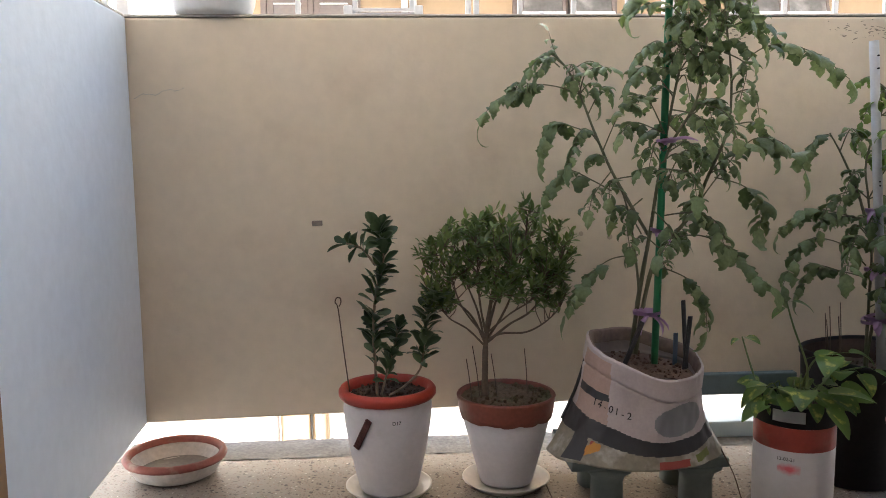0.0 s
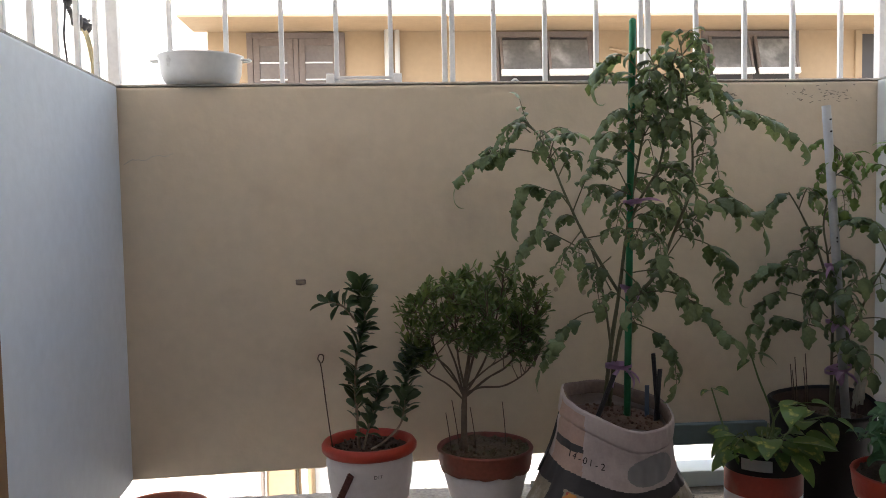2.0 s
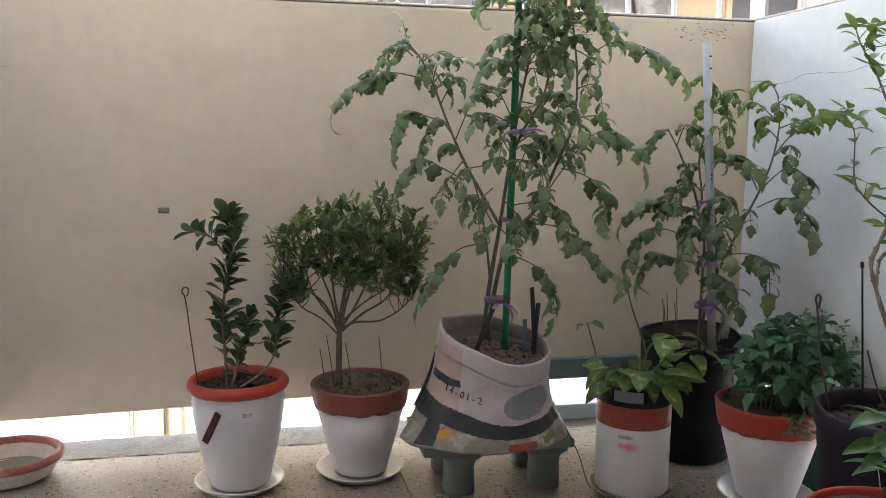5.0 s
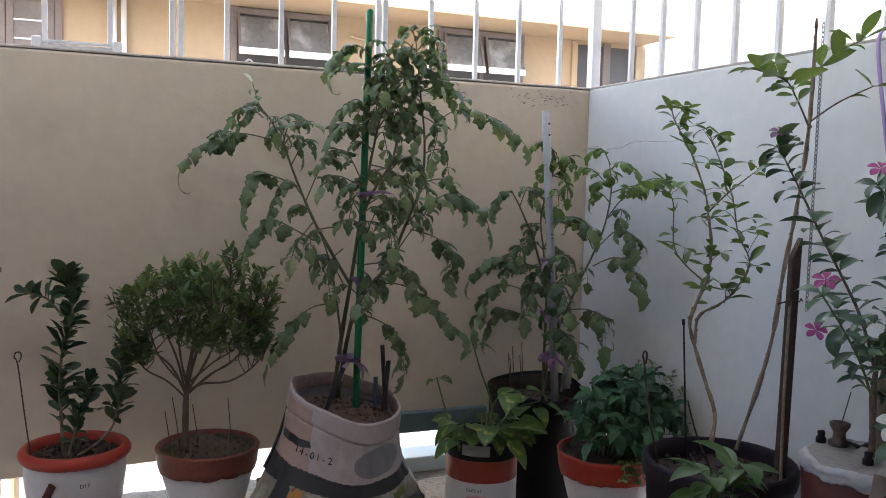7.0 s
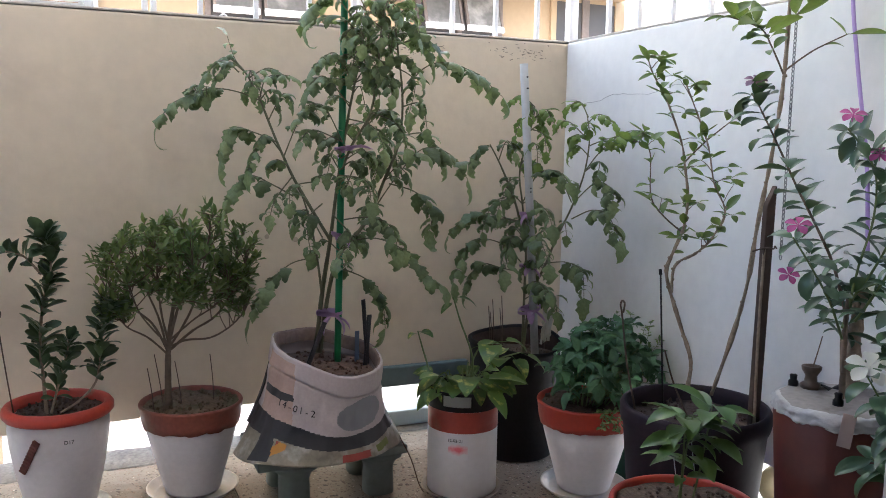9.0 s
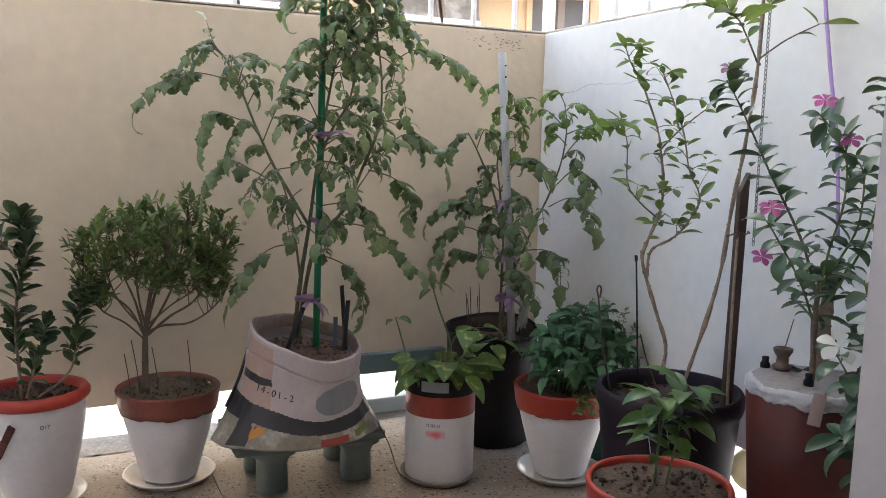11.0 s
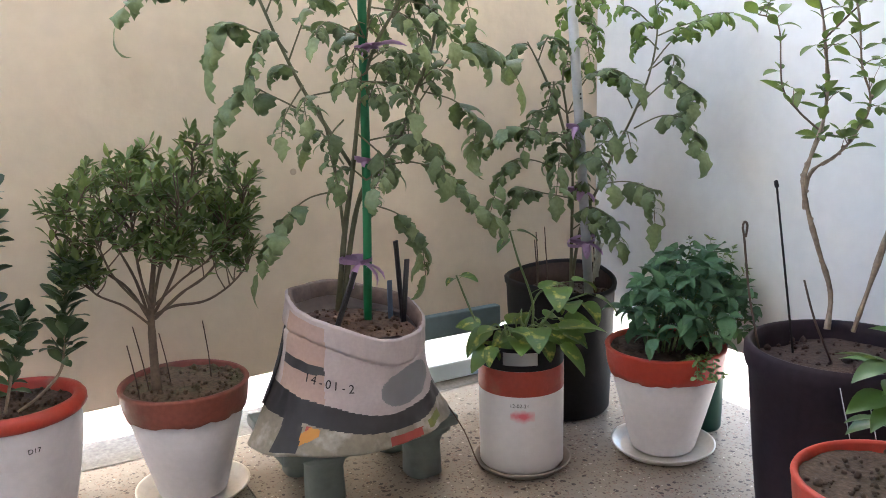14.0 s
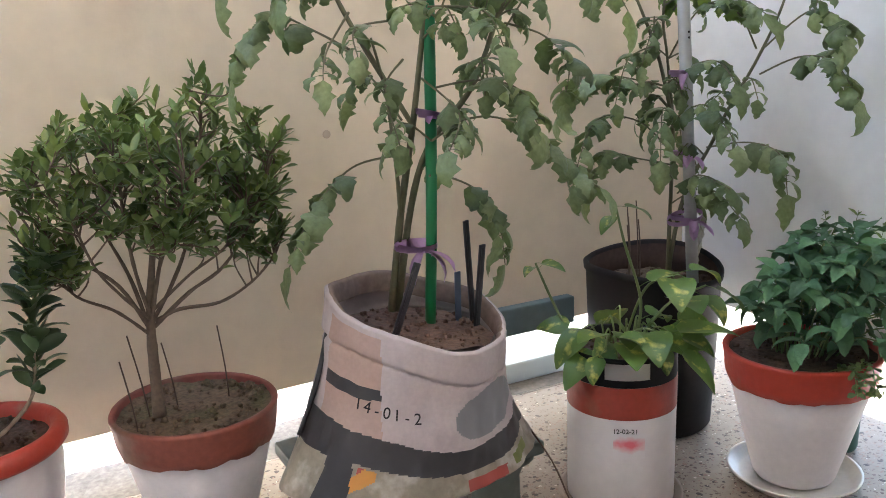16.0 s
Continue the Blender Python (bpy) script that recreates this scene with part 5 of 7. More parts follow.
compound_leaf((0.321, 2.245, 1.033), (0.272, 2.232, 1.102), (0.218, 2.23, 1.066), parent=plant3, seed=28)
compound_leaf((0.331, 2.245, 1.073), (0.374, 2.205, 1.073), (0.39, 2.168, 1.008), parent=plant3, seed=29)
compound_leaf((0.384, 2.252, 1.076), (0.435, 2.219, 1.105), (0.467, 2.188, 1.065), parent=plant3, seed=30)
compound_leaf((0.344, 2.245, 1.14), (0.286, 2.24, 1.187), (0.227, 2.247, 1.177), parent=plant3, seed=31)
compound_leaf((0.344, 2.245, 1.152), (0.282, 2.253, 1.227), (0.226, 2.271, 1.205), (0.208, 2.272, 1.159), parent=plant3, seed=32)
compound_leaf((0.357, 2.244, 1.193), (0.327, 2.243, 1.243), (0.291, 2.241, 1.233), parent=plant3, seed=33)
compound_leaf((0.39, 2.236, 1.143), (0.438, 2.213, 1.183), (0.466, 2.191, 1.144), parent=plant3, seed=34)
compound_leaf((0.403, 2.236, 1.196), (0.446, 2.238, 1.233), (0.477, 2.24, 1.202), parent=plant3, seed=35)
compound_leaf((0.411, 2.237, 1.25), (0.399, 2.231, 1.28), (0.376, 2.226, 1.257), parent=plant3, seed=36)
compound_leaf((0.411, 2.237, 1.25), (0.439, 2.241, 1.285), (0.462, 2.244, 1.255), parent=plant3, seed=37)
compound_leaf((0.38, 2.223, 1.167), (0.328, 2.201, 1.186), (0.318, 2.168, 1.119), parent=plant3, seed=38)
compound_leaf((0.431, 2.245, 1.132), (0.502, 2.242, 1.15), (0.548, 2.241, 1.106), parent=plant3, seed=39)
compound_leaf((0.425, 2.245, 1.079), (0.46, 2.205, 1.045), (0.436, 2.174, 0.971), parent=plant3, seed=40)
compound_leaf((0.253, 2.274, 0.669), (0.22, 2.312, 0.733), (0.205, 2.357, 0.7), parent=plant3, seed=41)
compound_leaf((0.306, 2.272, 0.778), (0.353, 2.29, 0.858), (0.417, 2.303, 0.845), parent=plant3, seed=42)
tube("stake", [(0.298, 2.301, 0.34), (0.293, 2.262, 0.676), (0.307, 2.267, 1.31)], 0.0085, 0.0085, M_GREENPIPE, plant3, 10, 12, label="bright green plastic stake")
bm = bmesh.new()
bmesh.ops.create_uvsphere(bm, u_segments=12, v_segments=8, radius=0.0087)
bmesh.ops.translate(bm, vec=(0.307, 2.267, 1.311), verts=bm.verts)
part("stake_cap", bm, M_GREENPIPE, plant3, "rounded green stake end")
ribbon_tie(plant3, 0.274, 2.29, 0.478, 0.026, 3, 3)
ribbon_tie(plant3, 0.289, 2.263, 0.674, 0.014, 4, 1)
ribbon_tie(plant3, 0.302, 2.252, 0.882, 0.02, 5, 3)


def peg(a, b, w, label="flat black plastic strip"):
    a, b = Vector(a), Vector(b)
    d = (b - a).normalized()
    m = leaf_pose(a, d, Vector((0.3, -1, 0.1)))
    bm = bmesh.new()
    add_box(bm, -w / 2, w / 2, 0, (b - a).length, -0.002, 0.002, 0.0012)
    add_box(bm, -w * 0.28, w * 0.28, 0.004, (b - a).length - 0.004, 0.0019, 0.0034, 0.0008)
    part("peg", bm, M_PEG, plant3, label, m=m)


M_PEG = material("dull_black_plastic", (0.028, 0.026, 0.03), 0.45, (0.05, 0.045, 0.05), 20, 0.7, 0.1, 120)
M_BLUEPEG = material("blue_grey_plastic", (0.13, 0.17, 0.24), 0.5, (0.1, 0.13, 0.19), 20, 0.6)
peg((0.202, 2.231, 0.361), (0.247, 2.233, 0.47), 0.012)
peg((0.38, 2.309, 0.336), (0.363, 2.294, 0.507), 0.011)
peg((0.358, 2.261, 0.347), (0.365, 2.249, 0.477), 0.012)
bm = bmesh.new()
add_box(bm, -0.006, 0.006, 0, 0.085, -0.001, 0.001, 0.0008)
part("peg", bm, M_BLUEPEG, plant3, "blue-grey plastic strip", m=leaf_pose((0.348, 2.3, 0.341), (0.02, 0.02, 1), Vector((0.2, -1, 0))))
# loose black strap down the flank of the sack
tube("strap", [(0.14, 2.303, 0.41), (0.131, 2.308, 0.368), (0.106, 2.301, 0.294), (0.072, 2.295, 0.225)], 0.004, 0.004, M_SACK_BLACK, plant3, 10, 5, label="loose black strap")
tube("cord", [(0.444, 2.251, 0.161), (0.463, 2.209, 0.108), (0.472, 2.177, 0.055), (0.477, 2.156, 0.04)], 0.0016, 0.0014, M_WIRE, plant3, 12, 5, label="loose dark cord hanging from the sack")


def filler_leaves(parent, lines, count, seed, low=0.07, high=0.12, mat=None, first=0.3):
    """Further divided leaves set round the stems, arching out and down."""
    rnd = random.Random(seed)
    for k in range(count):
        line = rnd.choice(lines)
        t = first + (1 - first) * rnd.random()
        p = line[int(t * (len(line) - 1))]
        a = k * 2.4 + rnd.uniform(-0.4, 0.4)
        reach = rnd.uniform(low, high)
        out = Vector((math.cos(a), math.sin(a) * 0.75 - 0.1, 0))
        if p.y + out.y * reach > NORTH - 0.04:
            out.y = -out.y
        b = p + out * reach * 0.55 + UP * reach * rnd.uniform(0.1, 0.5)
        c = p + out * reach + UP * reach * rnd.uniform(-0.55, 0.15)
        compound_leaf(p, b, c, parent=parent, seed=seed * 100 + k, mat=mat)


filler_leaves(plant3, [spline(((0.309, 2.252, 0.954), (0.336, 2.252, 1.087), (0.359, 2.252, 1.202)), 12), spline(((0.441, 2.255, 0.902), (0.436, 2.259, 1.134), (0.421, 2.262, 1.259)), 12),
                       spline(((0.284, 2.25, 0.806), (0.358, 2.231, 0.968), (0.392, 2.208, 1.223)), 12)], 15, 5, 0.06, 0.11)
filler_leaves(plant3, [spline(((0.27, 2.267, 0.669), (0.284, 2.25, 0.806), (0.309, 2.252, 0.954)), 12), spline(((0.201, 2.254, 0.772), (0.133, 2.259, 0.909)), 12)], 8, 6, 0.06, 0.1)
filler_leaves(plant3, [spline(((0.286, 2.26, 0.587), (0.29, 2.244, 0.705), (0.293, 2.236, 0.821)), 12)], 5, 12, 0.05, 0.09, first=0.0)
filler_leaves(plant3, [spline(((0.148, 2.312, 0.912), (0.116, 2.322, 0.993), (0.084, 2.331, 1.057), (0.055, 2.34, 1.089)), 12)], 7, 15, 0.045, 0.08, first=0.35)
filler_leaves(plant3, [spline(((-0.001, 2.357, 1.015), (-0.048, 2.373, 0.995), (-0.09, 2.386, 0.964)), 12)], 4, 16, 0.03, 0.05, first=0.0)

filler_leaves(plant3, [spline(((0.311, 2.257, 0.953), (0.337, 2.254, 1.087), (0.359, 2.252, 1.208)), 12), spline(((0.437, 2.243, 0.903), (0.432, 2.248, 1.12), (0.417, 2.252, 1.265)), 12)], 22, 31, 0.035, 0.075, first=0.0)
filler_leaves(plant3, [spline(((0.301, 2.29, 0.625), (0.363, 2.265, 0.709), (0.4, 2.249, 0.807), (0.437, 2.243, 0.903)), 12), spline(((0.287, 2.26, 0.805), (0.316, 2.247, 0.887), (0.359, 2.233, 0.968)), 12)], 12, 41, 0.04, 0.085, first=0.1)
filler_leaves(plant3, [spline(((0.337, 2.254, 1.087), (0.359, 2.252, 1.208)), 12), spline(((0.431, 2.247, 1.132), (0.417, 2.252, 1.265)), 12), spline(((0.374, 2.224, 1.074), (0.395, 2.206, 1.237)), 12)], 13, 43, 0.03, 0.07, first=0.0)

# ---- second tomato in the black pot ----
stem((0.88, 2.398, 0.285), (0.879, 2.396, 0.366), (0.878, 2.392, 0.477), (0.876, 2.388, 0.607), (0.866, 2.397, 0.735), (0.857, 2.4, 0.829), (0.875, 2.37, 0.956), (0.877, 2.361, 1.003), parent=plant5, r0=0.0045, r1=0.0014)
stem((0.884, 2.4, 0.285), (0.884, 2.392, 0.366), (0.89, 2.366, 0.482), (0.907, 2.322, 0.576), (0.915, 2.291, 0.642), (0.931, 2.243, 0.732), (0.942, 2.204, 0.824), (0.942, 2.184, 0.913), (0.932, 2.184, 0.979), parent=plant5, r0=0.0045, r1=0.0014)
stem((0.875, 2.385, 0.607), (0.843, 2.395, 0.735), (0.802, 2.408, 0.837), (0.769, 2.416, 0.899), parent=plant5, r0=0.0045, r1=0.0014)
compound_leaf((0.862, 2.386, 0.568), (0.806, 2.402, 0.621), (0.738, 2.426, 0.633), (0.698, 2.428, 0.591), (0.668, 2.424, 0.514), parent=plant5, seed=61)
compound_leaf((0.869, 2.381, 0.536), (0.81, 2.404, 0.551), (0.75, 2.427, 0.561), (0.709, 2.436, 0.493), parent=plant5, seed=62)
compound_leaf((0.864, 2.386, 0.672), (0.8, 2.413, 0.699), (0.728, 2.445, 0.704), (0.67, 2.467, 0.643), parent=plant5, seed=63)
compound_leaf((0.831, 2.389, 0.759), (0.774, 2.399, 0.735), (0.739, 2.392, 0.658), parent=plant5, seed=64)
compound_leaf((0.803, 2.411, 0.837), (0.771, 2.421, 0.894), (0.735, 2.434, 0.875), (0.718, 2.432, 0.843), parent=plant5, seed=65)
compound_leaf((0.797, 2.416, 0.852), (0.802, 2.379, 0.908), (0.808, 2.338, 0.878), parent=plant5, seed=66)
compound_leaf((0.842, 2.381, 0.799), (0.81, 2.371, 0.799), (0.775, 2.365, 0.723), parent=plant5, seed=67)
compound_leaf((0.871, 2.377, 0.608), (0.811, 2.346, 0.647), (0.765, 2.301, 0.561), parent=plant5, seed=68)
compound_leaf((0.87, 2.378, 0.625), (0.857, 2.288, 0.652), (0.842, 2.199, 0.589), parent=plant5, seed=69)
compound_leaf((0.861, 2.388, 0.735), (0.873, 2.327, 0.818), (0.89, 2.252, 0.829), (0.893, 2.199, 0.803), parent=plant5, seed=70)
compound_leaf((0.861, 2.388, 0.704), (0.873, 2.29, 0.729), (0.863, 2.226, 0.689), parent=plant5, seed=71)
compound_leaf((0.93, 2.238, 0.703), (0.949, 2.173, 0.731), (0.962, 2.117, 0.722), (0.97, 2.072, 0.662), parent=plant5, seed=72)
compound_leaf((0.932, 2.231, 0.749), (0.953, 2.159, 0.805), (0.967, 2.103, 0.78), (0.954, 2.106, 0.73), parent=plant5, seed=73)
compound_leaf((0.94, 2.194, 0.833), (0.944, 2.136, 0.858), (0.925, 2.13, 0.8), parent=plant5, seed=74)
compound_leaf((0.901, 2.327, 0.571), (0.925, 2.25, 0.584), (0.938, 2.191, 0.565), (0.932, 2.167, 0.499), parent=plant5, seed=75)
compound_leaf((0.881, 2.363, 0.45), (0.884, 2.293, 0.496), (0.885, 2.225, 0.455), parent=plant5, seed=76)
compound_leaf((0.876, 2.372, 0.482), (0.865, 2.309, 0.525), (0.863, 2.23, 0.509), parent=plant5, seed=77)
compound_leaf((0.941, 2.189, 0.914), (0.91, 2.224, 0.957), (0.888, 2.241, 0.963), parent=plant5, seed=78, mat=M_TOMATO_PALE)
compound_leaf((0.94, 2.19, 0.958), (0.945, 2.147, 0.979), (0.954, 2.096, 0.957), parent=plant5, seed=79, mat=M_TOMATO_PALE)
compound_leaf((0.94, 2.19, 0.972), (0.93, 2.218, 1.013), (0.918, 2.252, 1.002), parent=plant5, seed=80, mat=M_TOMATO_PALE)
compound_leaf((0.938, 2.177, 0.899), (0.945, 2.118, 0.915), (0.949, 2.063, 0.923), parent=plant5, seed=81, mat=M_TOMATO_PALE)
compound_leaf((0.939, 2.176, 0.87), (0.912, 2.195, 0.899), (0.89, 2.201, 0.876), parent=plant5, seed=82, mat=M_TOMATO_PALE)
compound_leaf((0.878, 2.36, 0.972), (0.889, 2.322, 0.995), (0.898, 2.29, 0.956), parent=plant5, seed=83, mat=M_TOMATO_PALE)
compound_leaf((0.877, 2.361, 1.003), (0.848, 2.39, 1.034), (0.818, 2.401, 1.014), parent=plant5, seed=84, mat=M_TOMATO_PALE)
compound_leaf((0.876, 2.363, 0.956), (0.851, 2.375, 0.971), (0.824, 2.372, 0.924), parent=plant5, seed=85, mat=M_TOMATO_PALE)
compound_leaf((0.874, 2.368, 0.941), (0.883, 2.319, 0.926), (0.879, 2.295, 0.881), parent=plant5, seed=86, mat=M_TOMATO_PALE)
compound_leaf((0.857, 2.392, 0.894), (0.866, 2.334, 0.902), (0.857, 2.301, 0.85), parent=plant5, seed=87, mat=M_TOMATO_PALE)
compound_leaf((0.954, 2.223, 0.827), (0.973, 2.177, 0.885), (1.001, 2.113, 0.934), (1.023, 2.052, 0.937), parent=plant5, seed=88, mat=M_TOMATO_PALE)
compound_leaf((0.939, 2.255, 0.746), (0.911, 2.271, 0.806), (0.876, 2.301, 0.827), parent=plant5, seed=89, mat=M_TOMATO_PALE)
filler_leaves(plant5, [spline(((0.878, 2.392, 0.44), (0.876, 2.388, 0.607), (0.866, 2.397, 0.735)), 12), spline(((0.89, 2.366, 0.482), (0.915, 2.291, 0.642), (0.931, 2.243, 0.732)), 12)], 11, 47, 0.04, 0.08, first=0.0)
filler_leaves(plant5, [spline(((0.857, 2.4, 0.829), (0.875, 2.37, 0.956), (0.877, 2.361, 1.003)), 12), spline(((0.942, 2.204, 0.824), (0.932, 2.184, 0.979)), 12)], 10, 53, 0.03, 0.055, mat=M_TOMATO_PALE, first=0.0)
bm = bmesh.new()
add_tube(bm, [(0.886, 2.334, 0.295), (0.861, 2.344, 0.717), (0.835, 2.354, 1.116)], 0.0112, 0.0112, 14)
part("pole", bm, M_PIPE, plant5, "weathered grey plastic pipe stake")
# black plugs on the uncut pipe give the dark of its drilled holes
for z in (1.08, 1.05, 0.78, 0.77, 0.7):
    x = 0.835 + (1.116 - z) * 0.0642
    tube("hole", [(x, 2.3385, z), (x, 2.334, z)], 0.0022, 0.0022, M_BLACK, plant5, 2, 8, label="small black plug painted as the dark of a drilled hole")
ribbon_tie(plant5, 0.867, 2.342, 0.438, 0.026, 8, 4)
ribbon_tie(plant5, 0.862, 2.351, 0.559, 0.018, 9, 3)
ribbon_tie(plant5, 0.855, 2.354, 0.706, 0.015, 10, 1)
for k, (wx, wy, wz) in enumerate(((0.753, 2.369, 0.452), (0.768, 2.389, 0.431), (0.786, 2.41, 0.461), (0.804, 2.399, 0.436), (0.825, 2.43, 0.466), (0.946, 2.398, 0.432))):
    tube("wire", [(wx + 0.012, wy + 0.01, 0.285), (wx + 0.006, wy, 0.37), (wx, wy, wz)], 0.0014, 0.0012, M_WIRE, plant5, 6, 5)
# crumpled clear plastic behind the pipe
M_CLEAR = material("crumpled_clear_plastic", (0.7, 0.68, 0.66), 0.2, (0.5, 0.47, 0.44), 40, 0.8, 0.1, 100, 0.6, 60, through_light=0.4)
bm = bmesh.new()
rows = []
rnd = random.Random(5)
for i in range(18):
    u = i / 17
    row = []
    for j in range(8):
        w = j / 7
        q = Vector((0.916 + 0.075 * u, 2.36 + 0.075 * u - 0.02 * w, 0.329 + 0.105 * w * (1 - 0.3 * u) + 0.006 * math.sin(i * 1.3)))
        row.append(bm.verts.new(q + Vector((rnd.uniform(-1, 1), 2.2 * rnd.uniform(-1, 1), rnd.uniform(-1, 1))) * 0.0035))
    rows.append(row)
for a, b in zip(rows, rows[1:]):
    for j in range(7):
        bm.faces.new((a[j], b[j], b[j + 1], a[j + 1]))
part("plastic_sheet", bm, M_CLEAR, plant5, "crumpled clear plastic strip inside the pot")


filler_leaves(plant5, [spline(((0.875, 2.386, 0.479), (0.859, 2.385, 0.735), (0.882, 2.383, 0.957)), 12), spline(((0.873, 2.382, 0.608), (0.775, 2.355, 0.839)), 12)], 7, 8, 0.06, 0.1)
UPRIGHT_LEAVES = [leaf_mesh("leaf", L, W, "spoon", c, f, M_DARKLEAF, 6) for L, W, c, f in ((0.046, 0.021, 0.5, 0.3), (0.042, 0.019, 0.9, 0.25), (0.052, 0.023, 0.2, 0.4), (0.038, 0.018, -0.3, 0.3))]


def whorled(*points, seed):
    """A stem closely set with spoon-shaped leaves in a spiral, leafless at its foot."""
    rnd = random.Random(seed)
    n = 40
    line = spline(points, n)
    total = sum((b - a).length for a, b in zip(line, line[1:]))
    bm = bmesh.new()
    add_tube(bm, line, 0.0042 if seed == 1 else 0.003, 0.0018, 7, 0.2, seed)
    part("stem", bm, M_BARK_PALE, plant1)
    count = int(total / (0.006 if seed == 4 else 0.0027 if seed == 1 else 0.0036))
    bare = 0.15 if seed in (1, 2) else (0.42 if seed == 3 else 0.25)
    for k in range(count):
        t = bare + (1 - bare) * k / count
        # leaves come in tiers
        if seed == 1 and math.sin(t * 26) < -0.93:
            continue
        i = min(int(t * n), n - 1)
        p = line[i].lerp(line[i + 1], t * n - i)
        way = (line[i + 1] - line[i]).normalized()
        a = k * 2.4 + rnd.uniform(-0.7, 0.7)
        side = way.cross(Vector((0, 1, 0.1))).normalized()
        out = side * math.cos(a) + way.cross(side) * math.sin(a)
        go = out * rnd.uniform(0.5, 1.1) + way * (rnd.uniform(0.1, 1.1) + 0.9 * max(t - 0.85, 0) / 0.15) + UP * 0.15
        put_leaf(rnd.choice(UPRIGHT_LEAVES), leaf_pose(p, go, way + UP * 0.5, rnd.uniform(0.65, 1.35) * (0.85 if seed == 2 else 1), rnd.uniform(-0.9, 0.9)), plant1)


tube("wire_hook", [(-0.437, 2.41, 0.26), (-0.45, 2.414, 0.369), (-0.462, 2.418, 0.478), (-0.469, 2.417, 0.496), (-0.465, 2.415, 0.508), (-0.456, 2.415, 0.507), (-0.455, 2.416, 0.496), (-0.46, 2.418, 0.486)], 0.0018, 0.0016, M_WIRE, plant1, 28, 6, label="rusty wire hook")


def limb(*points, r0, seed):
    line = spline(points, 20)
    bm = bmesh.new()
    add_tube(bm, line, r0, 0.0015, 8, 0.18, seed)
    part("trunk" if seed == 0 else "branch", bm, M_BARK, plant2)
    return line


# ---- upright dark-leaved plant ----
whorled((-0.37, 2.424, 0.255), (-0.374, 2.424, 0.343), (-0.377, 2.425, 0.429), (-0.368, 2.425, 0.515), (-0.348, 2.425, 0.6), (-0.356, 2.423, 0.647), (-0.358, 2.421, 0.668), seed=1)
whorled((-0.36, 2.417, 0.258), (-0.337, 2.412, 0.345), (-0.321, 2.408, 0.401), (-0.316, 2.402, 0.431), seed=2)
whorled((-0.339, 2.416, 0.257), (-0.296, 2.408, 0.287), (-0.26, 2.4, 0.332), (-0.25, 2.395, 0.405), (-0.238, 2.389, 0.484), (-0.23, 2.382, 0.506), seed=3)
whorled((-0.369, 2.429, 0.585), (-0.401, 2.416, 0.629), (-0.438, 2.403, 0.645), seed=4)
# ---- round shrub ----
limbs = []
limbs.append(limb((-0.097, 2.433, 0.245), (-0.096, 2.436, 0.318), (-0.093, 2.438, 0.391), (-0.081, 2.441, 0.477), (-0.064, 2.443, 0.563), (-0.048, 2.445, 0.649), r0=0.0095, seed=0))
limbs.append(limb((-0.093, 2.437, 0.376), (-0.127, 2.461, 0.445), (-0.175, 2.484, 0.486), (-0.225, 2.507, 0.527), (-0.252, 2.53, 0.591), r0=0.0033, seed=1))
limbs.append(limb((-0.096, 2.438, 0.384), (-0.113, 2.451, 0.461), (-0.14, 2.464, 0.533), (-0.167, 2.478, 0.618), r0=0.0033, seed=2))
limbs.append(limb((-0.09, 2.438, 0.391), (-0.11, 2.411, 0.483), (-0.119, 2.385, 0.587), (-0.115, 2.358, 0.686), r0=0.0033, seed=3))
limbs.append(limb((-0.09, 2.438, 0.391), (-0.056, 2.447, 0.439), (-0.025, 2.455, 0.502), (0.005, 2.466, 0.616), (0.02, 2.475, 0.687), r0=0.0033, seed=4))
limbs.append(limb((-0.088, 2.438, 0.383), (-0.036, 2.429, 0.428), (0.02, 2.422, 0.464), (0.068, 2.416, 0.536), (0.102, 2.41, 0.621), r0=0.0033, seed=5))
limbs.append(limb((-0.085, 2.438, 0.391), (-0.053, 2.42, 0.408), (0.002, 2.4, 0.414), (0.048, 2.383, 0.442), (0.08, 2.365, 0.48), r0=0.0033, seed=6))
limbs.append(limb((-0.094, 2.437, 0.37), (-0.14, 2.42, 0.42), (-0.19, 2.405, 0.455), (-0.215, 2.395, 0.5), r0=0.0026, seed=8))
limbs.append(limb((-0.09, 2.437, 0.4), (-0.07, 2.45, 0.47), (-0.05, 2.46, 0.53), (-0.035, 2.46, 0.6), r0=0.0026, seed=9))
limbs.append(limb((-0.092, 2.436, 0.395), (-0.135, 2.4, 0.45), (-0.165, 2.38, 0.5), (-0.185, 2.37, 0.57), r0=0.0024, seed=10))
limbs.append(limb((-0.086, 2.436, 0.41), (-0.035, 2.41, 0.46), (0.015, 2.385, 0.5), (0.045, 2.37, 0.56), r0=0.0024, seed=11))
limbs.append(limb((-0.09, 2.438, 0.398), (-0.075, 2.403, 0.485), (-0.052, 2.368, 0.546), (-0.043, 2.333, 0.62), r0=0.0033, seed=7))
SHRUB_LEAVES = [leaf_mesh("leaf", L, W, "oval", c, f, M_SHRUB, 5) for L, W, c, f in ((0.025, 0.0108, 0.3, 0.35), (0.022, 0.01, 0.7, 0.3), (0.029, 0.012, 0.0, 0.4), (0.02, 0.0095, -0.4, 0.35))]
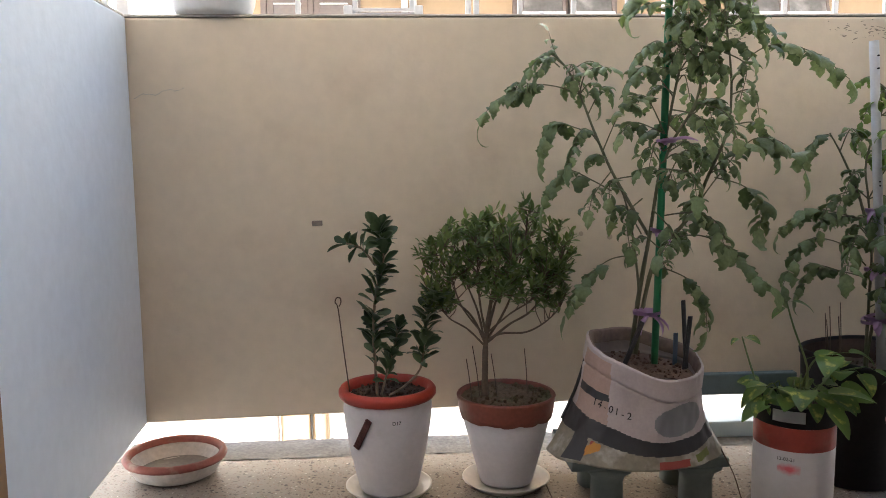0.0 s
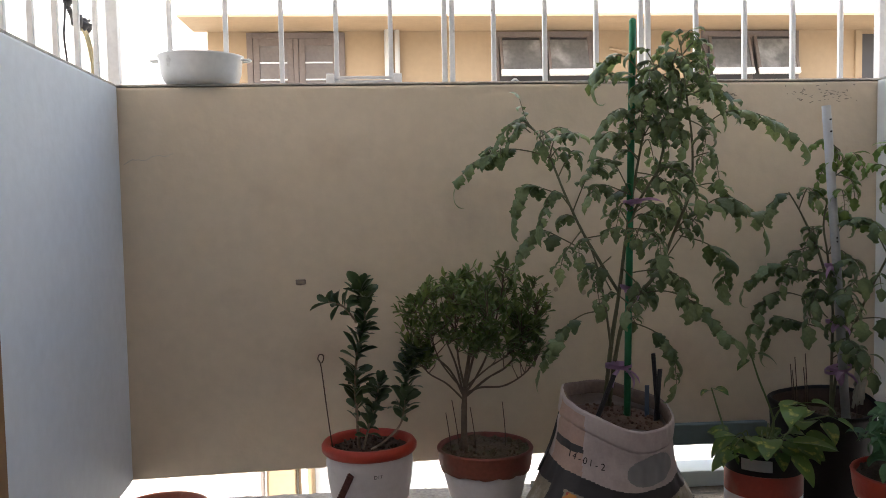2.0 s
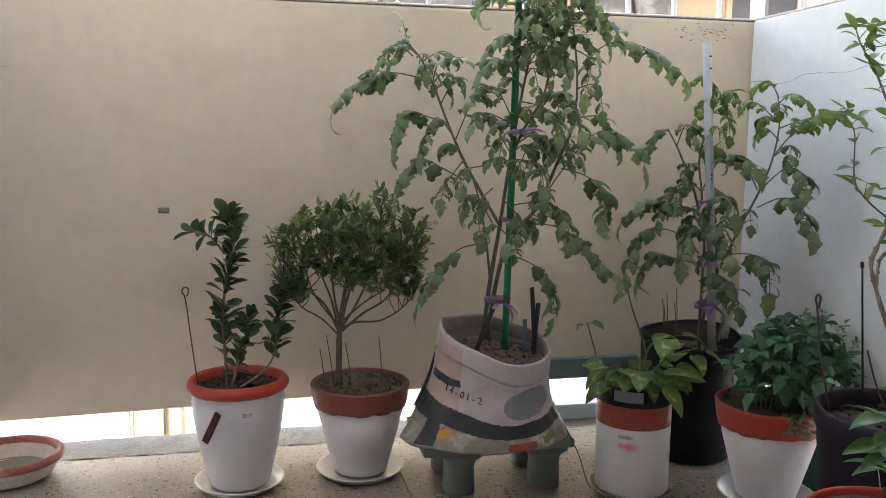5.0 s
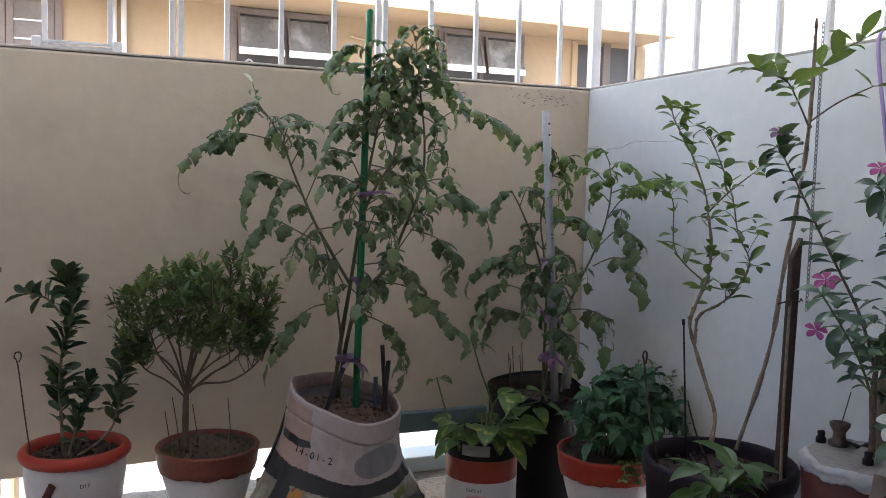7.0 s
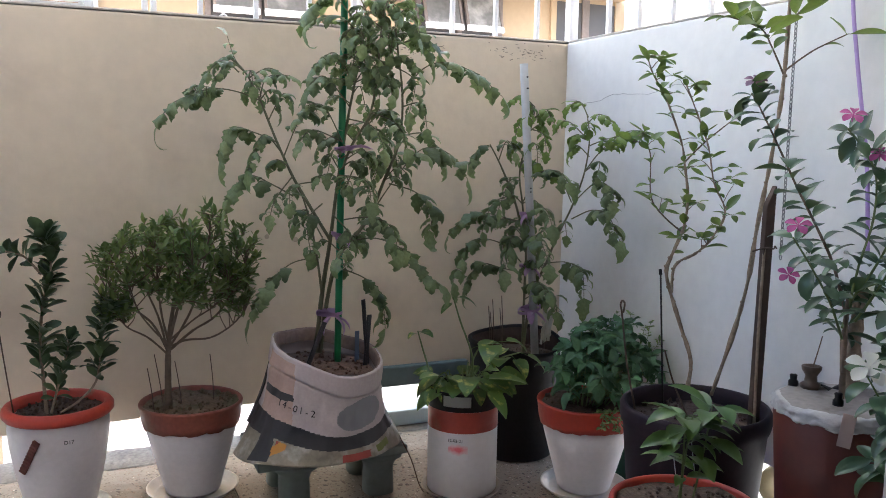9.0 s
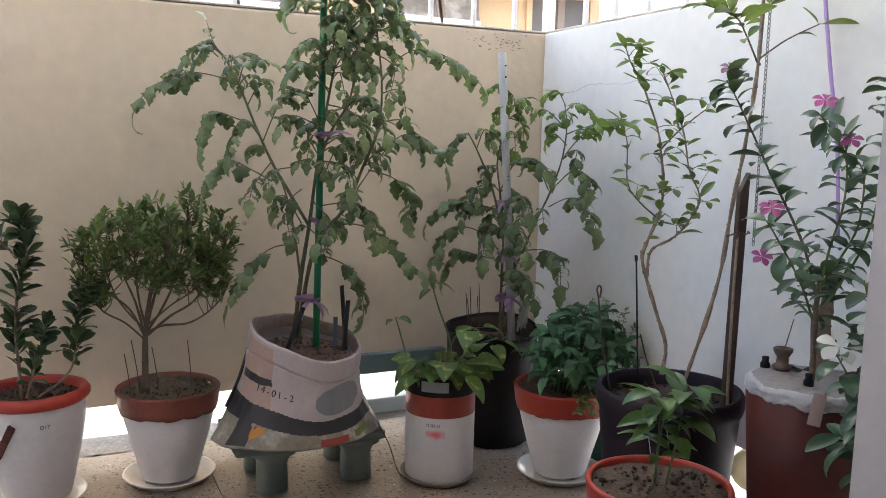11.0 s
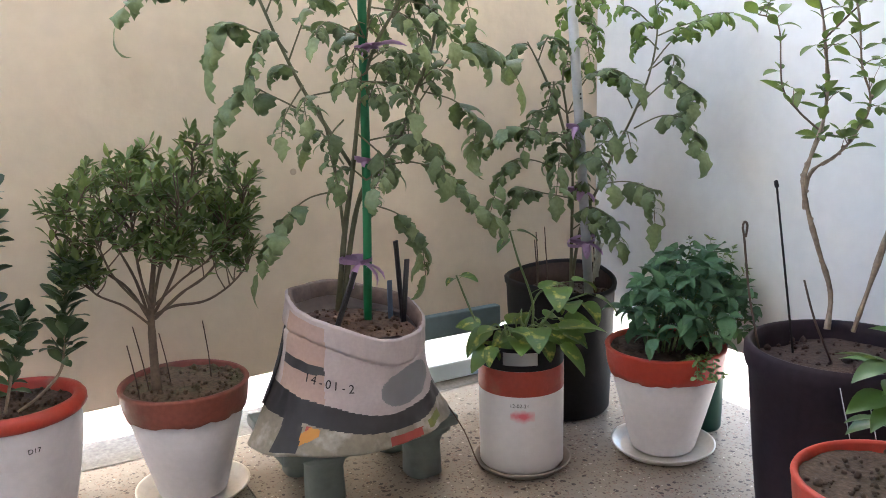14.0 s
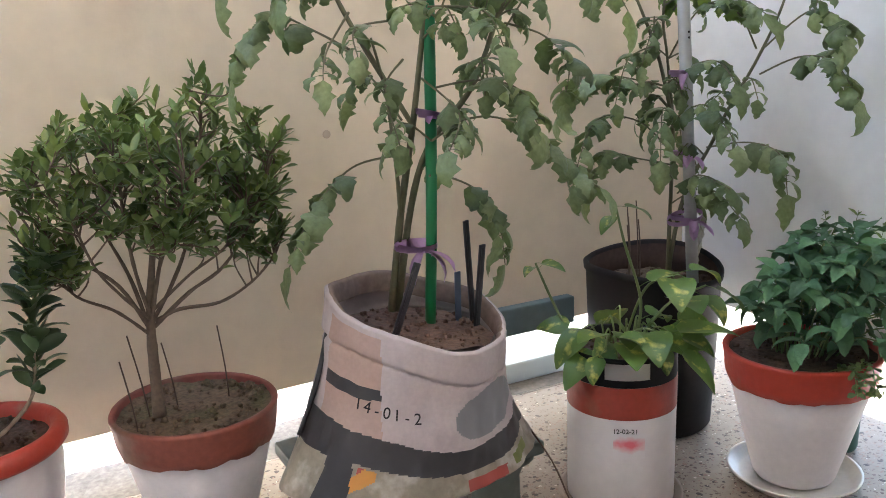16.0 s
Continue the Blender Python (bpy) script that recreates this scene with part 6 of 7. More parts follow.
# lobes of the crown: middle, half-widths and number of twigs
LOBES = ((-0.209, 2.409, 0.611, 0.058, 0.07, 0.05, 30), (-0.127, 2.392, 0.651, 0.075, 0.1, 0.058, 52), (-0.011, 2.425, 0.673, 0.095, 0.1, 0.066, 74), (0.08, 2.43, 0.609, 0.052, 0.08, 0.075, 40),
         (-0.062, 2.383, 0.587, 0.12, 0.1, 0.058, 62), (-0.211, 2.395, 0.513, 0.034, 0.04, 0.042, 22), (0.06, 2.398, 0.527, 0.06, 0.06, 0.046, 38), (-0.031, 2.381, 0.539, 0.09, 0.08, 0.04, 34))
rnd = random.Random(77)
nodes = [p for line in limbs for p in line[7:]]
inner, young, twigs = bmesh.new(), bmesh.new(), bmesh.new()
made_leaves = 0
for lobe in LOBES:
    for k in range(lobe[6]):
        while True:
            u = Vector((rnd.uniform(-1, 1), rnd.uniform(-1, 1), rnd.uniform(-1, 1)))
            if 0.2 < u.length < 1:
                break
        u = u.normalized() * (u.length ** 0.5) * rnd.choice((1, 1, 1, 1.1, 1.2))
        tip = Vector((lobe[0] + u.x * lobe[3], lobe[1] + u.y * lobe[4], lobe[2] + u.z * lobe[5]))
        if tip.y > NORTH - 0.03:
            tip.y = NORTH - 0.03 - rnd.uniform(0, 0.03)
        start = min(nodes, key=lambda q: (q - tip).length + 0.8 * max(0, q.z - tip.z + 0.06))
        mid = start.lerp(tip, 0.55) + Vector((rnd.uniform(-1, 1), rnd.uniform(-1, 1), rnd.uniform(-0.8, 0.4))) * 0.014
        line = spline([start, mid, tip], 12)
        reach = (tip - start).length
        add_tube(twigs, line, 0.0015, 0.0006, 4, 0, k, False)
        if k % 5 == 0 and reach > 0.05:
            nodes.append(line[7])
        fresh = tip.z > 0.56 and rnd.random() < 0.4
        bare = max(0.4, 1 - 0.062 / max(reach, 0.02))
        count = rnd.randint(6, 8)
        for j in range(count):
            t = bare + (1 - bare) * (j + 0.6) / count
            i = min(int(t * 12), 11)
            p = line[i].lerp(line[i + 1], t * 12 - i)
            way = ((line[i + 1] - line[i]).normalized() + UP * 0.35).normalized()
            a = j * 2.4 + rnd.uniform(-0.5, 0.5)
            side = way.cross(Vector((0.2, 1, 0.3))).normalized()
            out = side * math.cos(a) + way.cross(side) * math.sin(a)
            go = out * rnd.uniform(0.5, 1.0) * (0.5 if j > count - 3 else 1) + way * rnd.uniform(0.5, 0.9)
            s = rnd.uniform(0.7, 1.2)
            if made_leaves < 300 and p.y < 2.43 and j % 2 and not fresh:
                put_leaf(rnd.choice(SHRUB_LEAVES), leaf_pose(p, go, UP, s, rnd.uniform(-0.8, 0.8)), plant2)
                made_leaves += 1
            else:
                add_leaf(young if fresh and j > count - 6 else inner, p, go, UP + out * 0.3, 0.026 * s, 0.0108 * s, rnd.uniform(-0.4, 0.8), 0.33, 5, "oval", rnd, rnd.uniform(-0.7, 0.7))
tagged(part("young_foliage", young, M_YOUNG, plant2, "fresh yellow-green leaf tips"), kind="stuff")
tagged(part("twig_mass", twigs, M_BARK, plant2), kind="stuff")
tagged(part("foliage", inner, M_SHRUB_STUFF, plant2), kind="stuff")
for x0, y0, z0, x1, y1, z1 in ((-0.13, 2.42, 0.21, -0.145, 2.42, 0.345), (-0.104, 2.472, 0.207, -0.124, 2.478, 0.364), (-0.059, 2.486, 0.207, -0.074, 2.491, 0.339), (0.02, 2.484, 0.208, 0.013, 2.489, 0.351)):
    tube("wire", [(x0, y0, z0), ((x0 + x1) / 2 + 0.002, y0, (z0 + z1) / 2), (x1, y1, z1)], 0.0013, 0.0012, M_WIRE, plant2, 6, 5)


CLIMB_LEAVES = [leaf_mesh("leaf", L, W, "oval", c, f, M_CLIMBER, 6, 0.006) for L, W, c, f in ((0.048, 0.024, 0.6, 0.25), (0.036, 0.02, 1.0, 0.2), (0.056, 0.026, 0.3, 0.3), (0.044, 0.019, -0.3, 0.35))]
BIG_LEAVES = [leaf_mesh("leaf", L, W, "oval", c, f, M_CLIMBER, 7, 0.008) for L, W, c, f in ((0.085, 0.036, 0.8, 0.25), (0.06, 0.028, 0.5, 0.3), (0.05, 0.026, 1.1, 0.2), (0.07, 0.03, 0.2, 0.3))]


def climber_stem(*points, k):
    """A woody stem with pairs of small leaves above its bare foot; the last ones carry larger leaves."""
    rnd = random.Random(k + 40)
    n = 48
    line = spline(points, n)
    thick = {0: (0.0042, 0.0012), 1: (0.003, 0.0011), 4: (0.0045, 0.003)}.get(k, (0.0019, 0.001))
    bm = bmesh.new()
    add_tube(bm, line, *thick, 7, 0.5 if k in (0, 1, 4) else 0.12, k)
    if k in (0, 1, 4):
        # knobbly old leaf scars
        for i in range(1, 46 if k == 4 else 26, 2):
            made = bmesh.ops.create_icosphere(bm, subdivisions=1, radius=rnd.uniform(0.0024, 0.0042))["verts"]
            bmesh.ops.translate(bm, vec=line[i] + Vector((rnd.uniform(-1, 1), rnd.uniform(-1, 0.4), 0.2)).normalized() * 0.003, verts=made)
    part("stem", bm, M_BARK_PALE if k in (0, 1, 4) else M_BARK, plant6)
    first = {0: 0.42, 1: 0.3, 2: 0.25, 3: 0.3, 4: 1.1, 5: 0.3, 6: 0.6, 7: 0.2}[k]
    total = sum((b - a).length for a, b in zip(line, line[1:]))
    if first > 1:
        return
    big = k in (5, 6, 7)
    kinds = BIG_LEAVES if big else CLIMB_LEAVES
    count = max(3, int(total * (1 - first) / (0.015 if big else 0.019)))
    for j in range(count + 1):
        t = first + (1 - first) * (j + rnd.uniform(-0.3, 0.3)) / count
        i = max(0, min(int(t * n), n - 1))
        way = (line[i + 1] - line[i]).normalized()
        for sgn in (-1, 1):
            luck = rnd.random()
            if luck < (0.45 if k == 6 else 0.2):
                continue
            out = Vector((sgn * rnd.uniform(0.4, 1), rnd.uniform(-0.8, 0.6), rnd.uniform(-0.3, 0.7)))
            if luck > 0.72 and not big:
                # a short side twig with a tuft of leaves
                end = line[i] + (out.normalized() + UP * 0.5) * rnd.uniform(0.015, 0.04)
                bm = bmesh.new()
                add_tube(bm, [line[i], line[i].lerp(end, 0.5) + UP * 0.003, end], 0.001, 0.0006, 4)
                part("twig", bm, M_BARK, plant6)
                for q in range(rnd.randint(2, 4)):
                    a = q * 2.1 + rnd.uniform(0, 1)
                    put_leaf(rnd.choice(kinds), leaf_pose(end, (math.cos(a), math.sin(a), rnd.uniform(-0.3, 0.6)), UP, rnd.uniform(0.4, 0.9), rnd.uniform(-0.7, 0.7)), plant6)
            else:
                put_leaf(rnd.choice(kinds), leaf_pose(line[i], out + way * 0.4, UP, rnd.uniform(0.45, 1.05), rnd.uniform(-0.7, 0.7)), plant6)


PERI_LEAVES = [leaf_mesh("leaf", L, W, "oval", c, f, M_PERI, 6, 0.003) for L, W, c, f in ((0.054, 0.027, 0.7, 0.3), (0.046, 0.025, 1.0, 0.25), (0.058, 0.028, 0.4, 0.35), (0.05, 0.026, 1.5, 0.2))]


def petal_mesh(name, mat):
    bm = bmesh.new()
    for k in range(5):
        a = 2 * math.pi * k / 5
        add_leaf(bm, Vector((0.002 * math.cos(a), 0.002 * math.sin(a), 0.0)), Vector((math.cos(a), math.sin(a), 0.3)), UP, 0.023, 0.0155, 0.9, 0.2, 6, "spoon")
    add_tube(bm, [(0, 0, -0.016), (0, 0, 0.001)], 0.001, 0.0016, 6)
    me = bpy.data.meshes.new(name)
    bm.to_mesh(me)
    bm.free()
    for p in me.polygons:
        p.use_smooth = True
    me.materials.append(mat)
    return me


PINK_FLOWER = petal_mesh("flower", M_MAGENTA)
WHITE_FLOWER = petal_mesh("flower", M_WHITEPETAL)
FADED_FLOWER = petal_mesh("flower", material("faded_violet_petal", (0.3, 0.17, 0.28), 0.6, (0.24, 0.13, 0.22), 60, 0.7, through_light=0.2))


def leafy(line, parent, rnd, leaves, first, gap, low=0.6, high=1.1, flat=0.25, drop=0.08):
    n = len(line) - 1
    total = sum((b - a).length for a, b in zip(line, line[1:]))
    count = max(2, int(total * (1 - first) / gap))
    for j in range(count + 1):
        t = first + (1 - first) * j / count
        i = min(int(t * n), n - 1)
        way = (line[i + 1] - line[i]).normalized()
        side = way.cross(Vector((0.1, 1, 0.2))).normalized()
        other = way.cross(side)
        turn = (j % 2) * math.pi / 2 + rnd.uniform(-0.4, 0.4)
        for sgn in (-1, 1):
            if rnd.random() < drop:
                continue
            out = (side * math.cos(turn) + other * math.sin(turn)) * sgn
            put_leaf(rnd.choice(leaves), leaf_pose(line[i], out + way * rnd.uniform(0.2, 0.7) + UP * rnd.uniform(-0.15, flat), UP + way * 0.2, rnd.uniform(low, high), rnd.uniform(-0.4, 0.4)), parent)


def periwinkle_stem(*points, k):
    rnd = random.Random(k + 90)
    line = spline(points, 40)
    bm = bmesh.new()
    add_tube(bm, line, 0.0038 if k == 0 else 0.0025, 0.0014, 6, 0.12, k)
    part("stem", bm, M_BARK if k == 0 else M_GREENSTEM, plant8)
    leafy(line, plant8, rnd, PERI_LEAVES, (0.14, 0.2, 0.12, 0.12, 0.3, 0.25)[k], 0.015 if k in (0, 1) else 0.018, 0.6, 1.3 if k in (0, 5) else 1.1)
    if k != 4:
        put_leaf(FADED_FLOWER if k == 0 else PINK_FLOWER, leaf_pose(line[-1] + Vector((-0.004, -0.012, 0.022)), (0.3, 0.5, 0.4), Vector((-0.35 - 0.1 * (k % 2), -0.45, 0.75)), 0.9), plant8, "flower")


# ---- climber in the plum-black pot ----
climber_stem((0.89, 1.697, 0.384), (0.905, 1.706, 0.445), (0.884, 1.718, 0.518), (0.859, 1.726, 0.591), (0.845, 1.727, 0.64), (0.859, 1.727, 0.677), (0.886, 1.727, 0.736), (0.891, 1.727, 0.798), (0.879, 1.728, 0.867), (0.867, 1.728, 0.913), (0.825, 1.731, 1), (0.792, 1.731, 1.043), (0.774, 1.731, 1.082), k=0)
climber_stem((0.878, 1.748, 0.587), (0.877, 1.739, 0.649), (0.921, 1.728, 0.675), (0.952, 1.716, 0.708), (0.975, 1.706, 0.764), (0.932, 1.696, 0.826), (0.904, 1.687, 0.902), (0.857, 1.678, 0.979), (0.824, 1.667, 1.021), k=1)
climber_stem((0.886, 1.731, 0.72), (0.844, 1.745, 0.756), (0.822, 1.76, 0.797), (0.824, 1.775, 0.892), (0.79, 1.788, 0.911), k=2)
climber_stem((0.884, 1.735, 0.867), (0.908, 1.7, 0.912), (0.948, 1.664, 0.959), k=3)
climber_stem((0.952, 1.691, 0.37), (0.988, 1.675, 0.507), (1.005, 1.66, 0.619), (1.006, 1.644, 0.74), (1.017, 1.629, 0.88), (1.02, 1.613, 1.027), (1.01, 1.599, 1.189), (0.993, 1.582, 1.249), k=4)
climber_stem((0.992, 1.587, 1.046), (0.936, 1.566, 1.095), (0.885, 1.543, 1.12), (0.791, 1.521, 1.131), k=5)
climber_stem((0.997, 1.587, 1.052), (1.032, 1.553, 1.089), (1.079, 1.518, 1.119), k=6)
climber_stem((0.992, 1.579, 1.142), (1.03, 1.56, 1.185), (1.066, 1.54, 1.206), k=7)
# ---- periwinkle in the maroon bucket ----
periwinkle_stem((0.942, 1.355, 0.51), (0.959, 1.375, 0.565), (0.987, 1.395, 0.6), (0.97, 1.415, 0.691), (0.944, 1.436, 0.761), (0.912, 1.457, 0.832), (0.883, 1.477, 0.903), (0.853, 1.498, 0.973), (0.85, 1.517, 0.999), k=0)
periwinkle_stem((0.937, 1.356, 0.57), (0.888, 1.342, 0.637), (0.827, 1.328, 0.7), (0.762, 1.313, 0.759), k=1)
periwinkle_stem((0.944, 1.357, 0.61), (0.951, 1.345, 0.702), (0.962, 1.333, 0.781), (0.945, 1.321, 0.858), (0.893, 1.309, 0.905), (0.844, 1.296, 0.933), k=2)
periwinkle_stem((0.946, 1.358, 0.63), (0.988, 1.347, 0.69), (1.008, 1.335, 0.75), (0.993, 1.324, 0.839), (0.932, 1.314, 0.872), k=3)
periwinkle_stem((0.936, 1.357, 0.59), (0.995, 1.383, 0.643), (1.088, 1.407, 0.655), k=4)
periwinkle_stem((0.96, 1.352, 0.6), (1.02, 1.335, 0.7), (1.035, 1.318, 0.82), (1.02, 1.305, 0.93), (1.015, 1.3, 1.0), k=5)
put_leaf(PINK_FLOWER, leaf_pose((0.75, 1.306, 0.701), (0.3, 0.5, 0.55), Vector((-0.3, -0.55, 0.8)), 0.75), plant8, "flower")
stem((0.957, 1.365, 0.452), (0.95, 1.36, 0.52), (0.944, 1.357, 0.59), (0.945, 1.357, 0.64), parent=plant8, r0=0.006, r1=0.0035, mat=M_BARK, name="trunk")
# grey piece of bark behind the stem
bm = bmesh.new()
add_tube(bm, spline([(1.006, 1.383, 0.456), (1.008, 1.39, 0.526), (1.014, 1.396, 0.59), (1.022, 1.397, 0.645)], 12), 0.02, 0.014, 8, 0.25, 3)
for v in bm.verts:
    v.co.y = 1.39 + (v.co.y - 1.39) * 0.4
part("bark_stake", bm, material("grey_rotten_bark", (0.36, 0.29, 0.21), 0.9, (0.16, 0.12, 0.09), 40, 0.8, 0.2, 120, 0.8, 80), plant8, "grey weathered piece of bark")
tube("twig", [(VX, VY, 0.49), (VX + 0.01, VY, 0.52), (VX + 0.018, VY - 0.003, 0.557)], 0.0015, 0.001, M_BARK, plant8, 6, 5)

# wooden stake and rods in the plum-black pot
M_STAKE = material("dark_brown_batten", (0.085, 0.05, 0.035), 0.75, (0.05, 0.03, 0.022), 14, 0.8, 0.15, 90, 0.4, 60)
bm = bmesh.new()
add_box(bm, -0.011, 0.011, -0.006, 0.006, 0, 0.49, 0.0015)
for v in bm.verts:
    if v.co.z > 0.4:
        v.co.z -= max(0, -v.co.x + 0.004) * 2.6
part("batten", bm, M_STAKE, plant6, "dark brown split wooden batten", m=Matrix.Translation((0.947, 1.561, 0.337)) @ Matrix.Rotation(radians(0.8), 4, "Y"))
tube("cane", [(0.936, 1.546, 0.338), (0.936, 1.551, 0.541), (0.949, 1.561, 0.78)], 0.0035, 0.003, M_BARK_PALE, plant6, 8, 6)
tube("wire_tie", [(0.907, 1.55, 0.702), (0.932, 1.542, 0.709), (0.952, 1.542, 0.706), (0.967, 1.554, 0.71), (0.977, 1.559, 0.704)], 0.0016, 0.0014, M_WIRE, plant6, 14, 5)
bm = bmesh.new()
add_tube(bm, [(0.87, 1.746, 0.327), (0.922, 1.843, 0.617)], 0.0022, 0.0022, 6)
add_tube(bm, [(0.921, 1.841, 0.612), (0.923, 1.846, 0.623)], 0.004, 0.0038, 8)
part("rod", bm, M_BLACK, plant6, "thin black rod with a knob")
tube("rod", [(0.886, 1.681, 0.329), (0.851, 1.693, 0.408), (0.834, 1.705, 0.477)], 0.0022, 0.0018, M_WIRE, plant6, 8, 5)
for a, b in (((0.745, 1.563, 0.351), (0.736, 1.511, 0.064)), ((0.77, 1.533, 0.342), (0.756, 1.486, 0.06))):
    tube("string", [a, ((a[0] + b[0]) / 2 - 0.004, (a[1] + b[1]) / 2 - 0.02, (a[2] + b[2]) / 2), b], 0.0009, 0.0009, M_PIPE, plant6, 10, 4, label="pale string over the pot lip")
# ---- basil ----
BASIL_LEAVES = [leaf_mesh("leaf", L, W, "heart", c, f, M_BASIL, 7, 0.008, seed=sd, twist=0.3) for L, W, c, f, sd in ((0.056, 0.036, 1.0, 0.3, 1), (0.046, 0.03, 0.7, 0.4, 2), (0.062, 0.039, 1.3, 0.2, 3), (0.05, 0.033, 0.4, 0.35, 4))]
rnd = random.Random(21)
for k in range(50):
    a, q = k * 2.4, math.sqrt((k + 0.5) / 50)
    tip = Vector((0.945 + 0.16 * q * math.cos(a), 2.07 + 0.125 * q * math.sin(a), 0.466 - 0.16 * q ** 2.2 + rnd.uniform(-0.045, 0.012)))
    foot = Vector((P4[0] + 0.035 * math.cos(a), P4[1] + 0.035 * math.sin(a), 0.21))
    line = spline([foot, foot.lerp(tip, 0.5) + Vector((0, 0, 0.035)), tip], 14)
    bm = bmesh.new()
    add_tube(bm, line, 0.0019, 0.001, 5, 0, k)
    part("stem", bm, M_GREENSTEM, plant4)
    leafy(line, plant4, rnd, BASIL_LEAVES, 0.4, 0.03, 0.45, 0.95, 0.0, 0.1)
    for j in range(4):
        b = j * 1.57 + k
        put_leaf(rnd.choice(BASIL_LEAVES), leaf_pose(line[-1], (math.cos(b), math.sin(b), rnd.uniform(-0.45, 0.6)), UP, rnd.uniform(0.35, 0.85), rnd.uniform(-0.7, 0.7)), plant4)
M_SUCC = material("pale_green_succulent", (0.2, 0.27, 0.09), 0.5, (0.15, 0.21, 0.07), 40, 0.7, random_value=0.2)
SUCC = [leaf_mesh("leaf", 0.014, 0.011, "spoon", 0.4, 0.3, M_SUCC, 5)]
for k in range(6):
    a = radians(-120 + k * 9)
    p0 = Vector((P4[0] + 0.07 * math.cos(a) - 0.01, P4[1] - 0.02 + 0.075 * math.sin(a), 0.236))
    line = spline([p0, p0 + Vector((0.02 * math.cos(k), -0.03, 0.012)), p0 + Vector((0.03 * math.cos(k * 1.7), -0.055, -0.012 - 0.004 * k))], 12)
    bm = bmesh.new()
    add_tube(bm, line, 0.0012, 0.0008, 4)
    part("trailing_stem", bm, M_SUCC, plant4)
    leafy(line, plant4, rnd, SUCC, 0.2, 0.007, 0.6, 1.1, 0.4)
tube("wire_hook", [(0.813, 1.767, 0.327), (0.795, 1.782, 0.436), (0.783, 1.789, 0.54), (0.778, 1.789, 0.56), (0.782, 1.789, 0.57), (0.788, 1.788, 0.563), (0.786, 1.789, 0.543)], 0.0022, 0.002, M_WIRE, plant6, 26, 6, label="dark wire hook")

# ---- pothos ----
POTHOS_LEAVES = [leaf_mesh("leaf", L, W, "heart", c, f, M_POTHOS, 8, 0.03) for L, W, c, f in ((0.09, 0.066, 0.9, 0.2), (0.074, 0.055, 1.2, 0.25), (0.098, 0.067, 0.6, 0.15))]


def pothos_vine(*points, leaves, seed):
    line = spline(points, 24)
    bm = bmesh.new()
    add_tube(bm, line, 0.0028, 0.0018, 6, 0.1, seed)
    part("vine", bm, M_GREENSTEM, drum)
    for t, dx, dy, dz, s in leaves:
        p = line[int(t * 24)]
        put_leaf(POTHOS_LEAVES[(seed + int(t * 10)) % 3], leaf_pose(p, (dx, dy, dz), UP, s), drum)


pothos_vine((0.543, 2.256, 0.277), (0.541, 2.318, 0.344), (0.538, 2.36, 0.399), leaves=((1, 0.3, -0.9, 0.1, 0.5), (0.95, -0.8, -0.3, 0.1, 0.4), (0.9, 0.5, -0.2, 0.5, 0.35)), seed=1)
pothos_vine((0.612, 2.189, 0.282), (0.615, 2.178, 0.361), (0.576, 2.174, 0.464), (0.555, 2.17, 0.524), leaves=((1, 0.9, -0.3, -0.1, 0.55), (0.93, -0.7, -0.2, -0.3, 0.4), (0.45, 1, -0.2, 0.4, 0.75)), seed=2)
pothos_vine((0.572, 2.205, 0.282), (0.531, 2.156, 0.328), (0.5, 2.126, 0.319), leaves=((1, -0.8, -0.3, -0.5, 0.6), (0.7, 0.4, -1, 0.3, 0.7), (0.5, -0.8, -0.3, 0.3, 0.7)), seed=3)
pothos_vine((0.592, 2.205, 0.282), (0.591, 2.145, 0.329), (0.611, 2.104, 0.315), leaves=((1, 0.4, -0.8, -0.6, 0.8), (0.75, 0.9, -0.5, 0.15, 1.0), (0.5, -0.5, -0.9, 0.1, 0.95)), seed=4)
pothos_vine((0.633, 2.204, 0.282), (0.672, 2.175, 0.348), (0.743, 2.165, 0.369), leaves=((1, 0.8, -0.4, -0.35, 0.75), (0.8, 0.2, -0.9, -0.3, 0.8), (0.6, -0.4, -0.8, 0.3, 1.0), (0.5, 0.6, 0.4, 0.5, 0.8)), seed=5)
pothos_vine((0.613, 2.215, 0.282), (0.632, 2.186, 0.378), (0.672, 2.156, 0.404), leaves=((1, 0.9, -0.2, 0.05, 0.85), (0.9, -0.5, -0.7, 0.0, 0.9), (0.7, 0.1, -1, -0.4, 0.7)), seed=6)

rnd = random.Random(18)
for k in range(17):
    a = radians(-90) + (k / 17 - 0.42) * 5.2 + rnd.uniform(-0.2, 0.2)
    out = Vector((math.cos(a), math.sin(a), 0))
    reach, high = rnd.uniform(0.035, 0.085), rnd.uniform(0.285, 0.325)
    foot = Vector((P3[0], P3[1], 0.262)) + out * 0.03
    tip = Vector((P3[0] + out.x * reach, P3[1] + out.y * reach, high))
    bm = bmesh.new()
    add_tube(bm, spline([foot, foot.lerp(tip, 0.5) + UP * 0.03, tip], 8), 0.0018, 0.0014, 5)
    part("petiole", bm, M_GREENSTEM, drum)
    put_leaf(rnd.choice(POTHOS_LEAVES), leaf_pose(tip, out + UP * (rnd.uniform(0.1, 0.5) if -2.6 < a < -1.75 else rnd.uniform(-0.6, 0.25)) + Vector((rnd.uniform(-0.5, 0.5), -0.1, 0)), UP + Vector((0, -0.5, 0)), rnd.uniform(0.6, 0.95), rnd.uniform(-0.5, 0.5)), drum)

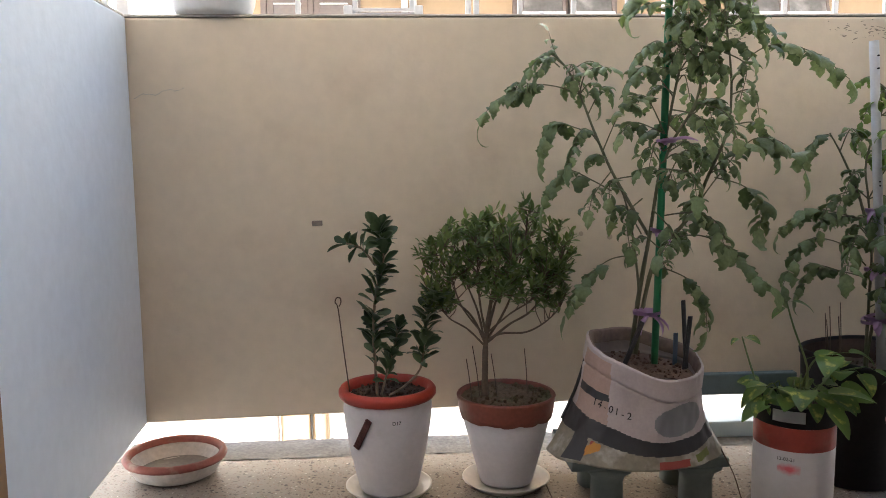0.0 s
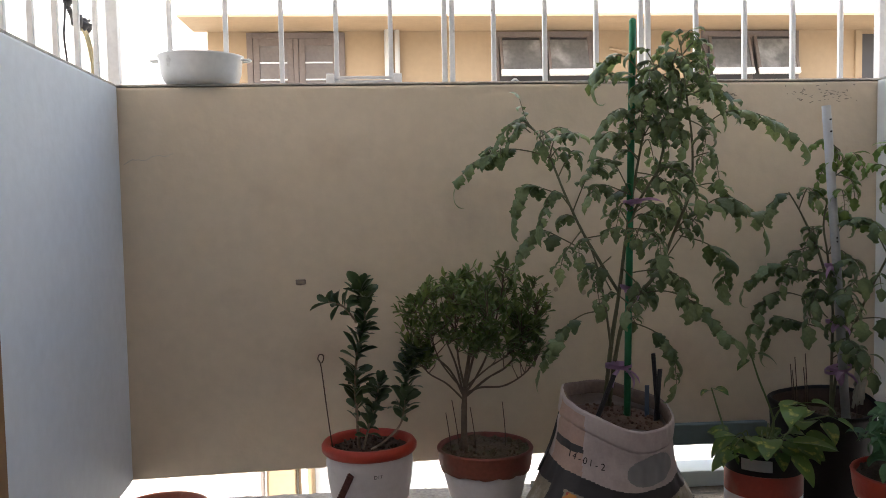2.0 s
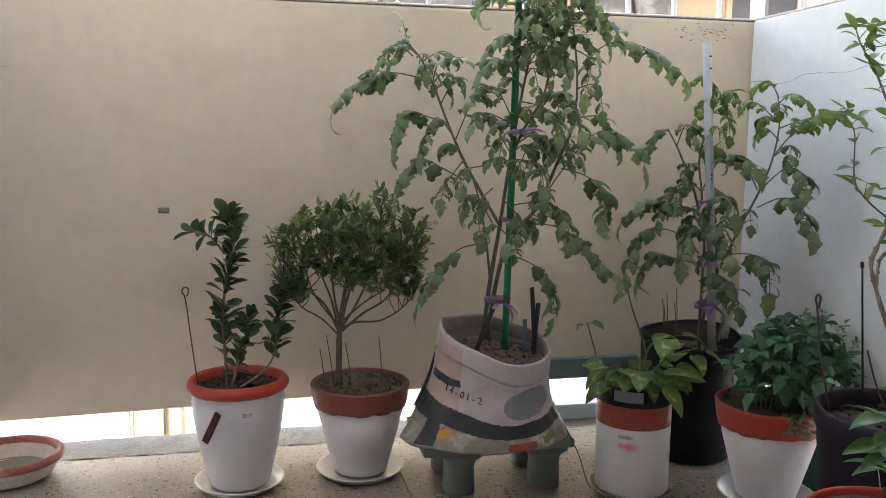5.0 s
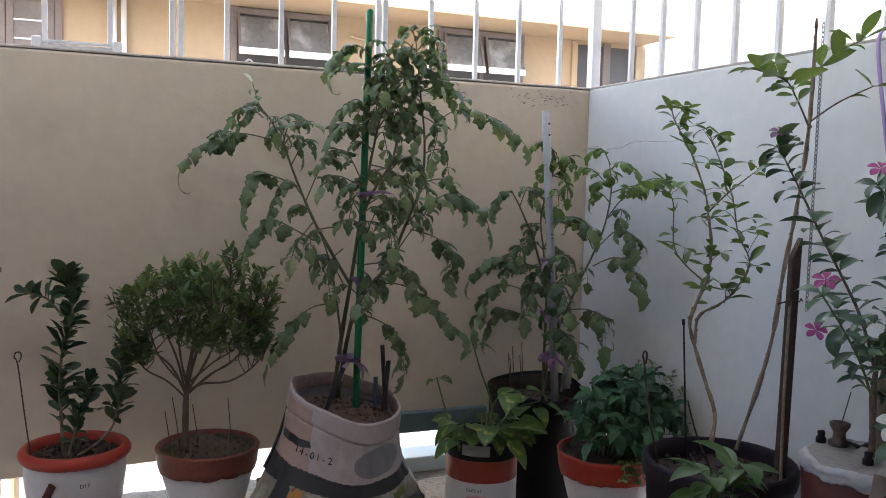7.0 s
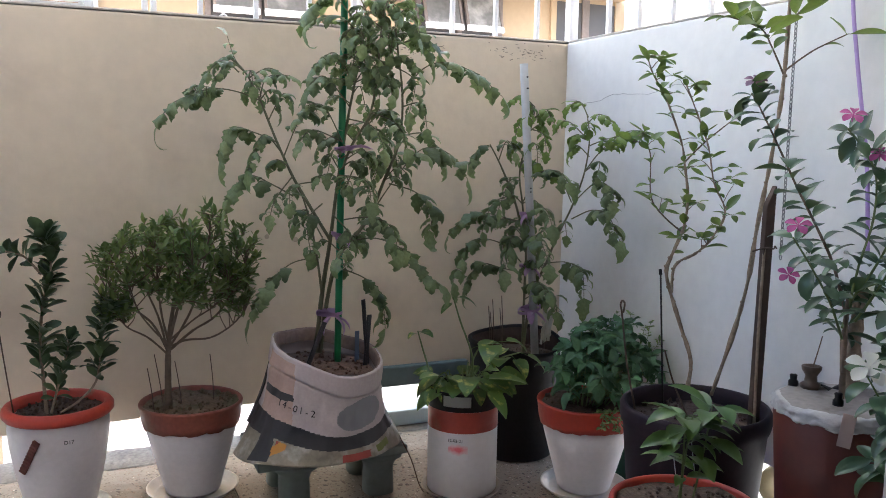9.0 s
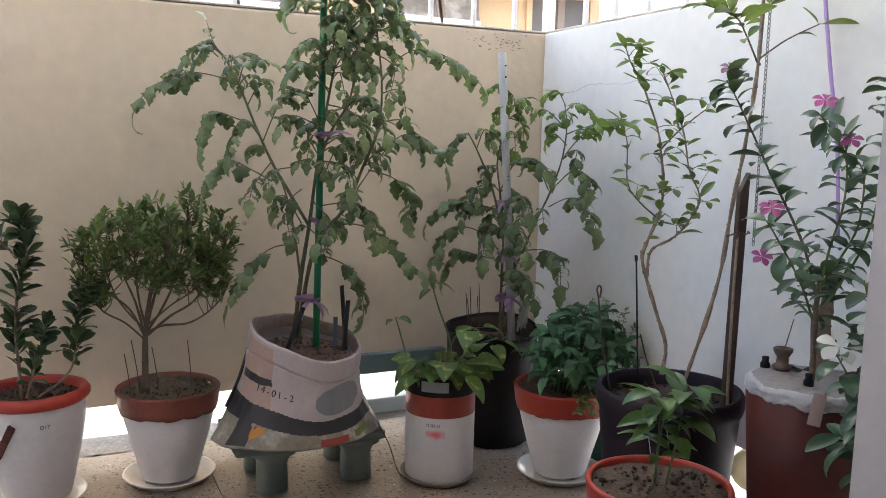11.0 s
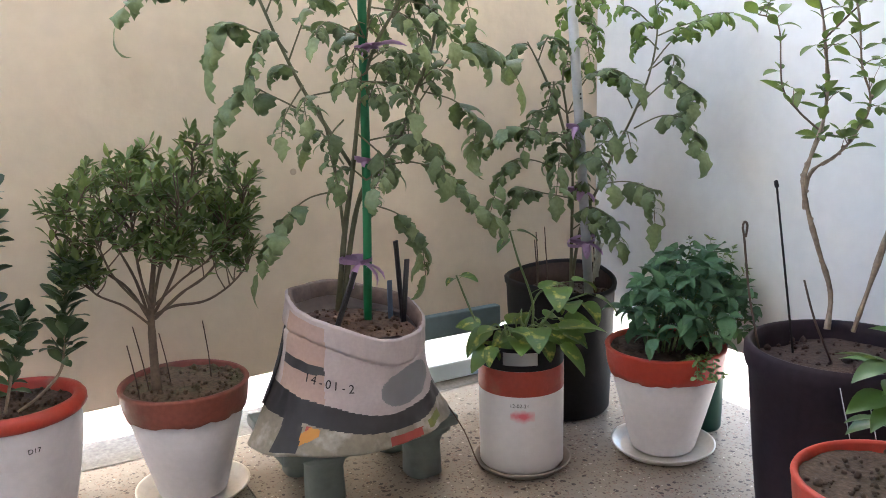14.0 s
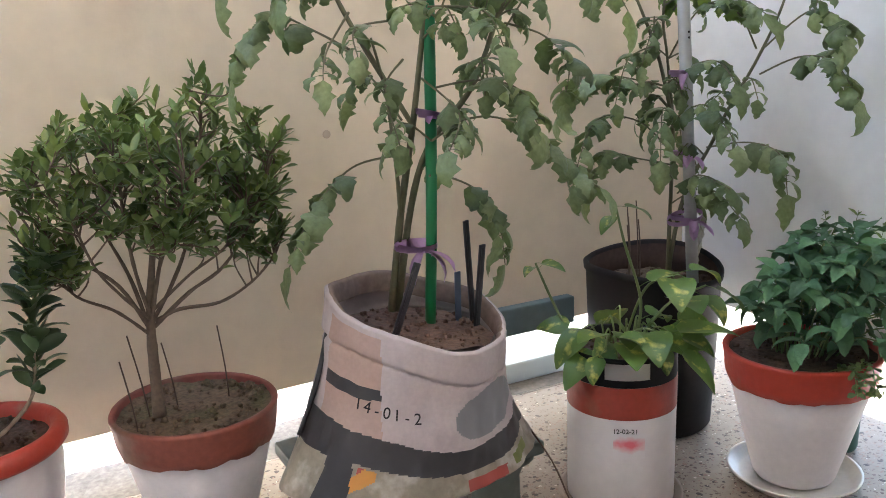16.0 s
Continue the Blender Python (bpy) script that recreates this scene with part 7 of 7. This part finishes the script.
# ---- chilli plant ----
PEPPER_LEAVES = [leaf_mesh("leaf", L, W, "lance", c, f, M_PEPPER, 7, 0.012) for L, W, c, f in ((0.066, 0.032, 0.8, 0.25), (0.055, 0.027, 1.1, 0.2), (0.076, 0.037, 0.6, 0.3))]
for k, pts3 in enumerate((((0.638, 1.408, 0.27), (0.645, 1.407, 0.36), (0.647, 1.409, 0.452)), ((0.663, 1.407, 0.27), (0.683, 1.405, 0.362), (0.702, 1.407, 0.462)), ((0.653, 1.42, 0.27), (0.659, 1.421, 0.352), (0.672, 1.421, 0.44)))):
    rnd = random.Random(k + 5)
    line = spline(pts3, 20)
    bm = bmesh.new()
    add_tube(bm, line, 0.0024, 0.0014, 6, 0.1, k)
    part("stem", bm, M_GREENSTEM, plant7)
    for j in range(13):
        t = 0.4 + 0.6 * (j / 12) ** 0.5
        a = j * 2.3 + k * 1.9
        put_leaf(rnd.choice(PEPPER_LEAVES), leaf_pose(line[int(t * 20)], (math.cos(a), math.sin(a) * 0.8 - 0.25, rnd.uniform(-0.1, 0.5)), UP, rnd.uniform(0.6, 0.85) + 0.35 * t ** 2, rnd.uniform(-0.3, 0.3)), plant7)

# ---- green pot with a spindly herb, behind ----
P9 = (1.074, 2.145)
M_GREENPOT = material("dark_green_plastic", (0.012, 0.07, 0.045), 0.45, (0.01, 0.055, 0.036), 12, 0.6, 0.06, 70)
plant9 = empty("potted_herb", *P9, 0.0, "small dark green plastic pot with a spindly small-leaved herb", "potted plant", "potted plants")
turned("pot", [(0, 0.003), (0.04, 0.003), (0.042, 0.008), (0.047, 0.183), (0.05, 0.186), (0.051, 0.208), (0.048, 0.21), (0.0455, 0.183)], M_GREENPOT, plant9, *P9, 0, 40, 0.003, 3)
soil_disc(plant9, *P9, 0.187, 0.046, M_SOIL, 31)
TINY = [leaf_mesh("leaf", 0.017, 0.0075, "oval", 0.3, 0.3, M_SHRUB, 4)]
for k in range(20):
    rnd = random.Random(k + 300)
    a = k * 0.75
    f = Vector((P9[0] + 0.02 * math.cos(a), P9[1] + 0.02 * math.sin(a), 0.186))
    tip = Vector((min(P9[0] + rnd.uniform(-0.05, 0.055), 1.1), P9[1] + rnd.uniform(-0.1, 0.04), rnd.uniform(0.34, 0.49)))
    line = spline([f, f.lerp(tip, 0.5) + Vector((rnd.uniform(-0.01, 0.01), 0, 0.02)), tip], 16)
    bm = bmesh.new()
    add_tube(bm, line, 0.001, 0.0006, 4)
    part("stem", bm, M_GREENSTEM, plant9)
    leafy(line, plant9, rnd, TINY, 0.35, 0.014, 0.6, 1.2, 0.4)

# ---- white-flowered plant by the door wall ----
P10 = (0.905, 1.13)
plant10 = tapered_pot("potted_white_periwinkle", *P10, 0.105, 0.2, "clay pot with a white-flowered periwinkle beside the door wall", rim_mat=M_TERRACOTTA, body_mat=M_TERRACOTTA, seed=13)
for k, (tx, ty, tz) in enumerate(((0.812, 1.201, 0.56), (0.879, 1.2, 0.592), (0.846, 1.189, 0.676), (0.821, 1.187, 0.432), (0.836, 1.164, 0.508))):
    rnd = random.Random(k + 400)
    f = Vector((P10[0] - 0.01 * k + 0.01, P10[1] + 0.005 * k, 0.185))
    tip = Vector((tx, ty, tz))
    line = spline([f, f.lerp(tip, 0.5) + Vector((0.02, 0, 0.04)), tip], 24)
    bm = bmesh.new()
    add_tube(bm, line, 0.0024, 0.0013, 6)
    part("stem", bm, M_GREENSTEM, plant10)
    leafy(line, plant10, rnd, PERI_LEAVES, 0.4, 0.026, 0.8, 1.3)
    if k in (0, 1):
        put_leaf(WHITE_FLOWER, leaf_pose(tip + Vector((0, -0.005, 0.012)), (0.3, 0.5, 0.4), Vector((-0.45, -0.55, 0.65)), 1.45 - 0.3 * k), plant10, "flower")

# ---- things on and by the walls ----
M_ENAMEL = material("worn_white_enamel", (0.82, 0.82, 0.8), 0.3, (0.76, 0.76, 0.74), 10, 0.6, 0.04, 60, stains=(0.36, 0.33, 0.3), stain_scale=18, stain_low=0.68, stain_high=0.78)
BX, BY, BZ = -0.785, 2.668, TOP + 0.0095
basin = empty("basin", BX, BY, BZ, "chipped white enamel basin standing on the parapet", "basin")
turned("bowl", [(0, 0.0), (0.088, 0.0), (0.1, 0.008), (0.108, 0.03), (0.112, 0.07), (0.116, 0.074), (0.116, 0.078), (0.109, 0.077), (0.105, 0.035), (0.094, 0.012), (0, 0.008)], M_ENAMEL, basin, BX, BY, BZ, 56, 0.004, 2)
for sgn in (-1, 1):
    tube("handle", [(BX + sgn * 0.112, BY - 0.02, BZ + 0.066), (BX + sgn * 0.13, BY - 0.016, BZ + 0.067), (BX + sgn * 0.136, BY, BZ + 0.067), (BX + sgn * 0.13, BY + 0.016, BZ + 0.067), (BX + sgn * 0.112, BY + 0.02, BZ + 0.066)], 0.003, 0.003, M_ENAMEL, basin, 14, 6)

M_CHAIN = material("dull_zinc_chain", (0.3, 0.3, 0.29), 0.45, (0.2, 0.2, 0.19), 40, 0.7, metal=0.7)
bm = bmesh.new()
z, k = TOP + 0.06, 0
while z > 0.66:
    pts3 = []
    for j in range(9):
        a = 2 * math.pi * j / 8
        dx, dz = 0.0032 * math.cos(a), 0.0068 * math.sin(a)
        pts3.append((EAST - 0.016 + (dx if k % 2 else 0), 1.684 + (0 if k % 2 else dx), z + dz))
    add_tube(bm, pts3, 0.0011, 0.0011, 5, cap=False)
    z -= 0.0098
    k += 1
chain = tagged(part("chain", bm, M_CHAIN), "thin zinc chain hanging down the white wall", "chain")
bm = bmesh.new()
for a, b in zip(*(lambda s: (s, s[1:]))(spline([(EAST + 0.03, 1.555, TOP + 0.03), (EAST - 0.012, 1.55, TOP + 0.0), (EAST - 0.02, 1.517, 1.05), (EAST - 0.025, 1.478, 0.88), (EAST - 0.03, 1.455, 0.7)], 24))):
    va = [bm.verts.new(a + Vector((0, d, 0))) for d in (-0.0042, 0.0042)]
    vb = [bm.verts.new(b + Vector((0, d, 0))) for d in (-0.0042, 0.0042)]
    bm.faces.new((va[0], va[1], vb[1], vb[0]))
bmesh.ops.remove_doubles(bm, verts=bm.verts, dist=0.0001)
bmesh.ops.solidify(bm, geom=bm.faces[:], thickness=0.002)
tagged(part("ribbon", bm, material("violet_plastic_ribbon", (0.42, 0.28, 0.58), 0.35, (0.35, 0.22, 0.5), 30, 0.6)), "lilac plastic ribbon tied to the grille and hanging down", "ribbon")

M_BEIGE = material("beige_plastic_ring", (0.36, 0.31, 0.18), 0.5, (0.3, 0.25, 0.14), 14, 0.6, 0.05, 80)
bm = lathe([(0.02, -0.011), (0.055, -0.011), (0.058, -0.006), (0.058, 0.006), (0.055, 0.011), (0.02, 0.011), (0.019, 0.006), (0.019, -0.006), (0.02, -0.011)], 40)
tagged(part("tape_roll", bm, M_BEIGE, m=Matrix.Translation((1.312, 1.818, 0.0585)) @ Matrix.Rotation(radians(-47), 4, "Z") @ Matrix.Rotation(radians(90), 4, "X")), "beige plastic roll on edge under the wall", "roll")

M_CABLE = material("black_cable", (0.03, 0.028, 0.028), 0.6, (0.05, 0.045, 0.045), 30, 0.6)
cable = empty("cable", -1.16, 2.78, TOP, "loose dark and pale cables tied outside the grille", "cable")
tube("dark_cable", [(-1.16, 2.7, 2.3), (-1.16, 2.71, 1.8), (-1.16, 2.731, 1.485), (-1.16, 2.75, 1.451), (-1.16, 2.779, 1.428), (-1.16, 2.838, 1.43), (-1.16, 2.915, 1.452)], 0.006, 0.005, M_CABLE, cable, 30, 6, 0.4, 2)
tube("dark_cable", [(-1.16, 2.715, 1.6), (-1.16, 2.719, 1.451), (-1.16, 2.701, 1.369), (-1.16, 2.716, 1.301), (-1.16, 2.73, 1.21), (-1.16, 2.73, 0.9)], 0.003, 0.003, M_CABLE, cable, 20, 6)
bm = bmesh.new()
rnd = random.Random(6)
for k in range(5):
    made = bmesh.ops.create_icosphere(bm, subdivisions=2, radius=rnd.uniform(0.013, 0.02))["verts"]
    c = Vector((-1.16 + rnd.uniform(-0.008, 0.008), 2.8 + k * 0.022, 1.424 + rnd.uniform(-0.008, 0.012)))
    for v in made:
        v.co = c + v.co * (1 + 0.5 * noise.noise(v.co * 90 + Vector((k, 0, 0))))
part("tape_wrap", bm, M_CABLE, cable, "lumpy black tape round the joint")
bm = bmesh.new()
made = bmesh.ops.create_icosphere(bm, subdivisions=2, radius=0.014)["verts"]
for v in made:
    v.co = Vector((-1.16, 2.738, 1.478)) + Vector((v.co.x, v.co.y, v.co.z * 1.8)) * (1 + 0.4 * noise.noise(v.co * 90))
part("tape_wrap", bm, M_CABLE, cable, "lumpy black tape round the joint")
for dy in (0.0, 0.022):
    tube("pale_cable", [(-1.155, 2.835 + dy, 1.415), (-1.155, 2.87 + dy, 1.39), (-1.155, 2.9 + dy, 1.34), (-1.155, 2.91 + dy, 1.28), (-1.155, 2.9 + dy, 0.9)], 0.005, 0.005, M_BEIGE, cable, 18, 6)
